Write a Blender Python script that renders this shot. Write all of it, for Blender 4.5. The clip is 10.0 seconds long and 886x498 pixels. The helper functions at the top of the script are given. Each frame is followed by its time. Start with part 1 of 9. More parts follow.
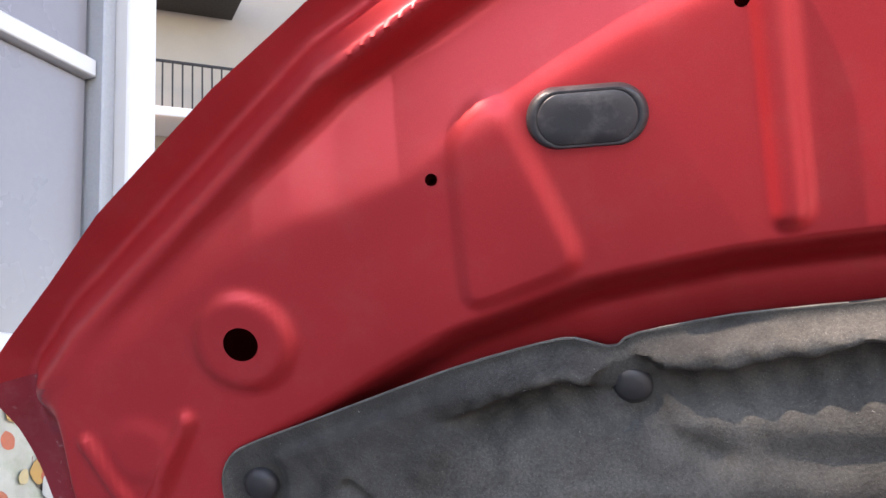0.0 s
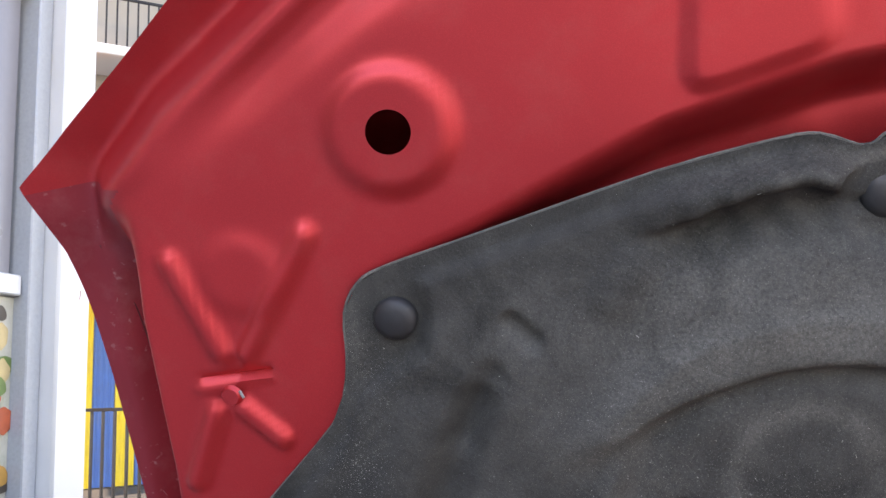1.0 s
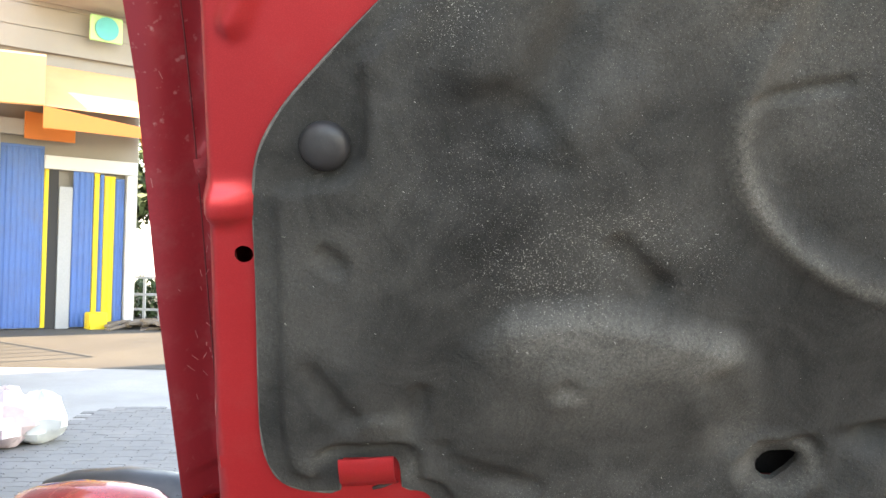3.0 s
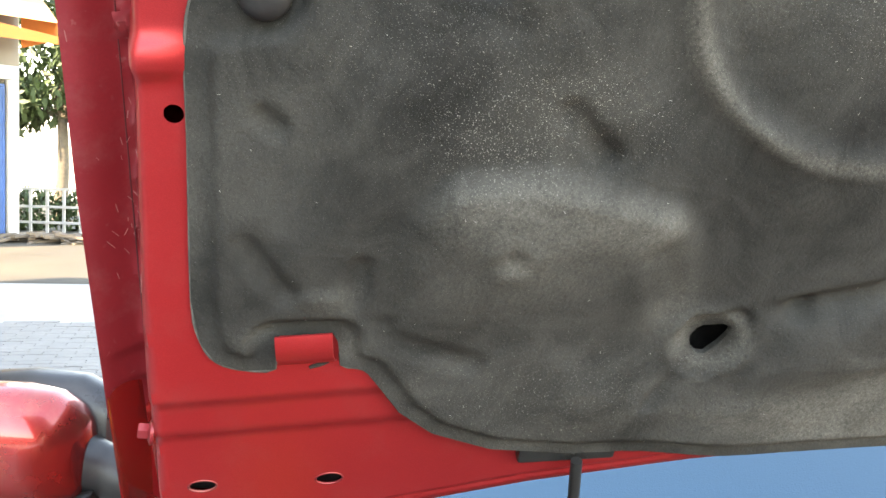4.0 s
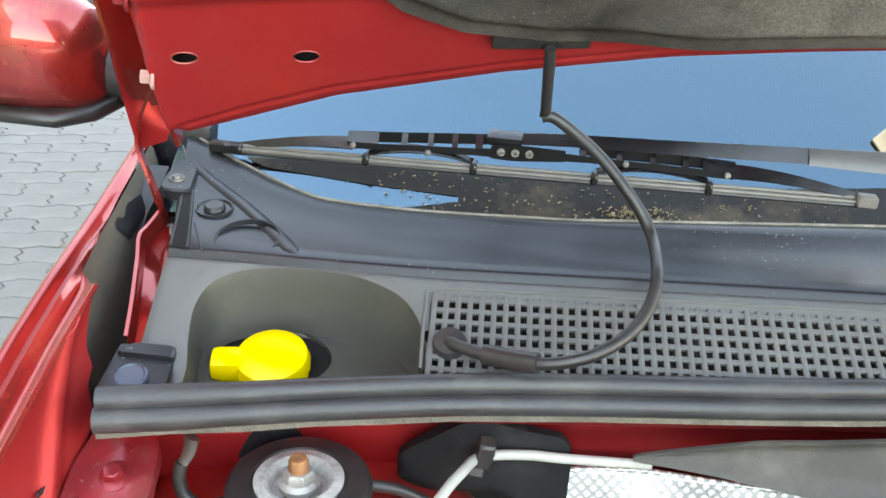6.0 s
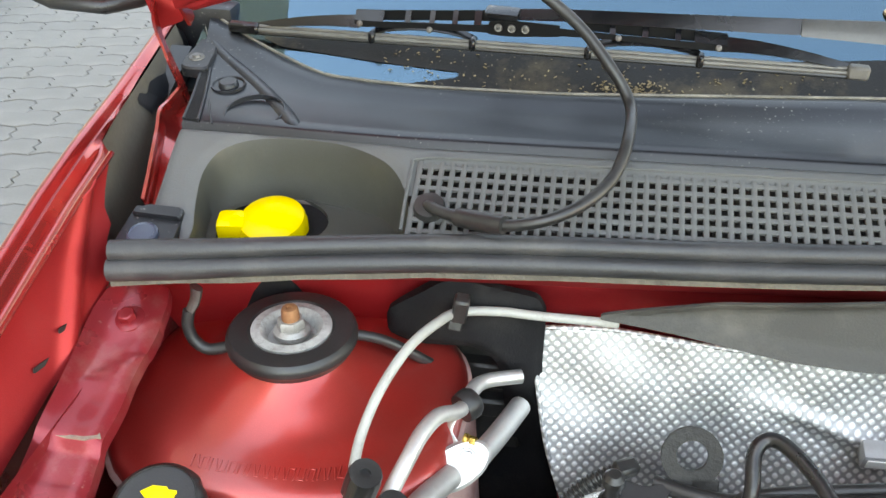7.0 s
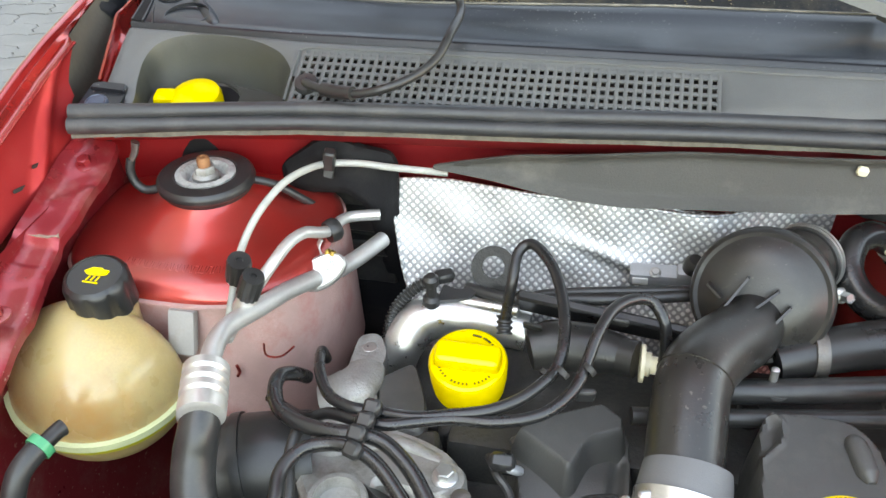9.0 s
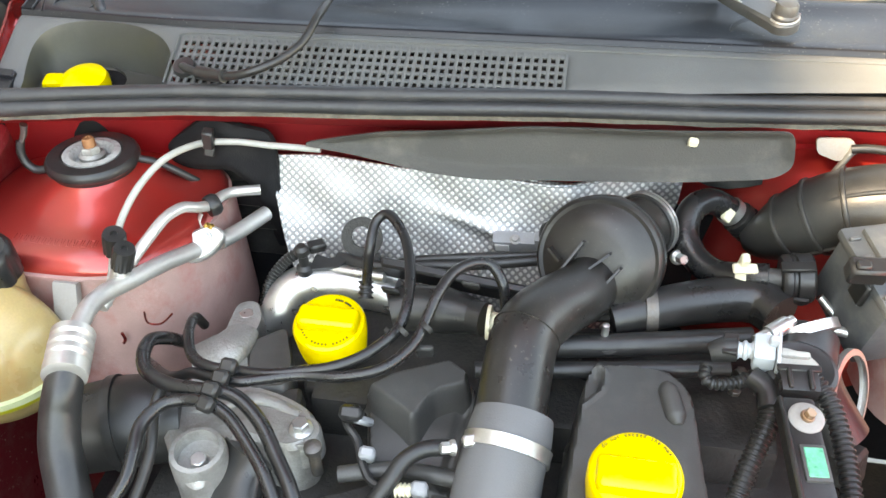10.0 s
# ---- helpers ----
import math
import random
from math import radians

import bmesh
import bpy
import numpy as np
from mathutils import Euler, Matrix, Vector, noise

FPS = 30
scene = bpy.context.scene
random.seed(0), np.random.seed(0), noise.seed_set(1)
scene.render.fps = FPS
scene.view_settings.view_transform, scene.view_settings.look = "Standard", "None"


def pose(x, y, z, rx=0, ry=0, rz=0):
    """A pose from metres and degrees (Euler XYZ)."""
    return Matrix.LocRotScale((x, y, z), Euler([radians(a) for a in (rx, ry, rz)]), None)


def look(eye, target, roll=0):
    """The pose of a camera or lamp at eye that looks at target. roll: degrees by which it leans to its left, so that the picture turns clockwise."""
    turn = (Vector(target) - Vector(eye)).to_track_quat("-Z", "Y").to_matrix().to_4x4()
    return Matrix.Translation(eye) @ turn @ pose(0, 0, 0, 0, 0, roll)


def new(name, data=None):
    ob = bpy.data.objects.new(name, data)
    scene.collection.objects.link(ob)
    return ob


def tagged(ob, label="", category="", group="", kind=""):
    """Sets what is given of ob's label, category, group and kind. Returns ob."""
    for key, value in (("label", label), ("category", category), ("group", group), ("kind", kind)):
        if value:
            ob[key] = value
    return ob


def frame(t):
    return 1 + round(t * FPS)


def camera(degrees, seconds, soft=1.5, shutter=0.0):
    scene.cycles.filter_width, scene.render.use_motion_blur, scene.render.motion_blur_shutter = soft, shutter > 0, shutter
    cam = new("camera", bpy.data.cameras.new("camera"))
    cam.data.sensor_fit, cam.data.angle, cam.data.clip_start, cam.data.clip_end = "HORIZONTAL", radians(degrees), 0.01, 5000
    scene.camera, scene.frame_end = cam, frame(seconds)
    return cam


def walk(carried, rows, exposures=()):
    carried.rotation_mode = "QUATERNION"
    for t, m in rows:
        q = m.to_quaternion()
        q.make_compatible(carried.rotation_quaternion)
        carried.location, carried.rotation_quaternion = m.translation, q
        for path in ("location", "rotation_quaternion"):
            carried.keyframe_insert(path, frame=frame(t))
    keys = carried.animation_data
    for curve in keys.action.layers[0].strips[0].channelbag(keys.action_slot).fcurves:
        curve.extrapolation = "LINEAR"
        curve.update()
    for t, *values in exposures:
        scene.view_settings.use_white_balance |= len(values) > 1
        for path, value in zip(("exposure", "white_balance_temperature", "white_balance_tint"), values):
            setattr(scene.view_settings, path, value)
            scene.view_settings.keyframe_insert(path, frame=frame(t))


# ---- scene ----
# camera and path
cam = camera(53.4, 10.0)
METRES, EYE, TILT, LEAN, TURN = 1.28, 1.62, 12.0, 3.3, 20.1
ROWS = [
    (0.0, 0.0, 0.0, 0.0, 0.0, 0.0, 0.0),
    (0.5, -0.0707, 0.0616, -0.0478, -2.54, -1.35, -1.01),
    (1.0, -0.1269, 0.1135, -0.0941, -4.42, -2.42, -2.24),
    (1.5, -0.1517, 0.151, -0.1481, -6.17, -3.91, -3.6),
    (2.0, -0.1724, 0.1753, -0.1989, -7.25, -5.78, -4.77),
    (3.5, -0.2269, 0.2286, -0.2837, -17.02, -11.83, -8.32),
    (4.0, -0.2288, 0.2326, -0.2942, -19.46, -14.36, -9.08),
    (4.5, -0.2327, 0.2296, -0.3079, -19.87, -18.27, -9.88),
    (5.0, -0.2241, 0.2205, -0.3188, -18.75, -24.08, -10.59),
    (5.5, -0.2045, 0.207, -0.3253, -16.92, -29.8, -10.63),
    (6.0, -0.182, 0.1908, -0.3293, -15.09, -36.26, -9.31),
    (7.5, -0.0932, 0.0981, -0.2981, -7.72, -45.39, -4.3),
    (8.0, -0.0753, 0.0504, -0.2866, -6.62, -46.57, -3.82),
    (8.5, -0.0653, -0.0194, -0.2499, -7.34, -46.97, -4.39),
    (9.0, -0.0252, -0.0772, -0.2124, -8.01, -47.09, -4.6),
    (9.5, 0.0361, -0.1146, -0.1826, -8.83, -47.74, -4.79),
    (10.0, 0.0631, -0.1329, -0.1694, -9.64, -48.39, -4.9),
]
EXPOSURES = [(0.0, 2.7, 8200, 25), (1.2, 2.95, 8600, 24), (2.0, 3.13, 9500, 19), (3.5, 3.84, 10400, 14), (4.5, 3.97, 11000, 11), (5.5, 3.93, 11200, 9), (6.2, 3.88, 11600, 10), (7.5, 3.6, 12400, 11), (10.0, 3.8, 11900, 11)]
walk(cam, [(t, pose(0, 0, EYE, TILT, LEAN, TURN) @ pose(METRES * x, METRES * y, METRES * z, 90 + pitch, roll, yaw)) for t, x, y, z, yaw, pitch, roll in ROWS], EXPOSURES)


# daylight: sky and one sun over the shop's roof
scene.view_settings.exposure = 0.0
SUN_TO = Vector((-0.45, -0.48, 0.75)).normalized()
world = bpy.data.worlds.new("sky")
scene.world = world
world.use_nodes = True
wt = world.node_tree
sky = wt.nodes.new("ShaderNodeTexSky")
sky.sky_type, sky.sun_disc = "NISHITA", False
sky.air_density, sky.dust_density, sky.ozone_density = 1.0, 0.15, 0.9
sky.sun_elevation = math.asin(SUN_TO.z)
sky.sun_rotation = math.atan2(SUN_TO.x, SUN_TO.y)
wt.links.new(sky.outputs[0], wt.nodes["Background"].inputs[0])
wt.nodes["Background"].inputs[1].default_value = 0.15
sun = new("sun", bpy.data.lights.new("sun", "SUN"))
sun.data.energy, sun.data.angle, sun.data.color = 1.9, radians(0.8), (1.0, 0.97, 0.94)
sun.matrix_world = look(SUN_TO * 30, (0, 0, 0))


# ---- materials ----
def mat(name, col, rough=0.5, metal=0.0, var=0.18, scale=25, bump=0.15, fine=300, coat=0.0, dirt=None, specks=None, spec=0.5, flake=0.0, rvar=0.12, crough=0.06):
    """A worn surface: base colour with two scales of variation, optional dirt or sheen patches (colour, amount, scale)
    and dust specks (colour, amount, scale).
    """
    m = bpy.data.materials.new(name)
    m.use_nodes = True
    nt = m.node_tree
    N, L = nt.nodes, nt.links
    b = N["Principled BSDF"]
    b.inputs["Metallic"].default_value = metal
    b.inputs["Coat Weight"].default_value = coat
    b.inputs["Coat Roughness"].default_value = crough
    b.inputs["Specular IOR Level"].default_value = spec
    tc = N.new("ShaderNodeTexCoord")

    def nz(s, detail=5, rough_=0.6):
        n = N.new("ShaderNodeTexNoise")
        n.inputs["Scale"].default_value, n.inputs["Detail"].default_value, n.inputs["Roughness"].default_value = s, detail, rough_
        L.new(tc.outputs["Object"], n.inputs["Vector"])
        return n

    def ramp(src, lo, hi, a=0.0, c=1.0):
        r = N.new("ShaderNodeMapRange")
        r.inputs["From Min"].default_value, r.inputs["From Max"].default_value = lo, hi
        r.inputs["To Min"].default_value, r.inputs["To Max"].default_value = a, c
        L.new(src, r.inputs["Value"])
        return r.outputs["Result"]

    def mix(fac, ca, cb, kind="MIX"):
        x = N.new("ShaderNodeMix")
        x.data_type, x.blend_type = "RGBA", kind
        for sock, v in ((x.inputs[0], fac), (x.inputs[6], ca), (x.inputs[7], cb)):
            if hasattr(v, "is_linked"):
                L.new(v, sock)
            elif isinstance(v, (int, float)):
                sock.default_value = v
            else:
                sock.default_value = (*v, 1)
        return x.outputs[2]

    big, small = nz(scale), nz(fine, 3)
    lo, hi = [c * (1 - var) for c in col], [min(1, c * (1 + var)) for c in col]
    c = mix(ramp(big.outputs[0], 0.3, 0.7), lo, hi)
    c = mix(ramp(small.outputs[0], 0.35, 0.65, 0, 0.5), c, [v * (1 - var * 0.8) for v in col])
    if flake:
        vo = N.new("ShaderNodeTexVoronoi")
        vo.inputs["Scale"].default_value = 1800
        L.new(tc.outputs["Object"], vo.inputs["Vector"])
        c = mix(ramp(vo.outputs["Distance"], 0.0, 0.5, flake, 0), c, [min(1, v * 1.8 + 0.03) for v in col])
    if dirt:
        d = nz(dirt[2], 8, 0.7)
        c = mix(ramp(d.outputs[0], 0.5, 0.72, 0, dirt[1]), c, dirt[0])
    if specks:
        s, patch = nz(specks[2], 2, 0.5), nz(6, 4)
        up = N.new("ShaderNodeMath")
        up.operation = "MULTIPLY"
        L.new(ramp(s.outputs[0], 0.66, 0.74, 0, specks[1]), up.inputs[0])
        L.new(ramp(patch.outputs[0], 0.42, 0.62), up.inputs[1])
        c = mix(up.outputs[0], c, specks[0])
    L.new(c, b.inputs["Base Color"])
    L.new(ramp(big.outputs[0], 0.3, 0.7, max(0.02, rough - rvar), min(1, rough + rvar)), b.inputs["Roughness"])
    if bump:
        bp = N.new("ShaderNodeBump")
        bp.inputs["Strength"].default_value, bp.inputs["Distance"].default_value = bump, 0.002
        L.new(small.outputs[0], bp.inputs["Height"])
        L.new(bp.outputs[0], b.inputs["Normal"])
    return m


RED = (0.36, 0.026, 0.023)
# the orange patches in M_PAINT stand for warm reflections as well as dust
M_PAINT = mat("red_metallic_paint", RED, 0.24, 0.7, 0.1, 9, 0.01, 900, coat=1.0, flake=0.32, dirt=((0.50, 0.22, 0.12), 0.26, 14), rvar=0.06)
M_PRIMER = mat("thin_red_paint", (0.44, 0.025, 0.029), 0.40, 0.56, 0.10, 6, 0.03, 700, coat=0.10, flake=0.3, dirt=((0.42, 0.11, 0.095), 0.14, 24), rvar=0.04, crough=0.32)
M_DUSTY_RED = mat("dusty_red_flange_paint", (0.27, 0.02, 0.026), 0.34, 0.45, 0.12, 10, 0.05, 500, coat=0.2, flake=0.2, dirt=((0.38, 0.20, 0.165), 0.42, 16), specks=((0.6, 0.45, 0.36), 0.6, 180), rvar=0.1)
M_BEIGE_DIRT = mat("beige_road_dirt", (0.26, 0.2, 0.15), 0.9, 0, 0.3, 30, 0.6, 300, dirt=((0.3, 0.05, 0.045), 0.6, 40))
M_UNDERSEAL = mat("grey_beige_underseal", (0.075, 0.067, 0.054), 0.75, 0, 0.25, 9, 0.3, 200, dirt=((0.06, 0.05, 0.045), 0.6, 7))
# darker copy of the hood red: painted shade of the hem, plus dust
M_HEM = mat("shaded_dusty_hem_red", (0.29, 0.027, 0.036), 0.40, 0.4, 0.12, 14, 0.05, 500, dirt=((0.36, 0.12, 0.12), 0.35, 30), specks=((0.5, 0.3, 0.28), 0.5, 160), rvar=0.08)
M_OVERSPRAY = mat("dusty_pink_overspray", (0.46, 0.28, 0.25), 0.6, 0.0, 0.2, 14, 0.05, 500, dirt=((0.36, 0.04, 0.04), 0.7, 9))
M_RUBBER = mat("black_rubber", (0.022, 0.022, 0.022), 0.4, 0, 0.3, 20, 0.1, 500, dirt=((0.1, 0.09, 0.08), 0.22, 22))
M_HOSE = mat("glossy_black_hose", (0.014, 0.014, 0.0145), 0.27, 0, 0.2, 20, 0.04, 500, dirt=((0.07, 0.062, 0.05), 0.18, 18), rvar=0.06)
M_SEAL = mat("weathered_rubber_seal", (0.03, 0.031, 0.033), 0.42, 0, 0.25, 12, 0.2, 500, dirt=((0.12, 0.11, 0.10), 0.3, 18))
M_PLASTIC = mat("black_plastic", (0.021, 0.0208, 0.0205), 0.36, 0, 0.3, 18, 0.1, 600, dirt=((0.09, 0.085, 0.075), 0.22, 16))
M_COVER = mat("dark_engine_plastic", (0.064, 0.063, 0.060), 0.45, 0, 0.2, 14, 0.2, 700, dirt=((0.15, 0.14, 0.12), 0.25, 20))
M_COWL = mat("grey_cowl_plastic", (0.096, 0.099, 0.098), 0.62, 0, 0.15, 10, 0.25, 800, dirt=((0.13, 0.125, 0.115), 0.25, 18))
M_COWL_DARK = mat("dark_cowl_plastic", (0.011, 0.012, 0.015), 0.33, 0, 0.15, 7, 0.06, 700, dirt=((0.05, 0.048, 0.043), 0.22, 9), specks=((0.36, 0.34, 0.30), 0.45, 260), spec=0.38, rvar=0.06)
M_ALU = mat("cast_aluminium", (0.36, 0.35, 0.33), 0.5, 0.5, 0.2, 30, 0.5, 350, dirt=((0.13, 0.115, 0.095), 0.7, 24))
M_PIPE = mat("bare_aluminium_pipe", (0.62, 0.61, 0.585), 0.42, 0.75, 0.1, 25, 0.06, 500, dirt=((0.4, 0.36, 0.3), 0.3, 40))
M_STEEL = mat("zinc_steel", (0.62, 0.62, 0.6), 0.35, 0.9, 0.15, 60, 0.1, 500, dirt=((0.3, 0.25, 0.18), 0.3, 60))
M_DARKSTEEL = mat("dark_steel", (0.16, 0.15, 0.14), 0.5, 0.7, 0.3, 40, 0.3, 400, dirt=((0.22, 0.14, 0.08), 0.4, 40))
M_RUST = mat("rusty_copper_stud", (0.34, 0.15, 0.07), 0.6, 0.4, 0.3, 90, 0.3, 400)
M_YELLOW = mat("yellow_plastic", (0.86, 0.61, 0.0), 0.35, 0, 0.06, 20, 0.05, 500, dirt=((0.5, 0.36, 0.03), 0.2, 40))
# engine grime; also fills hollows and slots in place of their shade
M_DARK = mat("grime_and_shade_fill", (0.027, 0.026, 0.0245), 0.6, 0.1, 0.5, 25, 0.5, 200, dirt=((0.09, 0.08, 0.07), 0.4, 22))
M_CREAM = mat("cream_plastic", (0.72, 0.66, 0.48), 0.4, 0, 0.08, 40, 0.1, 400)
M_GREYPL = mat("light_grey_plastic", (0.3, 0.31, 0.32), 0.45, 0, 0.1, 40, 0.1, 400)
M_WHITE = mat("white_paper_label", (0.8, 0.8, 0.78), 0.6, 0, 0.05, 40, 0.05, 400)
M_CABLE = mat("grey_cable_sheath", (0.36, 0.36, 0.33), 0.45, 0, 0.1, 30, 0.05, 400, dirt=((0.2, 0.18, 0.15), 0.4, 50))
M_GREEN = mat("green_plastic", (0.02, 0.28, 0.13), 0.4, 0, 0.1, 40, 0.05, 400)
# insulation mat; also blackens gaps and openings where shade would fall
M_BLACKSHEET = mat("insulation_and_shade_fill", (0.010, 0.010, 0.011), 0.8, 0, 0.3, 15, 0.3, 500, spec=0.2, dirt=((0.07, 0.065, 0.058), 0.25, 12))
M_FLAP = mat("dusty_rubber_flap", (0.060, 0.058, 0.052), 0.75, 0, 0.25, 8, 0.25, 500, dirt=((0.17, 0.155, 0.13), 0.55, 7))


# ---- mesh helpers ----
class Geo:
    """Vertices and faces gathered for one mesh."""

    def __init__(self):
        self.v, self.f = [], []

    def add(self, verts, faces):
        k = len(self.v)
        self.v += [tuple(p) for p in verts]
        self.f += [tuple(i + k for i in q) for q in faces]
        return self

    def loft(self, rings, closed=True, caps=True):
        n = len(rings[0])
        verts = [p for r in rings for p in r]
        faces = []
        for j in range(len(rings) - 1):
            for i in range(n if closed else n - 1):
                a, b = j * n + i, j * n + (i + 1) % n
                faces.append((a, b, b + n, a + n))
        if caps and closed:
            faces.append(tuple(reversed(range(n))))
            faces.append(tuple((len(rings) - 1) * n + i for i in range(n)))
        return self.add(verts, faces)

    def tube(self, pts, r, seg=12, per=6, smooth=True, ribs=None, flat=1.0):
        """A tube along a smooth line through pts; r: radius or radii at the points; ribs: (pitch, depth)."""
        pts = [Vector(p) for p in pts]
        rad = [r] * len(pts) if isinstance(r, (int, float)) else list(r)
        line, rr = (spline(pts, rad, per) if smooth and len(pts) > 2 else (pts, rad))
        if ribs:
            line, rr = resample(line, rr, ribs[0] / 4)
            rr = [q + ribs[1] * (0.5 if i % 4 in (0, 1) else -0.5) for i, q in enumerate(rr)]
        rings, up = [], None
        for i, p in enumerate(line):
            d = (line[min(i + 1, len(line) - 1)] - line[max(i - 1, 0)]).normalized()
            if up is None:
                up = d.orthogonal().normalized() if abs(d.z) > 0.9 else (Vector((0, 0, 1)) - d * d.z).normalized()
            else:
                up = (up - d * up.dot(d)).normalized()
            side = d.cross(up)
            rings.append([p + (side * math.cos(a) + up * math.sin(a) * flat) * rr[i] for a in (2 * math.pi * k / seg for k in range(seg))])
        return self.loft(rings)

    def lathe(self, prof, base=(0, 0, 0), axis=(0, 0, 1), seg=32, lobes=None, caps=True):
        """Turns (radius, height) pairs round the axis at base; lobes: (count, depth, from height, to height)."""
        q = Vector((0, 0, 1)).rotation_difference(Vector(axis).normalized()).to_matrix()
        rings = []
        for r, h in prof:
            ring = []
            for k in range(seg):
                a = 2 * math.pi * k / seg
                rr = r
                if lobes and lobes[2] <= h <= lobes[3]:
                    rr = r - lobes[1] * (0.5 + 0.5 * math.cos(a * lobes[0])) ** 3
                ring.append(Vector(base) + q @ Vector((rr * math.cos(a), rr * math.sin(a), h)))
            rings.append(ring)
        return self.loft(rings, caps=caps)

    def box(self, m, size, bevel=0.002, seg=1):
        """A box with rounded edges at the pose m (a matrix or a place)."""
        if not isinstance(m, Matrix):
            m = Matrix.Translation(m)
        bm = bmesh.new()
        bmesh.ops.create_cube(bm, size=1)
        bmesh.ops.scale(bm, vec=size, verts=bm.verts)
        if bevel:
            bmesh.ops.bevel(bm, geom=bm.edges[:], offset=min(bevel, 0.45 * min(size)), segments=seg, affect="EDGES", profile=0.6)
        bm.verts.index_update()
        self.add([m @ v.co for v in bm.verts], [[v.index for v in f.verts] for f in bm.faces])
        bm.free()
        return self

    def prism(self, outline, depth, m=None, bevel=0.0):
        """A flat outline (x, y) raised along z by depth, with a chamfer at the top, set by the pose m."""
        m = m or Matrix.Identity(4)
        o = [Vector((x, y, 0)) for x, y in outline]
        c = sum(o, Vector()) / len(o)
        rings = [o, [p + Vector((0, 0, depth - bevel)) for p in o]]
        if bevel:
            rings.append([p + (c - p).normalized() * bevel + Vector((0, 0, depth)) for p in o])
        return self.loft([[m @ p for p in r] for r in rings])

    def bolt(self, p, axis, r, h, flange=1.45):
        """A hexagonal bolt head with its flange."""
        self.lathe([(0.0005, 0), (r * flange, 0), (r * flange, h * 0.2), (r * 1.1, h * 0.34), (0.0005, h * 0.34)], p, axis, 20)
        self.lathe([(0.0005, h * 0.3), (r, h * 0.3), (r, h * 0.92), (r * 0.86, h), (0.0005, h)], p, axis, 6)
        return self


def spline(pts, rad, per):
    line, rr = [], []
    n = len(pts)
    for i in range(n - 1):
        a, b, c, d = pts[max(i - 1, 0)], pts[i], pts[i + 1], pts[min(i + 2, n - 1)]
        for k in range(per):
            t = k / per
            line.append(0.5 * ((2 * b) + (c - a) * t + (2 * a - 5 * b + 4 * c - d) * t * t + (3 * b - a - 3 * c + d) * t ** 3))
            rr.append(rad[i] + (rad[i + 1] - rad[i]) * t)
    return line + [pts[-1]], rr + [rad[-1]]


def resample(line, rr, step):
    out, ro, left = [line[0]], [rr[0]], 0.0
    for i in range(len(line) - 1):
        d = (line[i + 1] - line[i]).length
        s = step - left
        while s < d:
            out.append(line[i].lerp(line[i + 1], s / d))
            ro.append(rr[i] + (rr[i + 1] - rr[i]) * s / d)
            s += step
        left = d - (s - step)
    return out, ro


def smooth01(x, a, b):
    t = np.clip((np.asarray(x, float) - a) / (b - a), 0, 1)
    return t * t * (3 - 2 * t)


def circle(cx, cy, r, n=24, ry=None, turn=0.0):
    return [(cx + math.cos(turn) * r * math.cos(a) - math.sin(turn) * (ry or r) * math.sin(a), cy + math.sin(turn) * r * math.cos(a) + math.cos(turn) * (ry or r) * math.sin(a))
            for a in (2 * math.pi * k / n for k in range(n))]


def rounded(poly, r, n=4):
    """The polygon with its corners rounded."""
    out = []
    for i, p in enumerate(poly):
        p, a, b = Vector(p), Vector(poly[i - 1]), Vector(poly[(i + 1) % len(poly)])
        ra, rb = min(r, (a - p).length * 0.45), min(r, (b - p).length * 0.45)
        s, e = p + (a - p).normalized() * ra, p + (b - p).normalized() * rb
        for k in range(n + 1):
            t = k / n
            q = s * (1 - t) ** 2 + p * 2 * t * (1 - t) + e * t * t
            out.append((q.x, q.y))
    return out


def edge_distance(pu, pv, polys):
    """Distance to the nearest edge (inside positive) and that edge's nearest point."""
    best = np.full(pu.shape, 1e9)
    nu, nv = pu.copy(), pv.copy()
    inside = np.zeros(pu.shape, bool)
    for poly in polys:
        for i in range(len(poly)):
            (ax, ay), (bx, by) = poly[i - 1], poly[i]
            dx, dy = bx - ax, by - ay
            t = np.clip(((pu - ax) * dx + (pv - ay) * dy) / max(dx * dx + dy * dy, 1e-12), 0, 1)
            qu, qv = ax + t * dx, ay + t * dy
            d = np.hypot(pu - qu, pv - qv)
            m = d < best
            best[m], nu[m], nv[m] = d[m], qu[m], qv[m]
            if dy:
                inside ^= ((ay > pv) != (by > pv)) & (pu < (bx - ax) * (pv - ay) / dy + ax)
    return np.where(inside, best, -best), nu, nv


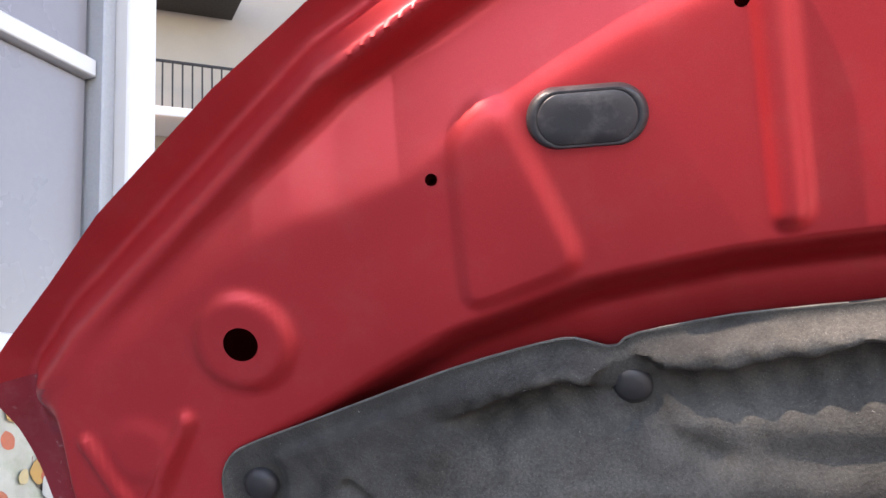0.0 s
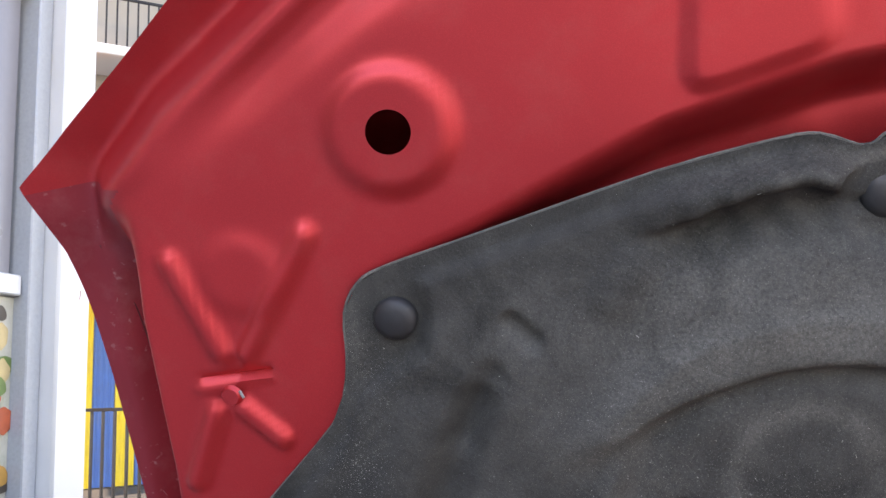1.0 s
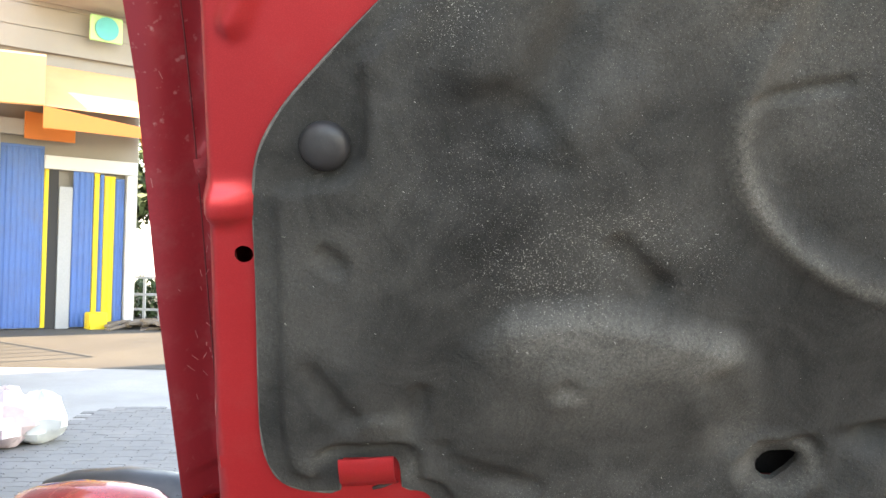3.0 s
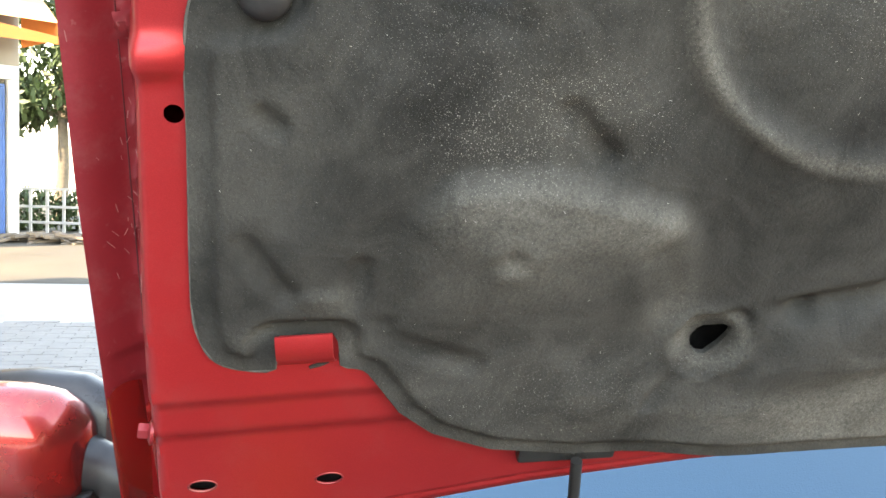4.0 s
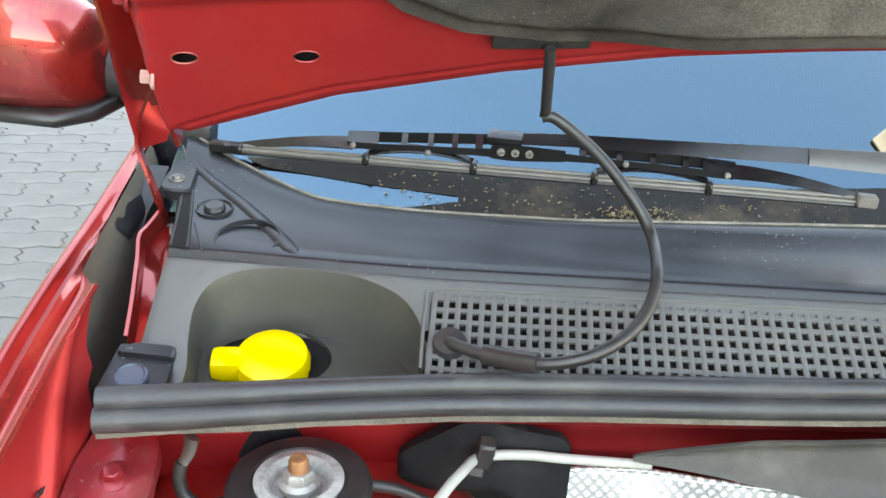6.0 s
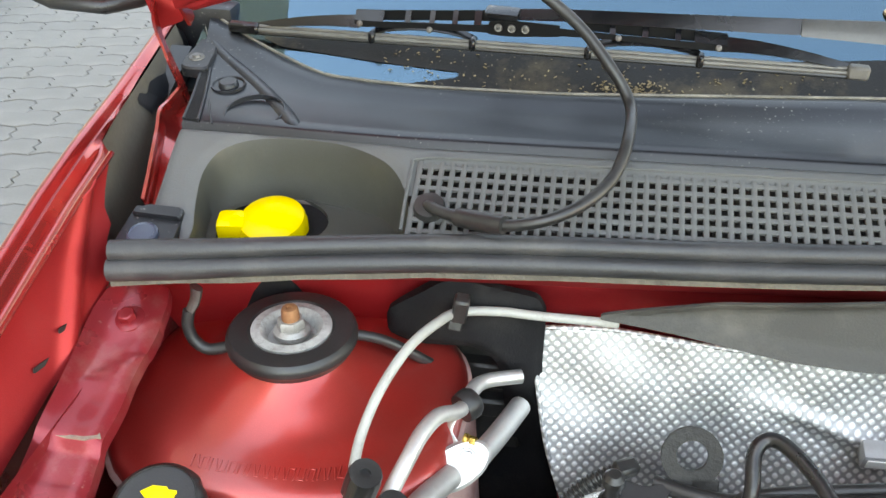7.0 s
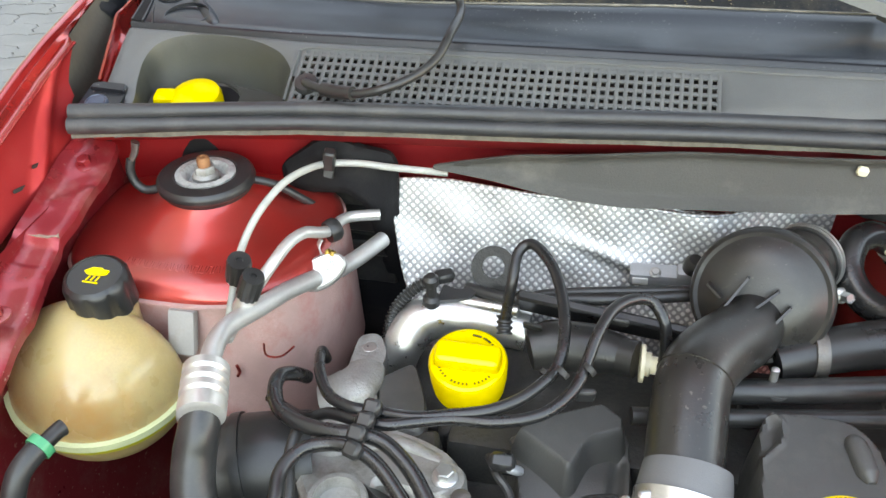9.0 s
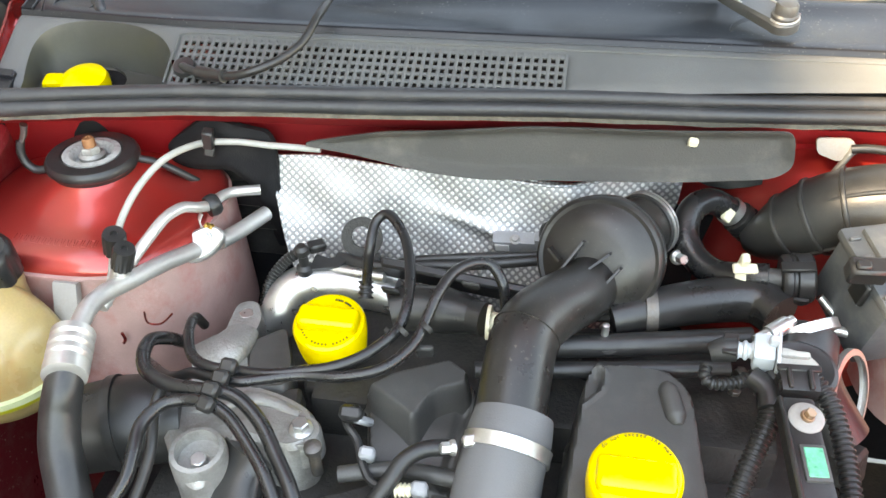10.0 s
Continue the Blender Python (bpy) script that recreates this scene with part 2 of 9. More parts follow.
def sheet(polys, us, vs, place, thick=None):
    """A pressed sheet: a grid cut to the outline polys[0] with the holes polys[1:]; place(u, v, d) gives points, d the distance from the cut edge.
    thick: place for the back face, joined round the edges."""
    us, vs = np.asarray(us), np.asarray(vs)
    U, V = np.meshgrid(us, vs)
    D, NU, NV = edge_distance(U, V, polys)
    inner = D > 0
    pad = np.pad(inner, 1)
    near = ~inner & np.logical_or.reduce([pad[a:a + inner.shape[0], b:b + inner.shape[1]] for a in range(3) for b in range(3)])
    U, V = np.where(near, NU, U), np.where(near, NV, V)
    ok = inner | near
    D = np.where(near, 0, np.maximum(D, 0))
    X = np.stack(place(U, V, D), -1)
    idx = -np.ones(U.shape, int)
    idx[ok] = np.arange(ok.sum())
    verts = [tuple(p) for p in X[ok]]
    faces = []
    for j in range(len(vs) - 1):
        for i in range(len(us) - 1):
            q = [k for k in (idx[j, i], idx[j, i + 1], idx[j + 1, i + 1], idx[j + 1, i]) if k >= 0]
            if len(q) > 2 and inner[j:j + 2, i:i + 2].any():
                faces.append(tuple(int(k) for k in q))
    if thick is not None:
        n = len(verts)
        verts += [tuple(p) for p in np.stack(thick(U, V, D), -1)[ok]]
        seen = {}
        for f in faces:
            for a, b in zip(f, f[1:] + f[:1]):
                seen[(a, b)] = True
        rim = [(a, b) for a, b in seen if (b, a) not in seen]
        faces += [tuple(n + k for k in reversed(f)) for f in faces] + [(b, a, a + n, b + n) for a, b in rim]
    g = Geo()
    g.v, g.f = verts, faces
    return g


ROOT = {}


def thing(name, label, category, at=(0, 0, 0), group="", kind=""):
    """An empty at the base of a thing; its parts are given in world places."""
    ob = new(name)
    ob.empty_display_size = 0.05
    ob.location = at
    ROOT[ob.name] = Vector(at)
    return tagged(ob, label, category, group, kind)


def part(name, geo, material, parent=None, label="", sharp=40, kind="", category="", group=""):
    """ONE mesh object from geo, under a thing or a part."""
    me = bpy.data.meshes.new(name)
    me.from_pydata(geo.v, [], geo.f)
    me.materials.append(material)
    me.polygons.foreach_set("use_smooth", [True] * len(me.polygons))
    me.set_sharp_from_angle(angle=radians(sharp))
    me.update()
    ob = new(name, me)
    if parent is not None:
        ob.parent = parent
        ob.matrix_parent_inverse = Matrix.Translation(-ROOT.get(parent.name, Vector()))
    return tagged(ob, label, category, group, kind)


# ---- ground, street and houses ----
g = Geo().add([(-900, -900, 0), (900, -900, 0), (900, 900, 0), (-900, 900, 0)], [(0, 1, 2, 3)])
M_GROUND = mat("grey_paved_yard", (0.32, 0.305, 0.28), 0.9, 0, 0.2, 0.9, 0.4, 40, dirt=((0.4, 0.38, 0.34), 0.5, 0.5))
part("ground", g, M_GROUND, label="grey paved yard around the parked car", category="ground", kind="structure")
M_SAND = mat("sandy_dirt", (0.065, 0.056, 0.043), 0.95, 0, 0.25, 0.7, 0.6, 30, dirt=((0.05, 0.043, 0.033), 0.6, 0.5))
g = sheet([[(-40, 60), (-40, 9.0), (-14, 9.3), (-9, 10.1), (-6, 10.6), (-3, 11.0), (3, 10.4), (30, 10.2), (30, 60)]], np.arange(-41, 32, 1.0), np.arange(8.5, 61, 1.0), lambda u, v, d: (u, v, 0.004 + 0.02 * smooth01(d, 0, 2)))
part("road", g, M_SAND, label="bare sandy dirt road beyond the paving", category="road", kind="structure")

FE, FN = Vector((0.7021, 0.7121, 0)), Vector((0.7121, -0.7021, 0))


def front(q, z, out=0.0):
    """A place on the far house's front: q metres along it, out metres before it."""
    return Vector((-10.8, 14.45, z)) + FE * q + FN * out


def front_pose(q, z, out=0.0):
    m = Matrix((FE, -FN, Vector((0, 0, 1)))).transposed().to_4x4()
    return Matrix.Translation(front(q, z, out)) @ m


M_PLASTER = mat("grey_beige_plaster", (0.27, 0.245, 0.21), 0.9, 0, 0.1, 0.8, 0.4, 60, dirt=((0.24, 0.22, 0.19), 0.4, 1.0))
M_CONC = mat("pale_concrete", (0.36, 0.35, 0.33), 0.9, 0, 0.1, 2, 0.4, 80)
M_BLUE = mat("blue_sheet_metal", (0.035, 0.12, 0.34), 0.5, 0, 0.15, 3, 0.1, 100)
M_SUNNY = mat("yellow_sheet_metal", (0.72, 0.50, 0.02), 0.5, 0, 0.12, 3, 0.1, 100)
M_ORANGE = mat("orange_awning_cloth", (0.72, 0.22, 0.06), 0.85, 0, 0.1, 2, 0.2, 200)
M_ORANGE2 = mat("faded_orange_cloth", (0.75, 0.38, 0.18), 0.85, 0, 0.1, 2, 0.2, 200)
M_IRON = mat("dark_painted_iron", (0.014, 0.012, 0.012), 0.5, 0.3, 0.2, 20, 0.1, 200)
M_WHITEPAINT = mat("white_painted_metal", (0.50, 0.49, 0.475), 0.4, 0, 0.04, 3, 0.05, 100)

house = thing("corner_house", "beige plastered corner house with shops on the ground floor", "house", (-10, 16, 0), kind="structure")
part("wall", Geo().box(front_pose(-3.75, 6.0, -2.1), (14.9, 4.0, 12.0), 0.02), M_PLASTER, house)
part("lintel", Geo().box(front_pose(-2.4, 3.74, 0.03), (8.0, 0.10, 0.30), 0.01), M_CONC, house, "pale concrete lintel")
part("lintel", Geo().box(front_pose(2.75, 3.14, 0.04), (1.75, 0.10, 0.26), 0.01), M_WHITEPAINT, house, "white lintel")
part("post", Geo().box(front_pose(1.065, 1.8, 0.04), (0.09, 0.12, 3.6), 0.01), M_CONC, house)
part("post", Geo().box(front_pose(3.50, 1.5, 0.06), (0.20, 0.16, 3.0), 0.01), M_WHITEPAINT, house, "white corner post")
# flat dark panel on the wall, its colour stands for the doorway's shade
part("doorway", Geo().box(front_pose(2.06, 1.55, 0.012), (0.18, 0.02, 3.1), 0), mat("doorway_shade", (0.03, 0.03, 0.032), 0.8, 0, 0.3, 3, 0), house, "dark panel standing for the shade of an open doorway")
part("grey_panel", Geo().box(front_pose(2.28, 1.35, 0.03), (0.24, 0.05, 2.7), 0.005), M_GREYPL, house)
for k in range(9):
    part("block_course", Geo().box(front_pose(0.0, 5.4 + 0.42 * k, 0.0), (7.7, 0.012, 0.41), 0.003), M_PLASTER, house)
part("canopy", Geo().box(front_pose(-0.3, 6.9, 0.55), (1.6, 1.1, 0.18), 0.02), M_CONC, house)
part("canopy", Geo().box(front_pose(2.6, 6.2, 0.6), (2.2, 1.2, 0.16), 0.02), M_CONC, house)
part("balcony_slab", Geo().box(front_pose(-0.3, 8.05, 0.6), (2.6, 1.2, 0.20), 0.02), M_WHITEPAINT, house, "white balcony slab")
for k in range(14):
    part("balcony_bar", Geo().box(front_pose(-1.55 + 0.19 * k, 8.6, 1.15), (0.03, 0.03, 0.95), 0), M_IRON, house)
part("balcony_rail", Geo().box(front_pose(-0.3, 9.1, 1.15), (2.6, 0.05, 0.05), 0.005), M_IRON, house)
part("balcony_slab", Geo().box(front_pose(-0.2, 11.0, 0.7), (2.8, 1.4, 0.5), 0.02), M_IRON, house, "dark balcony underside")


def corrugated(name, q0, q1, z1, material, out, label):
    d = thing(name, label, "metal door", tuple(front((q0 + q1) / 2, 0, out)), group="striped doors")
    n = max(2, int((q1 - q0) / 0.025))
    top, bottom = [], []
    for k in range(n + 1):
        q = q0 + (q1 - q0) * k / n
        o = out + (0.018 if k % 4 in (1, 2) else 0.0)
        bottom.append(front(q, 0.05, o))
        top.append(front(q, z1, o))
    part("panel", Geo().loft([bottom, top], closed=False), material, d, sharp=20)
    part("frame_bar", Geo().box(front_pose((q0 + q1) / 2, z1 + 0.02, out), (q1 - q0, 0.04, 0.05), 0.005), material, d)


for q0, q1, z1, m_, o_, w_ in ((-1.25, -0.87, 3.5, M_SUNNY, 0.04, "yellow"), (-0.86, -0.50, 3.5, M_BLUE, 0.04, "blue"), (-0.49, -0.12, 3.56, M_SUNNY, 0.04, "yellow"), (-0.11, 0.28, 3.56, M_BLUE, 0.04, "blue"), (0.29, 0.65, 3.53, M_SUNNY, 0.04, "yellow"), (0.66, 1.01, 3.45, M_BLUE, 0.04, "blue"), (1.12, 1.88, 3.38, M_BLUE, 0.02, "blue"),
                               (1.89, 1.97, 3.2, M_SUNNY, 0.03, "yellow"), (2.41, 2.78, 3.0, M_BLUE, 0.04, "blue"), (2.80, 2.90, 2.96, M_SUNNY, 0.04, "yellow"), (2.91, 2.98, 2.94, M_BLUE, 0.04, "blue"), (2.99, 3.20, 2.92, M_SUNNY, 0.04, "yellow"), (3.21, 3.38, 2.88, M_BLUE, 0.04, "blue")):
    corrugated("metal_door", q0, q1, z1, m_, o_, w_ + " corrugated metal folding door panel, closed")
part_at = thing("shop_sign", "plain orange-red sign board under the awning", "sign", tuple(front(2.1, 3.6, 0.1)))
part("board", Geo().box(front_pose(1.95, 3.78, 0.10), (0.90, 0.04, 0.50), 0.01), M_ORANGE, part_at)
gs = thing("green_sign", "round teal and green shop sign on the wall", "sign", tuple(front(2.85, 5.6, 0.1)))
part("board", Geo().box(front_pose(2.85, 5.75, 0.3), (0.62, 0.05, 0.5), 0.02), mat("pale_green_board", (0.35, 0.6, 0.25), 0.5, 0, 0.1, 5, 0), gs)
part("disc", Geo().lathe([(0.0005, 0.0), (0.22, 0.0), (0.22, 0.02), (0.0005, 0.02)], front(2.85, 5.75, 0.33), FN, 28), mat("teal_disc", (0.03, 0.35, 0.34), 0.5, 0, 0.1, 5, 0), gs)

awn = thing("awning", "long faded orange cloth awning over the shop doors", "awning", tuple(front(0.5, 4.0, 0.8)))
prof = [(0.0, 4.95), (0.6, 4.62), (1.2, 4.25), (1.65, 3.92)]
part("cloth", Geo().loft([[front(q, z, o) for o, z in prof] for q in np.linspace(1.4, 3.7, 8)], closed=False), M_ORANGE2, awn)
part("valance", Geo().loft([[front(q, z - 0.10 * (q - 1.4) * (z > 3.7), 1.65) for q in np.linspace(1.4, 3.7, 20)] for z in (3.92, 3.55)], closed=False), M_ORANGE, awn, "deep orange valance")
part("end_cloth", Geo().loft([[front(3.69, z, o) for o, z in prof], [front(3.69, 3.62, o) for o, z in prof]], closed=False), M_ORANGE, awn)
part("front_cloth", Geo().loft([[front(q, z + 0.05 * (q + 0.5), o) for q in np.linspace(-4, 1.42, 20)] for o, z in ((0.0, 5.0), (1.60, 4.70), (1.65, 4.66), (1.65, 3.84), (1.62, 3.82))], closed=False), M_ORANGE2, awn, "tall faded peach front")

# shop close by, with its tall white post
shop = thing("shop_front", "pale shop front with tall white post and large window panels", "shop front", (-4.5, 2, 0), kind="structure")
# height and length past the window are unseen, set to shade the car
part("building", Geo().box((-7.6, -3.28, 4.63), (6.0, 17.45, 9.26), 0.02), M_PLASTER, shop)
part("post", Geo().box((-4.42, 5.34, 3.33), (0.26, 0.34, 6.66), 0.02), M_WHITEPAINT, shop, "tall white painted post")
part("post", Geo().box((-4.50, 5.10, 3.33), (0.18, 0.14, 6.66), 0.01), M_GREYPL, shop)
# the sky mirrored in the glass is painted as a pale colour
M_PANE = mat("sky_pale_shop_window", (0.19, 0.18, 0.19), 0.25, 0, 0.06, 0.7, 0.02, 20)
for z0, z1 in ((2.42, 4.40), (4.58, 6.16)):
    part("window_panel", Geo().box((-4.56, 2.5, (z0 + z1) / 2), (0.04, 4.98, z1 - z0), 0.004), M_PANE, shop, "window panel, its pale colour standing for mirrored sky")
for z in (2.35, 4.49, 6.23):
    part("frame_bar", Geo().box((-4.52, 2.52, z), (0.12, 5.0, 0.14), 0.01), M_WHITEPAINT, shop)
post = thing("window_poster", "large colourful food poster behind the shop window", "poster", (-4.5, 4.5, 0.5))
part("sheet", Geo().box((-4.55, 3.0, 1.45), (0.04, 4.1, 1.65), 0.004), mat("poster_ground", (0.42, 0.40, 0.33), 0.5, 0, 0.35, 2.5, 0, 20, dirt=((0.12, 0.2, 0.06), 0.8, 1.6)), post)
rp, inks = random.Random(21), [mat("print_colour", c, 0.5, 0, 0.25, 8, 0) for c in ((0.42, 0.08, 0.03), (0.10, 0.16, 0.04), (0.46, 0.34, 0.16), (0.05, 0.035, 0.025), (0.40, 0.20, 0.04), (0.40, 0.38, 0.34))]
for k in range(46):
    y, z = rp.uniform(4.28, 4.98), rp.uniform(0.75, 2.2)
    n, r = rp.randrange(5, 9), rp.uniform(0.04, 0.11)
    blot = [(r * rp.uniform(0.7, 1.2) * math.cos(6.283 * i / n), r * rp.uniform(0.7, 1.2) * math.sin(6.283 * i / n)) for i in range(n)]
    part("print_patch", Geo().prism(rounded(blot, 0.02), 0.0015, Matrix.Translation((-4.5295 + 0.0004 * k, y, z)) @ pose(0, 0, 0, 0, 90, 0)), inks[k % 6], post)

rail = thing("iron_railing", "dark iron railing before the shop doors", "railing", (-7.5, 10.7, 0))
r0, r1 = Vector((-7.20, 10.78, 0)), Vector((-9.9, 12.55, 0))
for k in range(8):
    p = r0.lerp(r1, k / 7)
    part("baluster", Geo().box(p + Vector((0, 0, 0.73)), (0.04 if k else 0.06, 0.04 if k else 0.06, 1.46), 0.004), M_IRON, rail)
dd = (r1 - r0)
part("handrail", Geo().box(Matrix.Translation((r0 + r1) / 2 + Vector((0, 0, 1.47))) @ pose(0, 0, 0, 0, 0, math.degrees(math.atan2(dd.y, dd.x))), (dd.length, 0.05, 0.05), 0.005), M_IRON, rail)

fence = thing("white_fence", "low white metal fence by the hedge", "fence", (-8.2, 18, 0))
for k in range(9):
    part("fence_post", Geo().box((-9.9 + 0.33 * k, 18.2 + 0.02 * k, 0.5), (0.05, 0.05, 1.0), 0), M_WHITEPAINT, fence)
for z in (0.3, 0.62, 0.98):
    part("fence_rail", Geo().box((-8.55, 18.27, z), (2.75, 0.04, 0.05), 0), M_WHITEPAINT, fence)
yb = thing("yellow_crate", "yellow plastic crate at the foot of the wall", "crate", (-8.6, 16.2, 0))
part("crate_body", Geo().box(front_pose(2.82, 0.17, 0.3), (0.34, 0.3, 0.34), 0.02), M_SUNNY, yb)
rub = thing("rubble", "low heap of brown planks and rubble", "rubble", (-7.2, 16.6, 0), kind="stuff")
g = Geo()
for k in range(40):
    random.seed(k)
    g.box(pose(-7.6 + random.uniform(-0.9, 0.9), 16.7 + random.uniform(-0.4, 0.4), 0.05 + random.random() * 0.12, random.uniform(-8, 8), random.uniform(-8, 8), random.uniform(0, 180)), (random.uniform(0.3, 1.0), random.uniform(0.06, 0.16), 0.05), 0.005)
part("heap", g, mat("weathered_wood", (0.2, 0.15, 0.11), 0.9, 0, 0.3, 3, 0.4, 60), rub)
far = thing("far_wall", "sunlit pale boundary wall far behind the hedge", "wall", (-16, 40, 0), kind="structure")
part("wall", Geo().box((-16, 42, 2.2), (36, 0.4, 4.4), 0.02), M_WHITEPAINT, far)


def leafy(name, label, cat, at, boxes, n, size, seed, trunk):
    """A plant: tapered trunk and limbs and many small leaf clumps inside rough ellipsoids."""
    t = thing(name, label, cat, at)
    random.seed(seed)
    if trunk:
        part("trunk", Geo().tube([Vector(at), Vector(at) + Vector((0.1, 0, trunk * 0.5)), Vector(at) + Vector((0.0, 0.1, trunk))], [0.2, 0.15, 0.1], 10, 4), M_BARK, t)
        g = Geo()
        for (cx, cy, cz), (rx, ry, rz) in boxes:
            g.tube([Vector(at) + Vector((0, 0.05, trunk * 0.8)), Vector((cx, cy, cz)) * 0.5 + (Vector(at) + Vector((0, 0, trunk))) * 0.5, Vector((cx, cy, cz))], [0.09, 0.06, 0.03], 7, 4)
        part("limbs", g, M_BARK, t)
    g = Geo()
    for (cx, cy, cz), (rx, ry, rz) in boxes:
        for _ in range(n):
            v = Vector((random.gauss(0, 1), random.gauss(0, 1), random.gauss(0, 1))).normalized() * (0.45 + 0.62 * random.random() ** 0.6)
            p = Vector((cx + v.x * rx, cy + v.y * ry, cz + v.z * rz))
            s = size * random.uniform(0.6, 1.4)
            m = Matrix.Translation(p) @ Euler((random.uniform(0, 6.3), random.uniform(0, 6.3), random.uniform(0, 6.3))).to_matrix().to_4x4()
            g.add([m @ Vector(q) for q in ((-s, 0, 0), (0, -0.4 * s, 0.12 * s), (s, 0, 0), (0, 0.4 * s, 0.12 * s))], [(0, 1, 2, 3)])
    part("crown", g, M_LEAF, t, sharp=180)
    return t


M_BARK = mat("grey_bark", (0.16, 0.13, 0.1), 0.9, 0, 0.3, 8, 0.6, 60)
M_LEAF = mat("dark_green_leaves", (0.05, 0.085, 0.03), 0.6, 0, 0.4, 1.5, 0.1, 60)
leafy("street_tree", "dense dark green street tree beyond the house", "tree", (-10.6, 24.5, 0), [((-11.2, 24.5, 4.2), (1.5, 1.3, 1.6)), ((-9.6, 24.8, 4.6), (1.4, 1.3, 1.7)), ((-10.4, 24.4, 6.2), (1.6, 1.4, 1.4)), ((-9.2, 24.6, 3.2), (1.1, 1.0, 0.8)), ((-12.0, 24.4, 3.2), (1.1, 1.0, 0.9))], 1300, 0.16, 5, 3.4)
leafy("hedge", "low green hedge behind the white fence", "hedge", (-9, 20, 0), [((-10.5, 20, 0.45), (0.8, 0.4, 0.5)), ((-9.3, 20, 0.45), (0.8, 0.4, 0.5)), ((-8.1, 20.1, 0.45), (0.8, 0.4, 0.5)), ((-6.9, 20.1, 0.4), (0.8, 0.4, 0.45))], 700, 0.09, 8, 0)

# unseen wall added before the car to block low sky and close the yard
opp = thing("unseen_wall", "plain wall added out of view to block low sky and shape reflections", "house", (1, -18, 0), kind="structure")
part("wall", Geo().box((2.0, -20.0, 1.5), (48.0, 4.0, 3.0), 0.03), M_PLASTER, opp)

# bin and bags by the shop
bin_ = thing("waste_bin", "dark grey open waste container with a white tag", "waste bin", (-3.50, 3.86, 0))
part("tub", Geo().loft([[(-3.50 + sx * a, 3.86 + sy * b, z) for sx, sy in ((-1, -1), (1, -1), (1, 1), (-1, 1))] for a, b, z in ((0.42, 0.36, 0.02), (0.48, 0.42, 0.86), (0.51, 0.45, 0.87), (0.51, 0.45, 0.92), (0.45, 0.39, 0.92), (0.42, 0.36, 0.6))]), M_PLASTIC, bin_, sharp=30)
part("tag", Geo().box((-3.13, 3.425, 0.72), (0.16, 0.02, 0.10), 0.002), M_WHITE, bin_)


def bag(label, at, size, material, seed):
    t = thing("rubbish_bag", label, "rubbish bag", at, group="rubbish bags")
    g, rng = Geo(), random.Random(seed)
    rings = []
    for j in range(10):
        a = math.pi * (j + 0.5) / 10
        ring = []
        for k in range(18):
            b = 2 * math.pi * k / 18
            r = math.sin(a) * (1 + 0.16 * math.sin(3 * b + seed + j) + 0.1 * rng.uniform(-1, 1))
            ring.append((at[0] + size[0] * r * math.cos(b), at[1] + size[1] * r * math.sin(b), at[2] + size[2] * (1 - math.cos(a)) * 0.5 * (1 + 0.1 * rng.uniform(-1, 1))))
        rings.append(ring)
    part("bag_film", g.loft(rings), material, t, sharp=25)


BAG_A, BAG_B, BAG_C = [(p[0], p[1], 0.0) for p in ((-4.10, 6.15, 0.100), (-4.42, 6.20, 0.100), (-3.95, 6.35, 0.100))]
M_BAG = mat("white_plastic_film", (0.66, 0.68, 0.66), 0.35, 0, 0.15, 5, 0.2, 40)
bag("crumpled white plastic bag on the bin", (-3.42, 4.0, 0.80), (0.26, 0.22, 0.26), M_BAG, 1)
bag("crumpled white and pink rubbish bag on the ground", BAG_A, (0.24, 0.22, 0.42), mat("pinkish_plastic_film", (0.7, 0.55, 0.55), 0.35, 0, 0.2, 5, 0.2, 40), 2)
bag("red rubbish bag beside the bin", BAG_B, (0.2, 0.2, 0.46), mat("red_plastic_film", (0.6, 0.1, 0.06), 0.35, 0, 0.2, 5, 0.2, 40), 3)
bag("white rubbish bag on the ground", BAG_C, (0.2, 0.2, 0.36), M_BAG, 4)


# ---- the raised hood: places along it (u across, v from the hinge to the front, w towards the engine) ----
HO, HV, HW = np.array((0.06, 0.9, 1.05)), np.array((0.0, -0.46195, 0.88691)), np.array((0.0, -0.88691, -0.46195))


def crown(u):
    return -0.007 + 0.168 * (np.sqrt(u * u + 0.0121) - 0.569)


def hood_at(u, v, w):
    u, v = np.asarray(u, float), np.asarray(v, float)
    w = w + crown(u)
    return HO[0] + u, HO[1] + v * HV[1] + w * HW[1], HO[2] + v * HV[2] + w * HW[2]


def hood_point(u, v, w=0.0):
    return Vector([float(c) for c in hood_at(u, v, w)])


HOOD_N = Vector(HW)


def mirror(pts):
    return pts + [(-u, v) for u, v in reversed(pts)]


EDGE = [(-0.20, 1.005), (-0.341, 0.958), (-0.426, 0.912), (-0.548, 0.834), (-0.66, 0.745), (-0.698, 0.712), (-0.690, 0.66), (-0.688, 0.56), (-0.690, 0.45), (-0.703, 0.289), (-0.714, 0.10),
        (-0.722, -0.082), (-0.694, -0.072), (-0.677, -0.030), (-0.66, -0.023), (-0.60, -0.009), (-0.53, 0.010), (-0.397, 0.027), (-0.26, 0.036), (-0.08, 0.036)]
FOLD = [(-0.19, 0.935), (-0.322, 0.880), (-0.467, 0.785), (-0.564, 0.722), (-0.606, 0.685), (-0.617, 0.62), (-0.624, 0.5), (-0.638, 0.36), (-0.655, 0.21), (-0.668, 0.05), (-0.668, -0.014), (-0.655, -0.009),
        (-0.60, 0.008), (-0.53, 0.025), (-0.397, 0.041), (-0.26, 0.049), (-0.08, 0.049)]
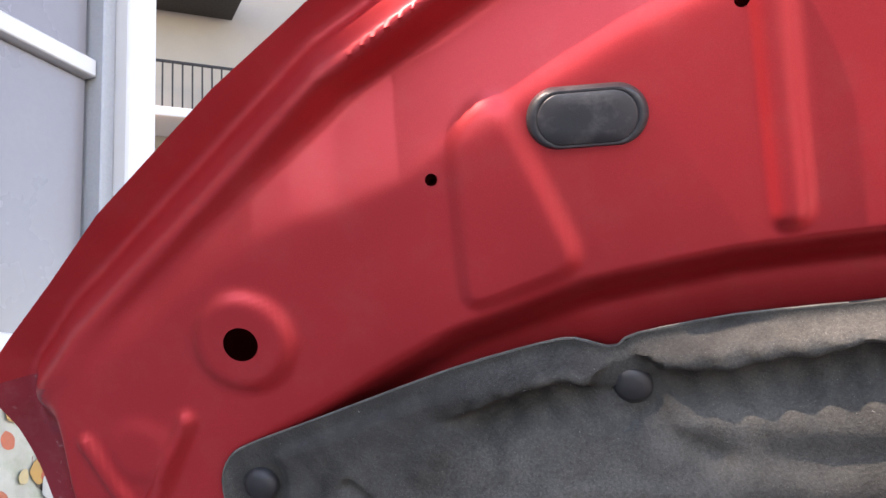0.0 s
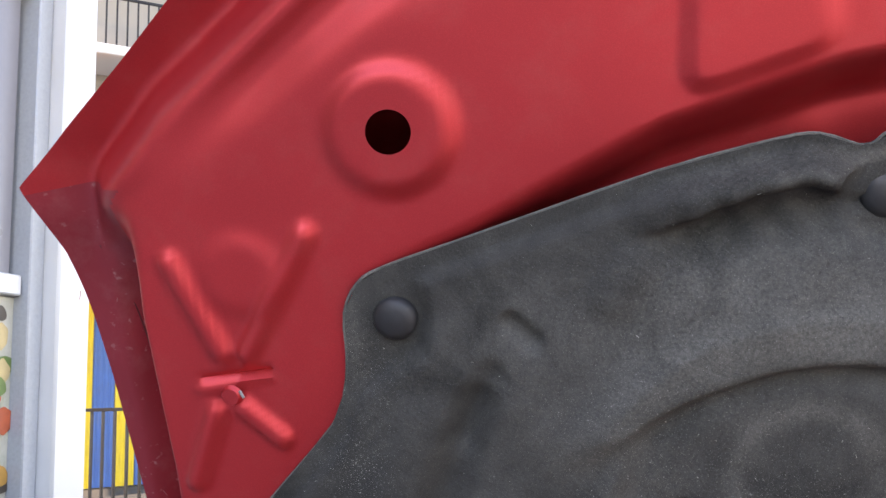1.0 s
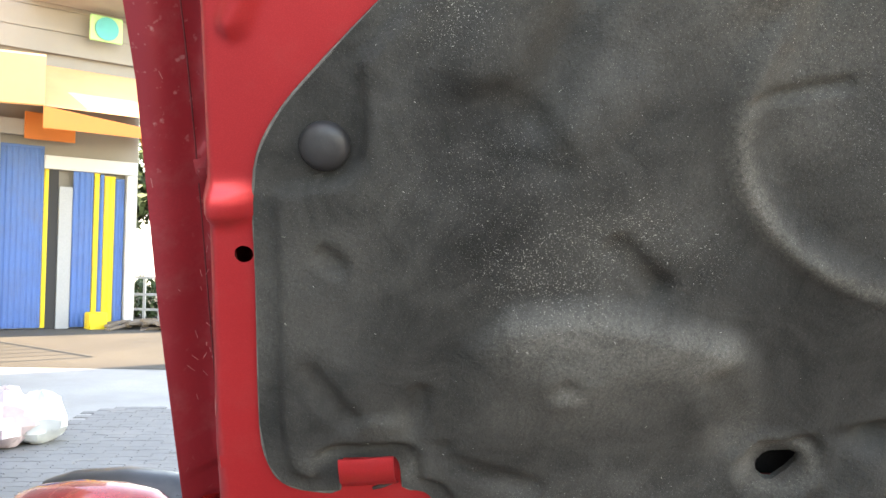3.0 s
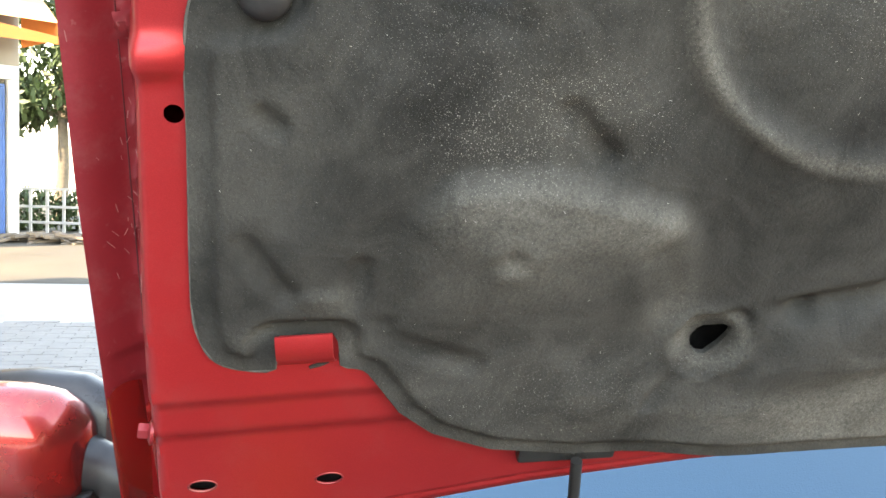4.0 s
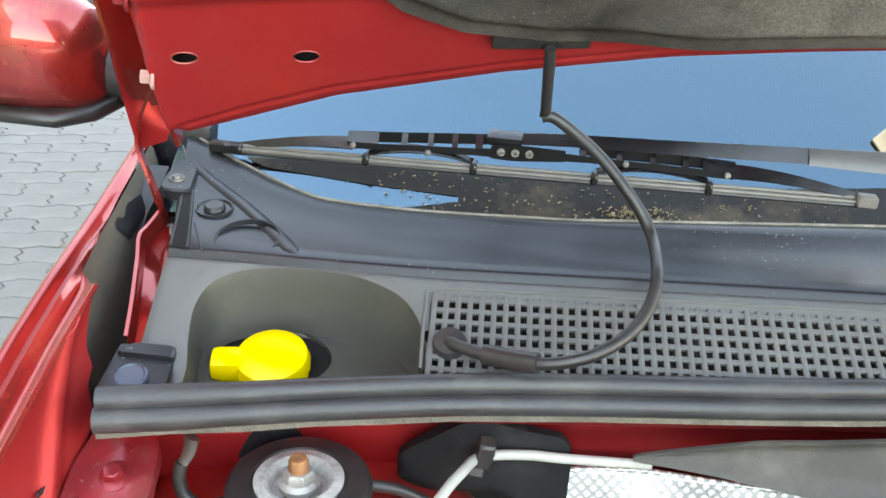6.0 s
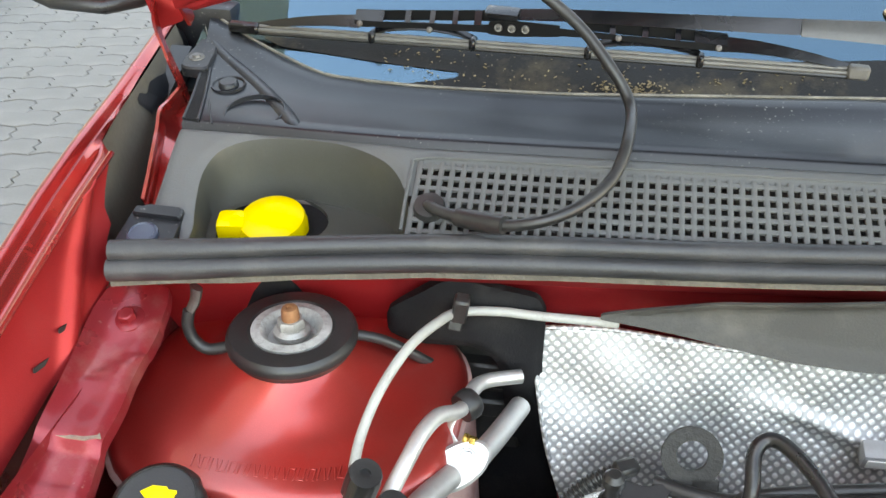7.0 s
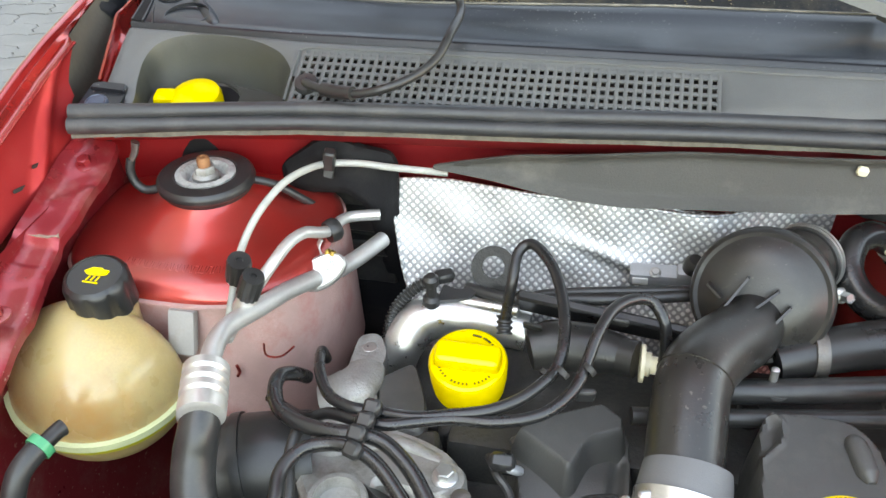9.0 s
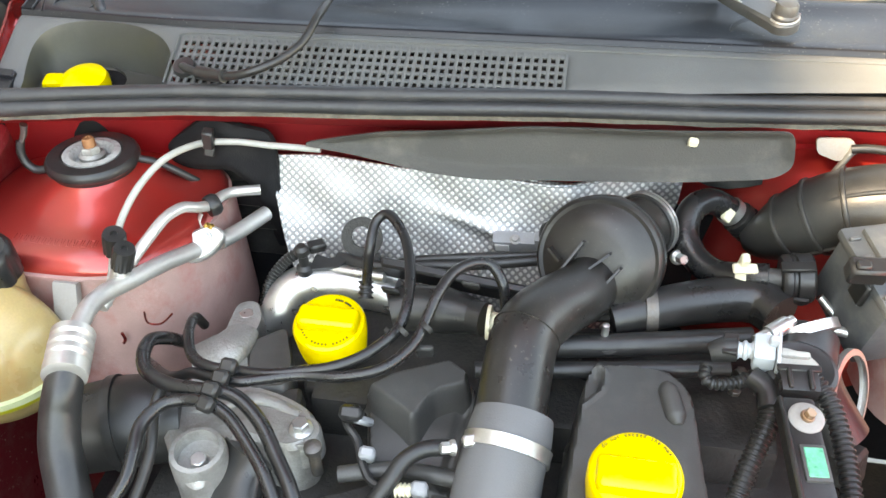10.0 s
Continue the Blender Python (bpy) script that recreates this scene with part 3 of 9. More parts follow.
BEAM = [(-0.66, 0.60), (-0.50, 0.628), (-0.401, 0.655), (-0.277, 0.706), (-0.176, 0.728), (-0.069, 0.735), (0.069, 0.735)]


def capsule(u, v, a, b, r0, r1):
    """1 on a rounded bar from a to b, falling to 0 over its flank."""
    dx, dy = b[0] - a[0], b[1] - a[1]
    t = np.clip(((u - a[0]) * dx + (v - a[1]) * dy) / (dx * dx + dy * dy), 0, 1)
    return 1 - smooth01(np.hypot(u - a[0] - t * dx, v - a[1] - t * dy), r0, r1)


def patch(u, v, poly, flank):
    d, _, _ = edge_distance(np.asarray(u, float), np.asarray(v, float), [poly])
    return smooth01(d, -flank, flank)


LINER = [(0.0, 0.682), (-0.075, 0.683), (-0.143, 0.679), (-0.158, 0.672), (-0.166, 0.672), (-0.188, 0.682), (-0.213, 0.682), (-0.283, 0.672), (-0.396, 0.647), (-0.455, 0.634), (-0.474, 0.625), (-0.486, 0.606), (-0.490, 0.575), (-0.496, 0.551),
         (-0.509, 0.526), (-0.563, 0.474), (-0.590, 0.446), (-0.606, 0.420), (-0.612, 0.39), (-0.616, 0.34), (-0.626, 0.233), (-0.624, 0.200), (-0.616, 0.183), (-0.600, 0.175), (-0.579, 0.174), (-0.576, 0.202), (-0.538, 0.200), (-0.536, 0.173),
         (-0.520, 0.167), (-0.505, 0.142), (-0.496, 0.126), (-0.473, 0.104), (-0.429, 0.083), (-0.366, 0.071), (-0.225, 0.064), (-0.092, 0.062)]
def felt_material():
    """Black pressed felt: mottled grey, with grainy dust that gathers in soft patches and light fibres."""
    m = bpy.data.materials.new("dusty_black_felt")
    m.use_nodes = True
    nt = m.node_tree
    N, L = nt.nodes, nt.links
    b = N["Principled BSDF"]
    b.inputs["Roughness"].default_value, b.inputs["Specular IOR Level"].default_value = 0.95, 0.15
    b.inputs["Specular IOR Level"].default_value = 0.08
    tc = N.new("ShaderNodeTexCoord")

    def noise_(scale, detail, rough, warp=0.0):
        n = N.new("ShaderNodeTexNoise")
        n.inputs["Scale"].default_value, n.inputs["Detail"].default_value, n.inputs["Roughness"].default_value, n.inputs["Distortion"].default_value = scale, detail, rough, warp
        L.new(tc.outputs["Object"], n.inputs["Vector"])
        return n.outputs[0]

    def span(v, a, c, lo=0.0, hi=1.0):
        r = N.new("ShaderNodeMapRange")
        r.inputs[1].default_value, r.inputs[2].default_value, r.inputs[3].default_value, r.inputs[4].default_value = a, c, lo, hi
        L.new(v, r.inputs[0])
        return r.outputs[0]

    def calc(op, a, c):
        x = N.new("ShaderNodeMath")
        x.operation = op
        for i, v in enumerate((a, c)):
            if isinstance(v, (int, float)):
                x.inputs[i].default_value = v
            else:
                L.new(v, x.inputs[i])
        return x.outputs[0]

    def blend(f, a, c):
        x = N.new("ShaderNodeMix")
        x.data_type = "RGBA"
        L.new(f, x.inputs[0])
        for s, v in ((x.inputs[6], a), (x.inputs[7], c)):
            if isinstance(v, tuple):
                s.default_value = (*v, 1)
            else:
                L.new(v, s)
        return x.outputs[2]

    big, mid, fine, grit, fibre = noise_(5.5, 6, 0.62, 0.6), noise_(19, 6, 0.65, 0.8), noise_(420, 4, 0.65), noise_(1500, 2, 0.55), noise_(900, 3, 0.7, 2.0)
    lay, fleck = N.new("ShaderNodeAttribute"), N.new("ShaderNodeAttribute")
    lay.attribute_name, fleck.attribute_name = "dust", "fleck"
    tone = calc("ADD", calc("MULTIPLY", big, 0.55), calc("MULTIPLY", mid, 0.45))
    c = blend(span(tone, 0.36, 0.66), (0.0175, 0.0172, 0.0165), (0.060, 0.0588, 0.0545))
    dust = calc("ADD", lay.outputs["Fac"], span(noise_(3.4, 6, 0.65, 0.7), 0.42, 0.80, 0.0, 0.55))
    dust = calc("MULTIPLY", dust, span(mid, 0.25, 0.75, 0.55, 1.35))
    c = blend(calc("MULTIPLY", dust, span(fine, 0.30, 0.68, 0.30, 0.95)), c, (0.155, 0.149, 0.132))
    c = blend(span(fibre, 0.30, 0.50, 0.45, 0.0), c, (0.010, 0.010, 0.0095))
    sp = calc("MULTIPLY", span(grit, 0.64, 0.72), calc("MINIMUM", calc("ADD", calc("ADD", fleck.outputs["Fac"], 0.10), calc("MULTIPLY", dust, 0.35)), 1.0))
    c = blend(sp, c, (0.46, 0.44, 0.40))
    L.new(c, b.inputs["Base Color"])
    bp = N.new("ShaderNodeBump")
    bp.inputs["Strength"].default_value, bp.inputs["Distance"].default_value = 0.5, 0.0025
    L.new(calc("ADD", calc("MULTIPLY", fine, 0.7), calc("MULTIPLY", mid, 1.2)), bp.inputs["Height"])
    L.new(bp.outputs[0], b.inputs["Normal"])
    return m


BARS = [((-0.592, 0.655), (-0.572, 0.588)), ((-0.502, 0.662), (-0.555, 0.586)), ((-0.612, 0.494), (-0.586, 0.546)), ((-0.566, 0.546), (-0.545, 0.520))]
TRIANGLE = rounded([(-0.222, 0.868), (-0.248, 0.845), (-0.262, 0.715), (-0.172, 0.735), (-0.206, 0.856)], 0.02)


def inner_height(u, v, d):
    fold = mirror(FOLD)
    e, _, _ = edge_distance(u, v, [fold])
    side = smooth01(v, 0.72, 0.60)
    w = side * (0.1 + 0.9 * np.maximum(smooth01(v, 0.035, 0.10), smooth01(np.abs(u), 0.655, 0.675))) * (-0.072 * smooth01(-e, 0.0, 0.026) + 0.018 * smooth01(-e, 0.024, 0.055)) + (1 - side) * (-0.050 * smooth01(-e, 0.020, 0.060) + 0.018 * np.clip((-e - 0.055) / 0.035, 0, 1.1))
    # crease along the rear lip
    w = w - 0.0035 * (smooth01(-e, -0.002, 0.003) - 0.6 * smooth01(-e, 0.003, 0.008)) * smooth01(v, 0.075, 0.06) * smooth01(np.abs(u), 0.665, 0.655)
    au = -np.abs(u)
    # behind the front beam the panel falls back under the liner
    line_v = np.interp(au, [p[0] for p in BEAM], [p[1] for p in BEAM])
    back = smooth01(line_v - v, 0.0, 0.035) * smooth01(au, -0.50, -0.36) * smooth01(v, 0.09, 0.16)
    w = w - 0.034 * back
    # from a crease the beam's front face leans up towards the edge, ending in a shallow trough and a rounded ridge
    crease = np.interp(au, [-0.60, -0.52, -0.478, -0.445, -0.409, -0.376, -0.34, -0.29, -0.248, -0.176, -0.12, -0.069, 0], [0.69, 0.735, 0.762, 0.779, 0.796, 0.803, 0.806, 0.818, 0.836, 0.865, 0.887, 0.901, 0.915])
    lean = v - crease
    fore = smooth01(v, 0.64, 0.72)
    w = w - fore * smooth01(e, -0.03, 0.0) * (0.42 * 0.5 * (lean + np.sqrt(lean * lean + 0.00006)) * smooth01(au, -0.60, -0.50) * smooth01(lean, 0.16, 0.10))
    for a, b in BARS:
        w = w + 0.0058 * capsule(au, v, a, b, 0.002, 0.0105)
    w = w + 0.006 * (1 - smooth01(np.hypot(au + 0.4365, v - 0.7195), 0.031, 0.045))
    w = w + 0.003 * (1 - smooth01(np.hypot(au + 0.548, v - 0.640), 0.018, 0.034))
    w = w + 0.0045 * capsule(au, v, (-0.592, 0.566), (-0.546, 0.568), 0.003, 0.006) * (1 - 2 * smooth01(v - 0.567, -0.002, 0.002))
    w = w + 0.0042 * patch(au, v, TRIANGLE, 0.007)
    w = w + 0.007 * capsule(u, v, (-0.026, 0.92), (-0.029, 0.752), 0.004, 0.016)
    w = w + 0.009 * (smooth01(v, 0.374, 0.386) - smooth01(v, 0.393, 0.405)) * smooth01(-e, -0.035, -0.004) * (e > -0.03)
    w = w - 0.005 * smooth01(v, 0.118, 0.108) * smooth01(e, -0.05, -0.04)
    w = w - 0.004 * smooth01(v, 0.150, 0.140) * smooth01(e, -0.05, -0.04)
    dl, _, _ = edge_distance(u, v, [mirror(LINER)])
    return w - 0.034 * smooth01(dl, 0.012, 0.04)


HOLES = [circle(-0.4365, 0.7195, 0.0138, 28), circle(-0.267, 0.817, 0.0047, 14), circle(-0.044, 0.896, 0.005, 14), circle(-0.622, 0.357, 0.0056, 16),
         circle(-0.640, 0.060, 0.0098, 20, 0.0052), circle(-0.549, 0.056, 0.0098, 20, 0.0052), circle(-0.281, 0.181, 0.026, 24)]
def with_holes(base, axis):
    """Grid lines packed closer where a hole needs them."""
    more = [np.arange(min(p[axis] for p in h) - 0.003, max(p[axis] for p in h) + 0.003, 0.0017) for h in HOLES]
    a = np.sort(np.concatenate([base] + more))
    return a[np.concatenate([[True], np.diff(a) > 0.0006])]


us = with_holes(np.concatenate([np.arange(-0.728, 0.10, 0.0042), np.arange(0.10, 0.74, 0.02)]), 0)
vs = with_holes(np.concatenate([np.arange(-0.088, 0.075, 0.0018), np.arange(0.075, 1.03, 0.0042)]), 1)
hood = thing("hood", "red metallic car hood propped wide open, bare painted underside", "car hood", (0.06, 0.9, 1.05))
g = sheet([mirror(EDGE)] + HOLES, us, vs, lambda u, v, d: hood_at(u, v, inner_height(u, v, d)))
inner = part("inner_panel", g, M_PRIMER, hood, "pressed red inner panel with ribs and holes", sharp=60)
# the side hem's shade is put into a darker, dusty red
inner.data.materials.append(M_HEM)
mid = np.zeros(len(inner.data.polygons) * 3)
inner.data.polygons.foreach_get("center", mid)
mid = mid.reshape(-1, 3) - HO
ee, _, _ = edge_distance(mid[:, 0], mid @ HV, [mirror(FOLD)])
inner.data.polygons.foreach_set("material_index", ((ee < -0.021) & (mid @ HV > 0.06) & (mid @ HV < 0.706)).astype(np.int32))
g = sheet([mirror(EDGE)], np.concatenate([np.arange(-0.728, 0.74, 0.016)]), np.arange(-0.087, 1.03, 0.016),
          lambda u, v, d: hood_at(u, v, -0.056 - 0.05 * smooth01(d, 0, 0.04)), lambda u, v, d: hood_at(u, v, -0.058 - 0.05 * smooth01(d, 0, 0.04)))
part("outer_panel", g, M_PAINT, hood)

for cu, cv in ((-0.640, 0.060), (-0.549, 0.056)):
    ring = [hood_point(cu + 0.0102 * math.cos(a), cv + 0.0056 * math.sin(a), float(inner_height(np.array([cu]), np.array([cv]), np.array([0.05]))[0]) - 0.0006) for a in np.linspace(0, 2 * math.pi, 25)]
    # added plate gives the slot its dark inside by colour
    part("slot_backing", Geo().box(Matrix.Translation(hood_point(cu, cv, float(inner_height(np.array([cu]), np.array([cv]), np.array([0.05]))[0]) - 0.022)) @ Matrix([[float(k == 0), HV[k], HW[k], 0] for k in range(3)] + [[0, 0, 0, 1]]), (0.07, 0.05, 0.002), 0.0005), M_DARK, hood, "dark plate added to darken the slot")
    part("slot_rim", Geo().tube(ring, 0.0010, 8, 1, smooth=False), M_DUSTY_RED, hood, "pale worn rim of the slot")
# black plate stands for the shade seen through the torn hole
part("felt_backing", Geo().box(Matrix.Translation(hood_point(-0.281, 0.181, -0.027)) @ Matrix([[float(k == 0), HV[k], HW[k], 0] for k in range(3)] + [[0, 0, 0, 1]]), (0.11, 0.08, 0.002), 0.0005), M_BLACKSHEET, hood, "black plate added to darken the hole")
# the liner



def oval(au, v):
    """Distance from the middle of the liner's round swelling, as a radius."""
    return np.hypot((au + 0.200) / 1.22, v - 0.434)


def lump_top(au):
    return np.interp(au, [-0.52, -0.50, -0.464, -0.416, -0.373, -0.324, -0.30, -0.28], [0.26, 0.285, 0.319, 0.321, 0.310, 0.294, 0.27, 0.25])


POCKETS = [([(-0.63, 0.396), (-0.597, 0.398), (-0.557, 0.405), (-0.546, 0.417), (-0.543, 0.44), (-0.546, 0.478), (-0.62, 0.49)], 0.0035),
           ([(-0.51, 0.540), (-0.480, 0.550), (-0.458, 0.565), (-0.437, 0.576), (-0.430, 0.598), (-0.438, 0.65), (-0.51, 0.65)], 0.007)]
CREASES = [((-0.396, 0.555), (-0.420, 0.512), -0.007, 0.0, 0.017), ((-0.408, 0.536), (-0.450, 0.440), -0.008, 0.0, 0.021),
           ((-0.445, 0.525), (-0.475, 0.470), 0.006, 0.004, 0.030), ((-0.379, 0.591), (-0.366, 0.577), -0.007, 0.0015, 0.009), ((-0.332, 0.445), (-0.282, 0.453), -0.004, 0.001, 0.006),
           ((-0.590, 0.276), (-0.568, 0.238), -0.006, 0.002, 0.012), ((-0.552, 0.231), (-0.540, 0.229), 0.006, 0.003, 0.013), ((-0.520, 0.256), (-0.527, 0.222), -0.005, 0.002, 0.012),
           ((-0.590, 0.206), (-0.580, 0.206), 0.005, 0.003, 0.011), ((-0.575, 0.214), (-0.505, 0.211), -0.004, 0.001, 0.008), ((-0.510, 0.20), (-0.45, 0.175), -0.004, 0.002, 0.014),
           ((-0.272, 0.203), (-0.222, 0.209), -0.006, 0.001, 0.014), ((-0.222, 0.209), (-0.155, 0.228), -0.008, 0.002, 0.016), ((-0.155, 0.228), (-0.02, 0.262), -0.008, 0.003, 0.020),
           ((-0.24, 0.168), (-0.02, 0.212), 0.008, 0.006, 0.040), ((-0.316, 0.124), (-0.298, 0.160), -0.005, 0.001, 0.010), ((-0.33, 0.26), (-0.31, 0.19), -0.005, 0.002, 0.020),
           ((-0.60, 0.36), (-0.594, 0.33), 0.003, 0.004, 0.02), ((-0.572, 0.358), (-0.566, 0.352), -0.006, 0.001, 0.011), ((-0.47, 0.45), (-0.438, 0.415), -0.005, 0.002, 0.018), ((-0.435, 0.42), (-0.40, 0.455), 0.004, 0.004, 0.022),
           ((-0.136, 0.610), (-0.100, 0.586), -0.005, 0.0, 0.016), ((-0.110, 0.590), (0.02, 0.572), -0.006, 0.0, 0.026), ((-0.40, 0.36), (-0.375, 0.33), -0.005, 0.002, 0.012), ((-0.30, 0.62), (-0.315, 0.60), 0.004, 0.003, 0.02)]


def liner_height(u, v, d):
    au = -np.abs(u)
    edge = smooth01(d, 0.012, 0.050)
    w = 0.003 + 0.0075 * smooth01(d, 0.0105, 0.0185) + 0.014 * edge * smooth01(d, 0.0, 0.16)
    # rolled front edge, with the valley behind it
    top = smooth01(v, 0.585, 0.635) * smooth01(au, -0.31, -0.25)
    wave = 0.0035 * np.sin(31 * u + 0.6) + 0.0018 * np.sin(83 * u + 1 + 2 * np.sin(17 * u))
    w = w + top * (0.014 * smooth01(d, 0.006, 0.014) - 0.022 * smooth01(d + wave, 0.024, 0.034) + 0.0015 * np.sin(240 * u + 90 * v) * smooth01(d, 0.01, 0.02))
    w = w + 0.011 * smooth01(0.640 + 0.25 * wave - v, 0.0, 0.030) * smooth01(au, -0.33, -0.24)
    # the round swelling: a ridge with a groove below it on the upper side, a narrow bead on the lower
    e = oval(au, v)
    up = smooth01(v + 0.25 * (au + 0.2), 0.445, 0.490)
    w = w + edge * (up * (0.013 * np.exp(-((e - 0.128) / 0.015) ** 2) - 0.010 * np.exp(-((e - 0.107) / 0.008) ** 2)) + (1 - up) * 0.006 * np.exp(-((e - 0.112) / 0.0065) ** 2) - 0.006 * (1 - smooth01(e, 0.095, 0.112)))
    # the dusty lump with its steep upper side, and the pucker in it
    q = lump_top(au) - v
    span_ = smooth01(au, -0.505, -0.455) * smooth01(au, -0.295, -0.335)
    w = w + span_ * 0.013 * smooth01(q, -0.010, 0.012) * (1 - smooth01(q, 0.02, 0.13))
    w = w - 0.006 * np.exp(-((au + 0.374) / 0.022) ** 2 - ((v - 0.331) / 0.016) ** 2)
    pk = np.hypot(au + 0.427, v - 0.268)
    w = w - 0.0025 * np.exp(-(pk / 0.006) ** 2) + 0.0022 * np.exp(-((pk - 0.014) / 0.007) ** 2) * (0.6 + 0.4 * np.sin(3 * np.arctan2(v - 0.268, au + 0.427)))
    for a, b, h, r0, r1 in CREASES:
        w = w + h * edge * capsule(au, v, a, b, r0, r1)
    hole = np.hypot(au + 0.281, v - 0.180)
    w = w + 0.005 * np.exp(-((hole - 0.024) / 0.007) ** 2)
    for poly, soft in POCKETS:
        p = patch(au, v, poly, soft)
        w = w * (1 - p) + 0.0025 * p
    cu, cv = CLIPS[2]
    w = np.minimum(w, 0.006 + 0.03 * smooth01(np.hypot(au - cu, v - cv), 0.022, 0.040))
    n = np.zeros(u.shape)
    for k, (a, b, c) in enumerate(((23, 17, 0.0), (-14, 31, 1.3), (41, -26, 2.1), (9, 44, 0.7), (67, 52, 0.4), (-88, 73, 1.9))):
        n += np.sin(a * u + b * v + c + 1.7 * np.sin(15 * v + k) + 1.3 * np.sin(19 * u - k)) / (1 + 0.6 * k)
    return w + 0.0011 * edge * n


def blob(au, v, cu, cv, ru, rv):
    return np.exp(-((au - cu) / ru) ** 2 - ((v - cv) / rv) ** 2)


def liner_dust(u, v):
    """How thickly dust lies on the felt: on the lump, the beads, round the hole and along the lower edge."""
    au = -np.abs(u)
    q = lump_top(au) - v
    span_ = smooth01(au, -0.50, -0.45) * smooth01(au, -0.30, -0.335)
    e = oval(au, v)
    m = 0.62 * span_ * smooth01(q, -0.010, 0.010) * np.exp(-(np.maximum(q - 0.010, 0) / 0.028) ** 2)
    m = m + 0.34 * blob(au, v, -0.405, 0.258, 0.065, 0.045) + 0.4 * blob(au, v, -0.424, 0.262, 0.012, 0.010)
    m = m + 0.75 * np.exp(-((e - 0.113) / 0.006) ** 2) * smooth01(v, 0.475, 0.42) + 0.35 * np.exp(-((e - 0.130) / 0.016) ** 2) * smooth01(v, 0.46, 0.50)
    m = m + 0.55 * np.exp(-((np.hypot(au + 0.279, v - 0.182) - 0.022) / 0.007) ** 2) + 0.45 * blob(au, v, -0.312, 0.218, 0.022, 0.03)
    m = m + 1.0 * blob(au, v, -0.19, 0.112, 0.07, 0.022) + 0.9 * blob(au, v, -0.10, 0.135, 0.09, 0.038) + 0.7 * blob(au, v, -0.13, 0.088, 0.13, 0.018) + 0.7 * blob(au, v, -0.03, 0.12, 0.08, 0.045)
    m = m + 0.55 * blob(au, v, -0.10, 0.590, 0.13, 0.035) + 0.35 * blob(au, v, -0.27, 0.570, 0.06, 0.045) + 0.45 * np.exp(-((np.hypot(au + 0.205, v - 0.470) - 0.045) / 0.008) ** 2)
    m = m + 0.4 * blob(au, v, -0.30, 0.46, 0.03, 0.05) + 0.55 * blob(au, v, -0.587, 0.204, 0.012, 0.010) + 0.5 * blob(au, v, -0.530, 0.188, 0.010, 0.012) + 0.3 * blob(au, v, -0.545, 0.232, 0.018, 0.012)
    return m + 0.35 * blob(au, v, -0.484, 0.590, 0.010, 0.035) + 0.3 * np.exp(-((v - 0.665) / 0.012) ** 2) * smooth01(au, -0.30, -0.25) + 0.25 * blob(au, v, -0.38, 0.37, 0.05, 0.03)


def liner_flecks(u, v):
    """Where pale fibres and grit gather."""
    au = -np.abs(u)
    m = 0.9 * blob(au, v, -0.452, 0.348, 0.030, 0.024) + 0.9 * blob(au, v, -0.418, 0.352, 0.030, 0.030) + 0.7 * blob(au, v, -0.385, 0.372, 0.020, 0.016) + 0.5 * blob(au, v, -0.352, 0.348, 0.022, 0.020)
    m = m + 0.8 * blob(au, v, -0.495, 0.498, 0.025, 0.022) + 0.4 * blob(au, v, -0.48, 0.56, 0.02, 0.04) + 0.35 * blob(au, v, -0.46, 0.40, 0.07, 0.05) + 0.5 * blob(au, v, -0.22, 0.43, 0.05, 0.05) + 0.4 * blob(au, v, -0.40, 0.14, 0.10, 0.05) + 0.3 * blob(au, v, -0.30, 0.50, 0.08, 0.06)
    return m


CLIPS = [(-0.568, 0.424), (-0.453, 0.599), (-0.152, 0.640)]
hood_liner = thing("hood_liner", "dusty black felt hood liner, sagging and torn at one hole", "hood liner", tuple(hood_point(-0.2, 0.3)))
us = np.concatenate([np.arange(-0.632, 0.10, 0.0034), np.arange(0.10, 0.64, 0.02)])
HOLE = [(-0.294 + a, 0.180 + 1.3 * b) for a, b in ((0, 0), (0.004, -0.009), (0.012, -0.012), (0.022, -0.004), (0.028, 0.004), (0.026, 0.011), (0.016, 0.009), (0.006, 0.008))]
g = sheet([mirror(LINER), HOLE], us, np.arange(0.055, 0.69, 0.0034), lambda u, v, d: hood_at(u, v, liner_height(u, v, d)), lambda u, v, d: hood_at(u, v, liner_height(u, v, d) - 0.005))
part("edge_line", Geo().tube([hood_point(u, v, 0.0015) for u, v in LINER[:31]], 0.0011, 6, 3), mat("pale_dusty_edge", (0.10, 0.095, 0.085), 0.9, 0, 0.5, 60, 0.4, 400), hood_liner, "pale dusty cut edge")
felt = part("felt_sheet", g, felt_material(), hood_liner, sharp=70)
co = np.array(g.v) - HO
for key, law in (("dust", liner_dust), ("fleck", liner_flecks)):
    at_ = felt.data.attributes.new(key, "FLOAT", "POINT")
    at_.data.foreach_set("value", np.clip(law(co[:, 0], co @ HV), 0, 1).astype(np.float32))
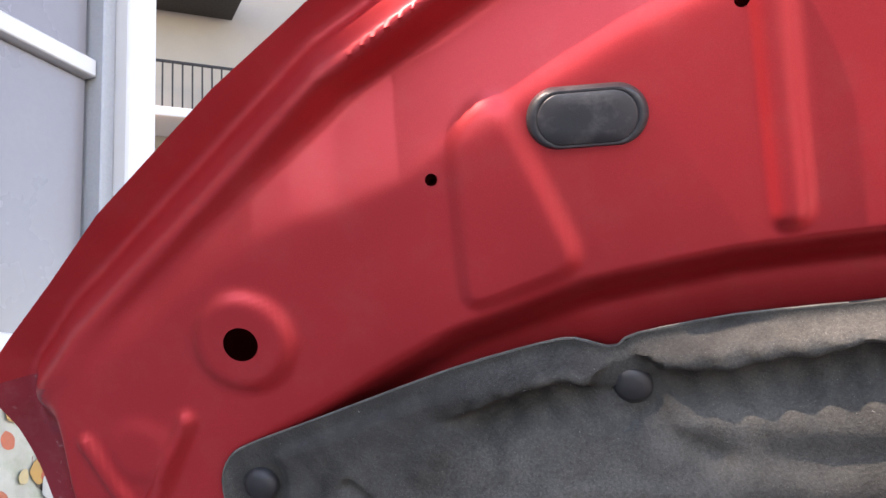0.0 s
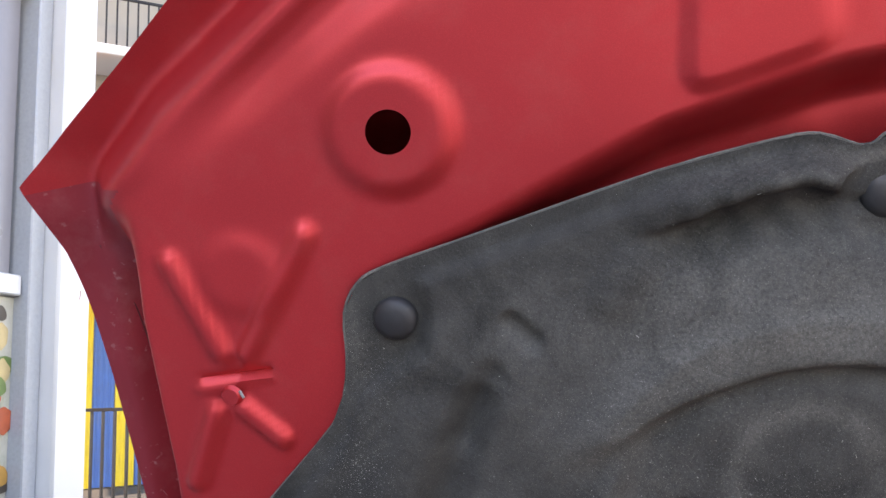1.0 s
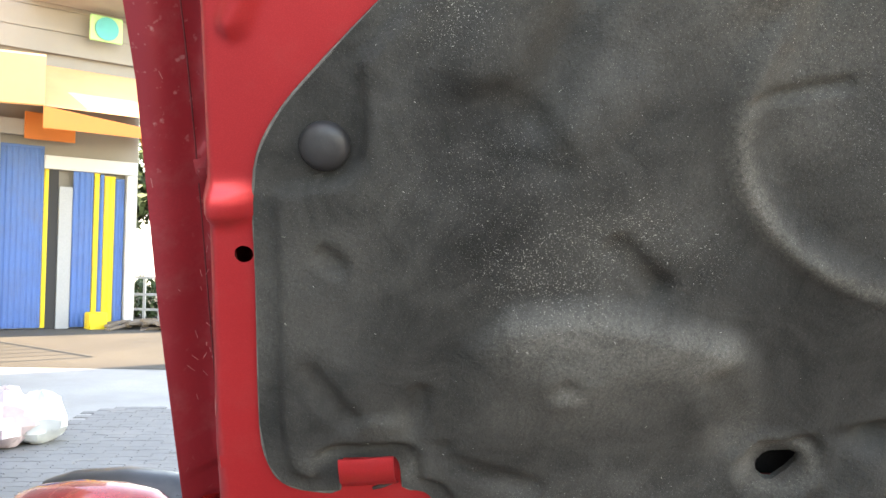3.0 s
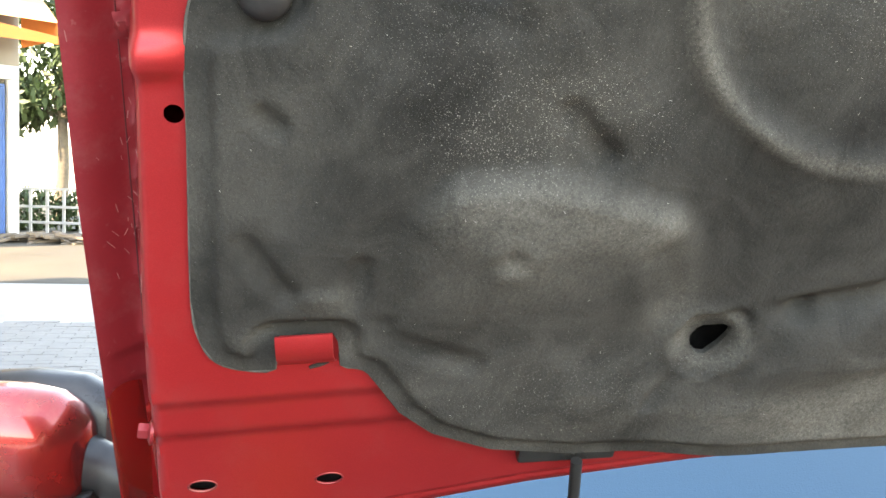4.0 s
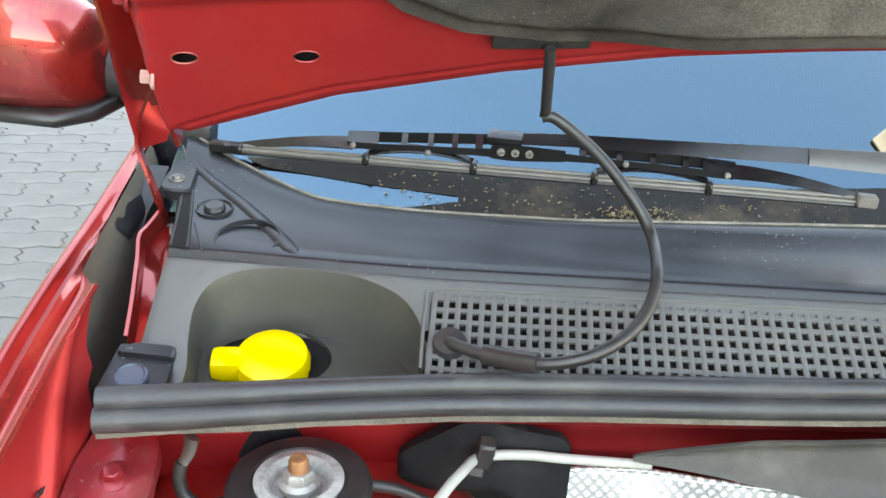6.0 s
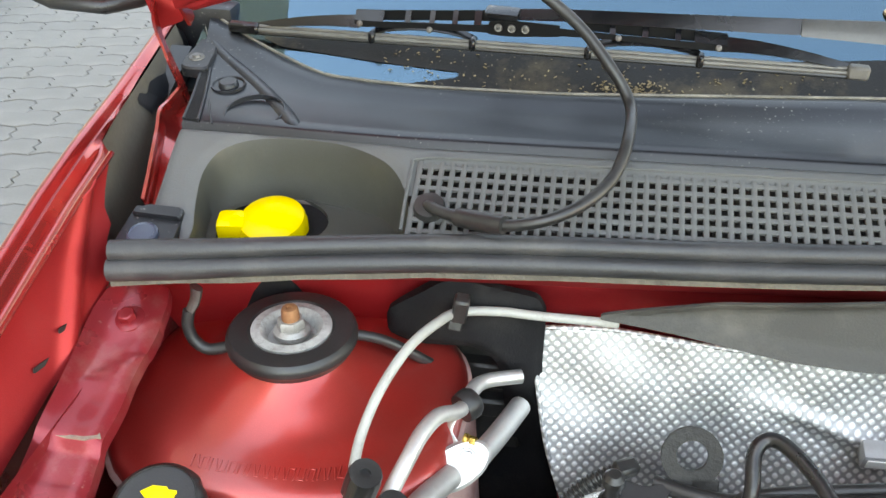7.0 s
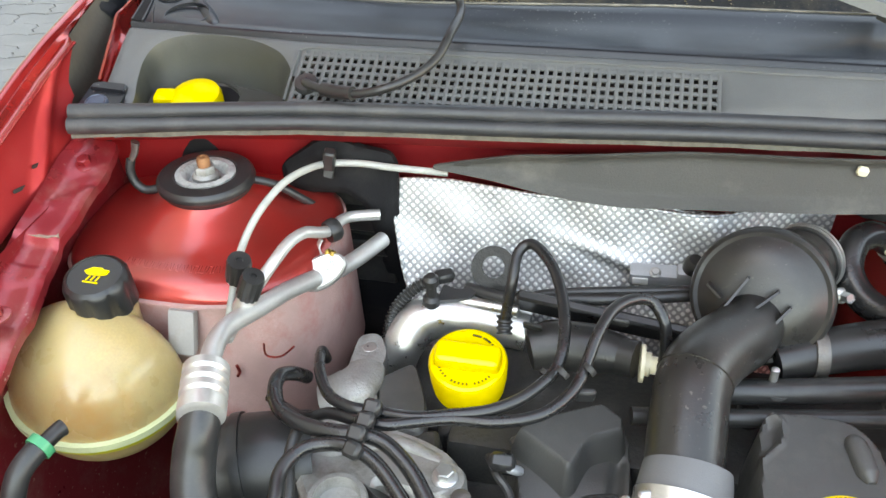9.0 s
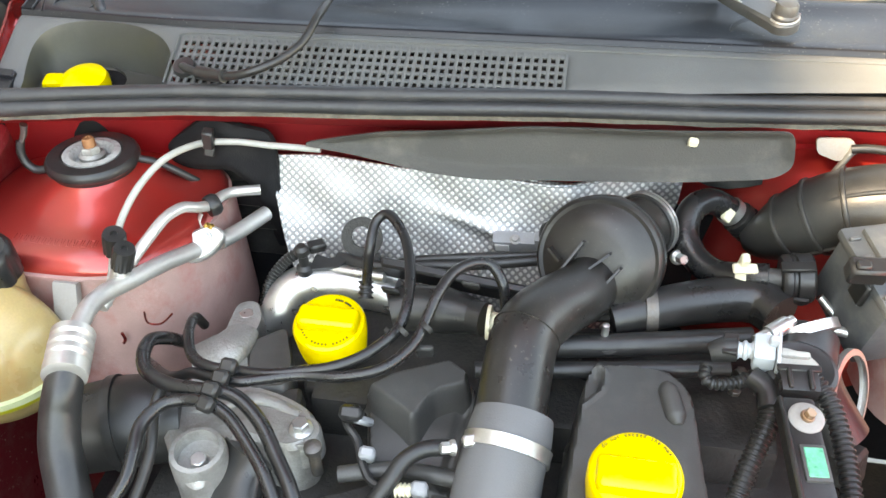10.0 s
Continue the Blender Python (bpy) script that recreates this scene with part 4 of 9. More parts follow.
# loose pale fibres and crumbs caught on the felt
rs, g, ring3 = np.random.default_rng(5), Geo(), [0.0, 2.094, 4.189]
cu_, cv_ = rs.uniform(-0.61, 0.05, 60000), rs.uniform(0.07, 0.675, 60000)
dd_, _, _ = edge_distance(cu_, cv_, [mirror(LINER), HOLE])
ok = (dd_ > 0.003) & (rs.uniform(0, 1, 60000) < 0.004 + 0.30 * liner_flecks(cu_, cv_) ** 1.5 + 0.01 * liner_dust(cu_, cv_))
cu_, cv_, dd_ = cu_[ok], cv_[ok], dd_[ok]
cw_ = liner_height(cu_, cv_, dd_)
for u, v, w in zip(cu_, cv_, cw_):
    l, r, a = rs.gamma(2.0, 0.00034), rs.uniform(0.00008, 0.00020), rs.uniform(0, 6.283)
    p, dr = np.array([u, v, w + 0.0002]), np.array([math.cos(a) * l, math.sin(a) * l, 0.0003])
    tips = [hood_point(*(p + k * dr + r * np.array([-math.sin(a) * math.cos(b), math.cos(a) * math.cos(b), math.sin(b)]))) for k in (-0.5, 0.5) for b in ring3]
    g.add(tips, [(0, 1, 4, 3), (1, 2, 5, 4), (2, 0, 3, 5), (2, 1, 0), (3, 4, 5)])
part("lint", g, mat("pale_lint", (0.27, 0.26, 0.235), 0.9, 0, 0.4, 120, 0.1, 400), hood_liner, "pale lint and grit", kind="stuff")
M_CLIP = mat("matt_black_clip", (0.017, 0.017, 0.018), 0.55, 0, 0.2, 30, 0.1, 600, dirt=((0.06, 0.055, 0.05), 0.3, 60))
for cu, cv in CLIPS:
    g = Geo().lathe([(0.0005, -0.004), (0.0145, -0.004), (0.0145, 0.001), (0.0125, 0.0042), (0.008, 0.0062), (0.0005, 0.007)], hood_point(cu, cv, 0.005 if cv < 0.62 else 0.003), HOOD_N, 28)
    part("push_clip", g, M_CLIP, hood_liner, "round black plastic clip")


# ---- fittings on the hood ----
def hood_frame(u, v, w=0.0, turn=0.0):
    """A pose on the hood's underside: x across, y towards the front, z off the panel."""
    m = Matrix((Vector((1, 0, 0)), Vector(HV), Vector(HW))).transposed().to_4x4()
    tilt = math.degrees(math.atan(0.168 * (-1 if u < 0 else 1)))
    return Matrix.Translation(hood_point(u, v, w)) @ m @ pose(0, 0, 0, 0, -tilt, turn)


plug = thing("hood_plug", "oval black rubber plug set in the hood's inner panel", "rubber plug", tuple(hood_point(-0.153, 0.842)))
o = []
for k in range(40):
    a = 2 * math.pi * k / 40
    o.append((0.020 * (1 if math.cos(a) >= 0 else -1) + 0.0215 * math.cos(a), 0.0215 * math.sin(a)))
mm = hood_frame(-0.153, 0.841, -0.004, -7)
rings = [[mm @ Vector((x * s, y * s, h)) for x, y in o] for s, h in ((1.0, 0), (1.0, 0.006), (0.97, 0.010), (0.90, 0.0125), (0.84, 0.0125), (0.82, 0.0118), (0.80, 0.0118))]
M_PLUG_RUBBER = mat("grey_rubber_plug", (0.026, 0.025, 0.027), 0.42, 0, 0.15, 30, 0.08, 500, dirt=((0.2, 0.18, 0.17), 0.3, 40))
part("rim", Geo().loft(rings[:6]), M_PLUG_RUBBER, plug, sharp=50)
part("face", Geo().loft([[mm @ Vector((x * s, y * s, h)) for x, y in o] for s, h in ((0.83, 0.0105), (0.815, 0.0128), (0.79, 0.0133), (0.40, 0.0137))]), M_PLUG_RUBBER, plug, sharp=50)

spot = thing("weld_mark", "chipped red weld mark between the pressed ribs", "weld mark", tuple(hood_point(-0.575, 0.556)))
part("chip", Geo().lathe([(0.0005, 0.001), (0.006, 0.001), (0.0065, 0.0), (0.008, -0.002)], hood_point(-0.572, 0.557, 0.004), HOOD_N, 18), M_PRIMER, spot)
part("bare_metal", Geo().box(hood_frame(-0.564, 0.558, 0.0045, 20), (0.002, 0.006, 0.0012), 0.0004), M_ALU, spot, "bare scratched metal")

# the tongue that holds the liner
tongue = thing("liner_tab", "red sheet metal tongue holding the liner", "metal tab", tuple(hood_point(-0.557, 0.19)))
prof = [(0.164, -0.010), (0.174, -0.002), (0.182, 0.009), (0.192, 0.016), (0.206, 0.0165), (0.2095, 0.0155)]
part("tongue", Geo().loft([[hood_point(u, v, w) for v, w in prof] + [hood_point(u, v, w - 0.0015) for v, w in reversed(prof)] for u in (-0.575, -0.5735, -0.5405, -0.539)]), M_PRIMER, tongue)

# hinge, bolted to the hood's rear corner
hinge = thing("hinge_assembly", "red painted hood hinge with two flanged bolts", "hinge", tuple(hood_point(-0.68, 0.05)))
g = Geo()
g.loft([[hood_point(-0.672 + dx, v, w) for v, w in ((0.13, -0.022), (0.13, -0.032), (0.02, -0.034), (-0.05, -0.036), (-0.05, -0.024), (0.02, -0.016))] for dx in (-0.0015, 0.0015)])
part("hinge_plate", g, M_PAINT, hinge)
for v in (0.113, 0.038):
    g = Geo().bolt(hood_point(-0.668, v, -0.014), (-1, -0.25, 0.1), 0.0060, 0.011, 1.6)
    part("bolt", g, M_DUSTY_RED if v > 0.1 else M_OVERSPRAY, hinge, "flanged hexagon bolt, paint chipped off" if v < 0.1 else "")
def ribbon(pts, width, thick=0.003):
    """A flat steel strip standing on edge along pts, thin across the car."""
    pts = [Vector(p) for p in pts]
    line, _ = spline(pts, [0] * len(pts), 5)
    rings = []
    for i, p in enumerate(line):
        d = (line[min(i + 1, len(line) - 1)] - line[max(i - 1, 0)]).normalized()
        n, s = Vector((0, -d.z, d.y)).normalized() * width / 2, Vector((thick / 2, 0, 0))
        rings.append([p + n + s, p + n - s, p - n - s, p - n + s])
    return Geo().loft(rings)


part("hinge_arm", ribbon([hood_point(-0.668, 0.04, -0.014), (-0.655, 0.952, 1.013), (-0.645, 0.949, 0.971), (-0.640, 0.958, 0.935), (-0.637, 0.964, 0.900)], 0.009), M_PAINT, hinge)
part("pivot_rivet", Geo().lathe([(0.0005, 0), (0.007, 0), (0.007, 0.002), (0.005, 0.004), (0.0005, 0.0045)], (-0.636, 0.960, 0.917), (1, -0.3, 0.3), 18), M_ALU, hinge)
low = [(-0.640, 0.950, 0.940), (-0.645, 0.930, 0.933), (-0.647, 0.915, 0.930), (-0.640, 0.890, 0.922), (-0.632, 0.860, 0.914), (-0.626, 0.835, 0.905), (-0.621, 0.808, 0.893)]
right = [(-0.629, 0.975, 0.925), (-0.626, 0.955, 0.923), (-0.622, 0.935, 0.922), (-0.613, 0.900, 0.919), (-0.604, 0.868, 0.914), (-0.598, 0.835, 0.902), (-0.592, 0.800, 0.886)]
part("hinge_bracket", ribbon(low, 0.006, 0.0032), M_PAINT, hinge)
part("trough", Geo().loft([[(x - 0.001, y, z - 0.07) for x, y, z in low], [(x, y, z - 0.001) for x, y, z in low], [(x + 0.004, y, z - 0.014) for x, y, z in low], [(0.5 * (a[0] + b[0]) + 0.002, b[1], 0.5 * (a[2] + b[2]) - 0.016) for a, b in zip(low, right)], [(x - 0.004, y, z - 0.008) for x, y, z in right], right], closed=False), M_PAINT, hinge, "red steel trough beside the cowl")

# washer hose from the cowl to the hood
hose = thing("washer_hose", "thin black rubber washer hose from cowl to hood", "rubber hose", (-0.35, 0.85, 0.92))
k0, k1 = hood_point(-0.362, 0.070, 0.002), Vector((-0.298, 0.933, 1.062))
part("bracket", Geo().box(hood_frame(-0.369, 0.070, -0.004, -3), (0.078, 0.018, 0.010), 0.003, 2), M_PLASTIC, hose, "flat black plastic holder")
part("stem", Geo().tube([hood_point(-0.362, 0.068, 0.008), hood_point(-0.361, 0.04, 0.012).lerp(k1, 0.35), k1.lerp(hood_point(-0.361, 0.04, 0.012), 0.12), k1], [0.0046, 0.0046, 0.0046, 0.0055], 10, 5), M_RUBBER, hose)
pts = [k1 + Vector((-0.002, 0.0, -0.002)), k1 + Vector((0.01, -0.002, -0.003)), (-0.254, 0.925, 1.035), (-0.226, 0.910, 1.008), (-0.204, 0.895, 0.978), (-0.206, 0.839, 0.968), (-0.215, 0.810, 0.952), (-0.233, 0.785, 0.942), (-0.259, 0.767, 0.934), (-0.287, 0.765, 0.926), (-0.310, 0.771, 0.922), (-0.338, 0.784, 0.918), (-0.354, 0.793, 0.917), (-0.364, 0.804, 0.914), (-0.366, 0.820, 0.900)]
part("hose_tube", Geo().tube(pts, 0.0050, 10, 5), M_RUBBER, hose)
part("sleeve", Geo().tube([(-0.297, 0.765, 0.925), (-0.316, 0.774, 0.921), (-0.336, 0.784, 0.918)], [0.0075, 0.008, 0.0078], 14, 4), M_RUBBER, hose)


def on_inner(u, v, lift):
    return hood_point(u, v, float(inner_height(np.array([u]), np.array([v]), np.array([0.05]))[0]) + lift)


# hem seam and rubbed-through paint along the side fold
seam = [(-0.668, 0.66), (-0.660, 0.60), (-0.661, 0.50), (-0.667, 0.40), (-0.676, 0.28), (-0.684, 0.16), (-0.690, 0.06)]
part("hem_seam", Geo().tube([on_inner(u, v, 0.0) for u, v in seam], 0.0006, 6, 24), mat("dark_seam_sealer", (0.10, 0.012, 0.014), 0.6, 0, 0.3, 60, 0.2), hood, "dark hem seam")
rs, g = random.Random(9), Geo()
for k in range(60):
    v = rs.choice((0.245, 0.262, 0.30, 0.22)) + rs.gauss(0, 0.010)
    u = -0.672 + rs.gauss(0, 0.008)
    if k > 50:
        u, v = -0.67 + rs.gauss(0, 0.012), rs.uniform(0.1, 0.66)
    p, q = on_inner(u, v, 0.0003), on_inner(u + rs.gauss(0, 0.002), v + rs.uniform(0.002, 0.007), 0.0003)
    g.tube([p, q], 0.00028, 4, 1, smooth=False)
part("scuffs", g, mat("pale_rubbed_paint", (0.42, 0.16, 0.15), 0.6, 0, 0.2, 60, 0), hood, "pale scuffs in the paint", kind="stuff")


part("smudge", Geo().tube([on_inner(-0.557, 0.1715, 0.0002), on_inner(-0.551, 0.1735, 0.0004), on_inner(-0.544, 0.1755, 0.0002)], [0.0012, 0.0018, 0.0012], 8, 3), M_DARK, hood, "dark smear below the liner tab")


# ---- car body round the engine bay ----
def strip(sections):
    """A sheet through cross sections [(y, [(x, z), ...]), ...]."""
    g = Geo()
    n = len(sections[0][1])
    for y, s in sections:
        g.v += [(x, y, z) for x, z in s]
    for j in range(len(sections) - 1):
        for i in range(n - 1):
            a = j * n + i
            g.f.append((a, a + 1, a + n + 1, a + n))
    return g


# left wing (seen from the front): outer skin, rim and inner wall
fender = thing("fender", "red metallic front fender with dusty inner edge", "fender", (-0.75, 0.5, 0.0))
def lip_z(y):
    return np.interp(y, [0.1, 0.45, 0.594, 0.74, 0.80, 0.9, 1.05], [0.77, 0.852, 0.890, 0.931, 0.944, 0.957, 0.982])


sec = []
for y in np.arange(0.12, 1.06, 0.02):
    z, o = float(lip_z(y)), float(np.interp(y, [0.1, 0.8, 1.05], [0.012, 0.0, -0.012]))
    sec.append((y, [(x + o, z + dz) for x, dz in ((-0.6385, -0.002), (-0.644, -0.005), (-0.650, -0.0055), (-0.654, -0.001), (-0.657, 0.002), (-0.660, 0.0), (-0.664, -0.003), (-0.668, 0.0), (-0.672, 0.0025), (-0.676, 0.002), (-0.680, -0.003), (-0.683, -0.014), (-0.687, -0.05), (-0.694, -0.13), (-0.705, -0.3))] + [(-0.705, 0.35)]))
    # past the inner wall only the narrow outer rim goes on
    keep = float(np.interp(y, [0.80, 0.812, 0.93, 1.02, 1.06], [-0.60, -0.655, -0.670, -0.677, -0.680]))
    sec[-1] = (y, [(min(x, keep), zz if x <= keep else z - 0.003) for x, zz in sec[-1][1]])
part("outer_skin", strip(sec), M_PAINT, fender, sharp=60)
# inner wall with its slots, ending in a slanted cut before the hinge
WALL = [(0.12, 0.775)] + [(y, float(lip_z(y))) for y in (0.3, 0.45, 0.594, 0.74, 0.80)] + [(0.778, 0.920), (0.768, 0.908), (0.766, 0.893), (0.752, 0.885), (0.742, 0.860), (0.70, 0.845), (0.60, 0.822), (0.45, 0.790), (0.12, 0.715)]

def wall_x(y, z):
    return -0.637 + 0.016 * smooth01(lip_z(y) - z, 0.008, 0.09) + 0.005 * np.exp(-((y - 0.70 - (z - 0.88)) / 0.012) ** 2)


part("inner_wall", sheet([WALL], np.arange(0.11, 0.81, 0.0035), np.arange(0.70, 0.95, 0.003), lambda y, z, d: (wall_x(y, z), y, z), lambda y, z, d: (wall_x(y, z) - 0.0015, y, z)), M_PRIMER, fender, sharp=50)
# thin dark plates lie on the wall in place of shaded slots
for y, z, n in ((0.667, 0.8585, 0.018), (0.636, 0.848, 0.030)):
    part("slot", Geo().prism(rounded([(-n / 2, -0.0022), (n / 2, -0.0022), (n / 2, 0.0022), (-n / 2, 0.0022)], 0.002), 0.0006, Matrix.Translation((float(wall_x(y, z)) - 0.0002, y, z)) @ pose(0, 0, 0, 0, 90, 0) @ pose(0, 0, 0, 0, 0, 90 - 14)), M_DARK, fender, "dark plate standing for the shade in a slot")
part("rim_lip", Geo().tube([(-0.6365, y, float(lip_z(y)) - 0.001) for y in np.arange(0.14, 0.80, 0.03)], 0.0024, 8, 2), M_PAINT, fender)
sec = []
FY = [0.12, 0.441, 0.497, 0.527, 0.554, 0.579, 0.605, 0.65, 0.694, 0.723, 0.731, 0.742]
FX = [-0.50, -0.54, -0.545, -0.552, -0.557, -0.561, -0.562, -0.566, -0.565, -0.568, -0.570, -0.574]
for y in np.concatenate([np.arange(0.12, 0.48, 0.02), np.arange(0.48, 0.7425, 0.003)]):
    y = float(y)
    z = 0.843 + 0.22 * (y - 0.703)
    step = 0.007 * float(smooth01(y, 0.580, 0.588)) * (1 - 0.9 * float(smooth01(y, 0.588, 0.63)))
    step += 0.007 * float(smooth01(y, 0.455, 0.463)) * (1 - 0.9 * float(smooth01(y, 0.463, 0.50)))
    xe = float(np.interp(y, FY, FX))
    xr = float(np.interp(y, [0.12, 0.49, 0.53, 0.6, 0.70, 0.745], [-0.56, -0.596, -0.605, -0.613, -0.622, -0.617]))
    row = []
    for k, s in enumerate((0.0, 0.12, 0.3, 0.5, 0.7, 0.88, 0.97, 1.0)):
        fold = -0.0022 * float(smooth01(y - 0.045 * s, 0.628, 0.632)) * float(smooth01(y - 0.03 * s, 0.676, 0.671)) + 0.0018 * float(smooth01(y - 0.02 * s, 0.518, 0.522)) * float(smooth01(y, 0.556, 0.552))
        dz = (0.010, 0.004, 0.001, 0.0, 0.0, -0.0005, -0.003, -0.012)[k]
        row.append((xr + (xe - xr) * s, z + dz + (step + fold) * (1 if k else 0.3)))
    sec.append((y, row))
part("inner_flange", strip(sec), M_DUSTY_RED, fender, "dull red inner flange with dusty folds", sharp=50)
stain = [(-0.612, 0.606), (-0.604, 0.614), (-0.597, 0.604), (-0.586, 0.607), (-0.579, 0.598), (-0.570, 0.599), (-0.564, 0.590), (-0.575, 0.5865), (-0.59, 0.5865), (-0.608, 0.5875)]
part("dirt_patch", Geo().prism(stain, 0.0016, pose(0, 0, 0.8415 - 0.583 * 0.12 + 0.0525, 0, 0, 0) @ pose(0, 0, 0)), M_BEIGE_DIRT, fender, "beige road dirt in the fold")
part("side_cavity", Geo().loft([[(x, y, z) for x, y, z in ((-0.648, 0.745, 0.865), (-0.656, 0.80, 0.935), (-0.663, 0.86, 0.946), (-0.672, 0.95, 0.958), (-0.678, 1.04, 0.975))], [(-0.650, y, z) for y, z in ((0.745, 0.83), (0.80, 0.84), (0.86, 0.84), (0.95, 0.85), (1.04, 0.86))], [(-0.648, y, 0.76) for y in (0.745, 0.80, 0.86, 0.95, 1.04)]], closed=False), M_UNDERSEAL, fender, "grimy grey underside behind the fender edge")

# sheet coloured black where the gap beside the hinge is in shade
part("gap_shade", Geo().loft([[(-0.690, y, z) for y, z in ((0.90, 0.85), (0.96, 0.88), (1.10, 0.935))], [(-0.622, y, z) for y, z in ((0.90, 0.84), (0.96, 0.87), (1.10, 0.93))]], closed=False), M_BLACKSHEET, fender, "black sheet standing for the shaded gap beside the hinge")
hinge_seal = thing("fender_end_seal", "black plastic end seal between fender and hinge", "seal", (-0.67, 1.0, 0.92))
top = [(-0.685, 1.055, 0.966), (-0.681, 1.013, 0.962), (-0.676, 0.966, 0.957), (-0.672, 0.940, 0.951), (-0.665, 0.909, 0.944)]
low = [(-0.683, 1.086, 0.945), (-0.675, 1.036, 0.942), (-0.667, 0.994, 0.938), (-0.661, 0.963, 0.932), (-0.661, 0.925, 0.926)]
part("tail", Geo().loft([[(-0.680, 1.013, 0.962), (-0.676, 0.985, 0.948), (-0.674, 0.959, 0.928), (-0.667, 0.940, 0.908)], [(-0.655, 1.022, 0.958), (-0.656, 0.992, 0.944), (-0.660, 0.966, 0.928), (-0.660, 0.943, 0.908)], [(-0.655, 1.024, 0.935), (-0.656, 0.994, 0.92), (-0.660, 0.970, 0.905), (-0.660, 0.948, 0.895)]], closed=False), M_PLASTIC, hinge_seal)
part("lip", Geo().loft([[Vector(p) + Vector((0, 0, dz)) for p in row] for row, dz in ((top, 0.0), (low, 0.0), (low, -0.004), (top, -0.004))], closed=False), M_COWL_DARK, hinge_seal, sharp=40)

# firewall and inner wings
firewall = thing("bay_wall", "red painted steel walls of the engine bay", "car body", (0, 0.85, 0.3), kind="structure")
g = Geo()
FWX = (-0.60, -0.55, -0.465, -0.375, -0.273, -0.15, -0.027, 0.15, 0.3, 0.5, 0.7)
FWY = (0.724, 0.735, 0.753, 0.768, 0.777, 0.788, 0.799, 0.812, 0.822, 0.834, 0.848)
g.loft([[(x, y - 0.004, 0.882), (x, y + 0.004, 0.872), (x, y + 0.016, 0.852), (x, y + 0.046, 0.838), (x, y + 0.054, 0.79), (x, 0.88, 0.60), (x, 0.90, 0.30)] for x, y in zip(FWX, FWY)], closed=False)
part("firewall", g, M_PRIMER, firewall)
g = Geo().loft([[(x, y, z) for y in np.arange(0.1, 0.86, 0.05)] for x, z in ((-0.60, 0.83), (-0.605, 0.75), (-0.60, 0.5), (-0.55, 0.2))], closed=False)
part("inner_wing", g, M_DUSTY_RED, firewall)
g = Geo().loft([[(x, y, z) for y in np.arange(-0.1, 0.95, 0.05)] for x, z in ((0.74, 0.90), (0.72, 0.85), (0.712, 0.72))], closed=False)
part("inner_wing", g, M_PRIMER, firewall)
# lower wing takes a dark colour so that gaps show no red
g = Geo().loft([[(x + 0.004 * math.sin(30 * y + 20 * z), y, z) for y in np.arange(-0.1, 0.95, 0.05)] for x, z in ((0.712, 0.72), (0.70, 0.5), (0.65, 0.2))], closed=False)
part("wing_lower", g, M_DARK, firewall, "lower side of the bay, coloured dark")
# made-up black sheet darkens the depth behind the pipes
g = Geo().loft([[(x, y + 0.005 * math.sin(23 * x + 31 * z), z) for x in np.arange(0.20, 0.72, 0.02)] for y, z in ((0.862, 0.742), (0.852, 0.736), (0.848, 0.70), (0.852, 0.62), (0.86, 0.50), (0.885, 0.30))], closed=False)
part("dark_backing", g, M_BLACKSHEET, firewall, "black sheet added to darken the lower firewall")
g = Geo().loft([[(-0.600, y, 0.772), (-0.590, y, 0.769 + 0.003 * math.sin(40 * y)), (-0.56, y, 0.766), (-0.52, y, 0.762), (-0.47, y, 0.758)] for y in (0.68, 0.70, 0.72, 0.75, 0.775)], closed=False)
part("wing_ledge", g, M_BEIGE_DIRT, firewall, "ledge under beige road dirt")
g = Geo().box((0.06, 0.4, 0.26), (1.3, 1.0, 0.04), 0.01)
part("undertray", g, M_DARK, firewall, "dark grimy floor of the engine bay")
g = Geo().box((0.06, -0.06, 0.5), (1.3, 0.05, 0.5), 0.01)
part("radiator_panel", g, M_DARK, firewall)


M_DOME = mat("deep_red_metallic_paint", (0.44, 0.036, 0.029), 0.33, 0.55, 0.08, 9, 0.01, 900, coat=0.8, flake=0.3, dirt=((0.36, 0.10, 0.085), 0.3, 12), rvar=0.05, crough=0.14)


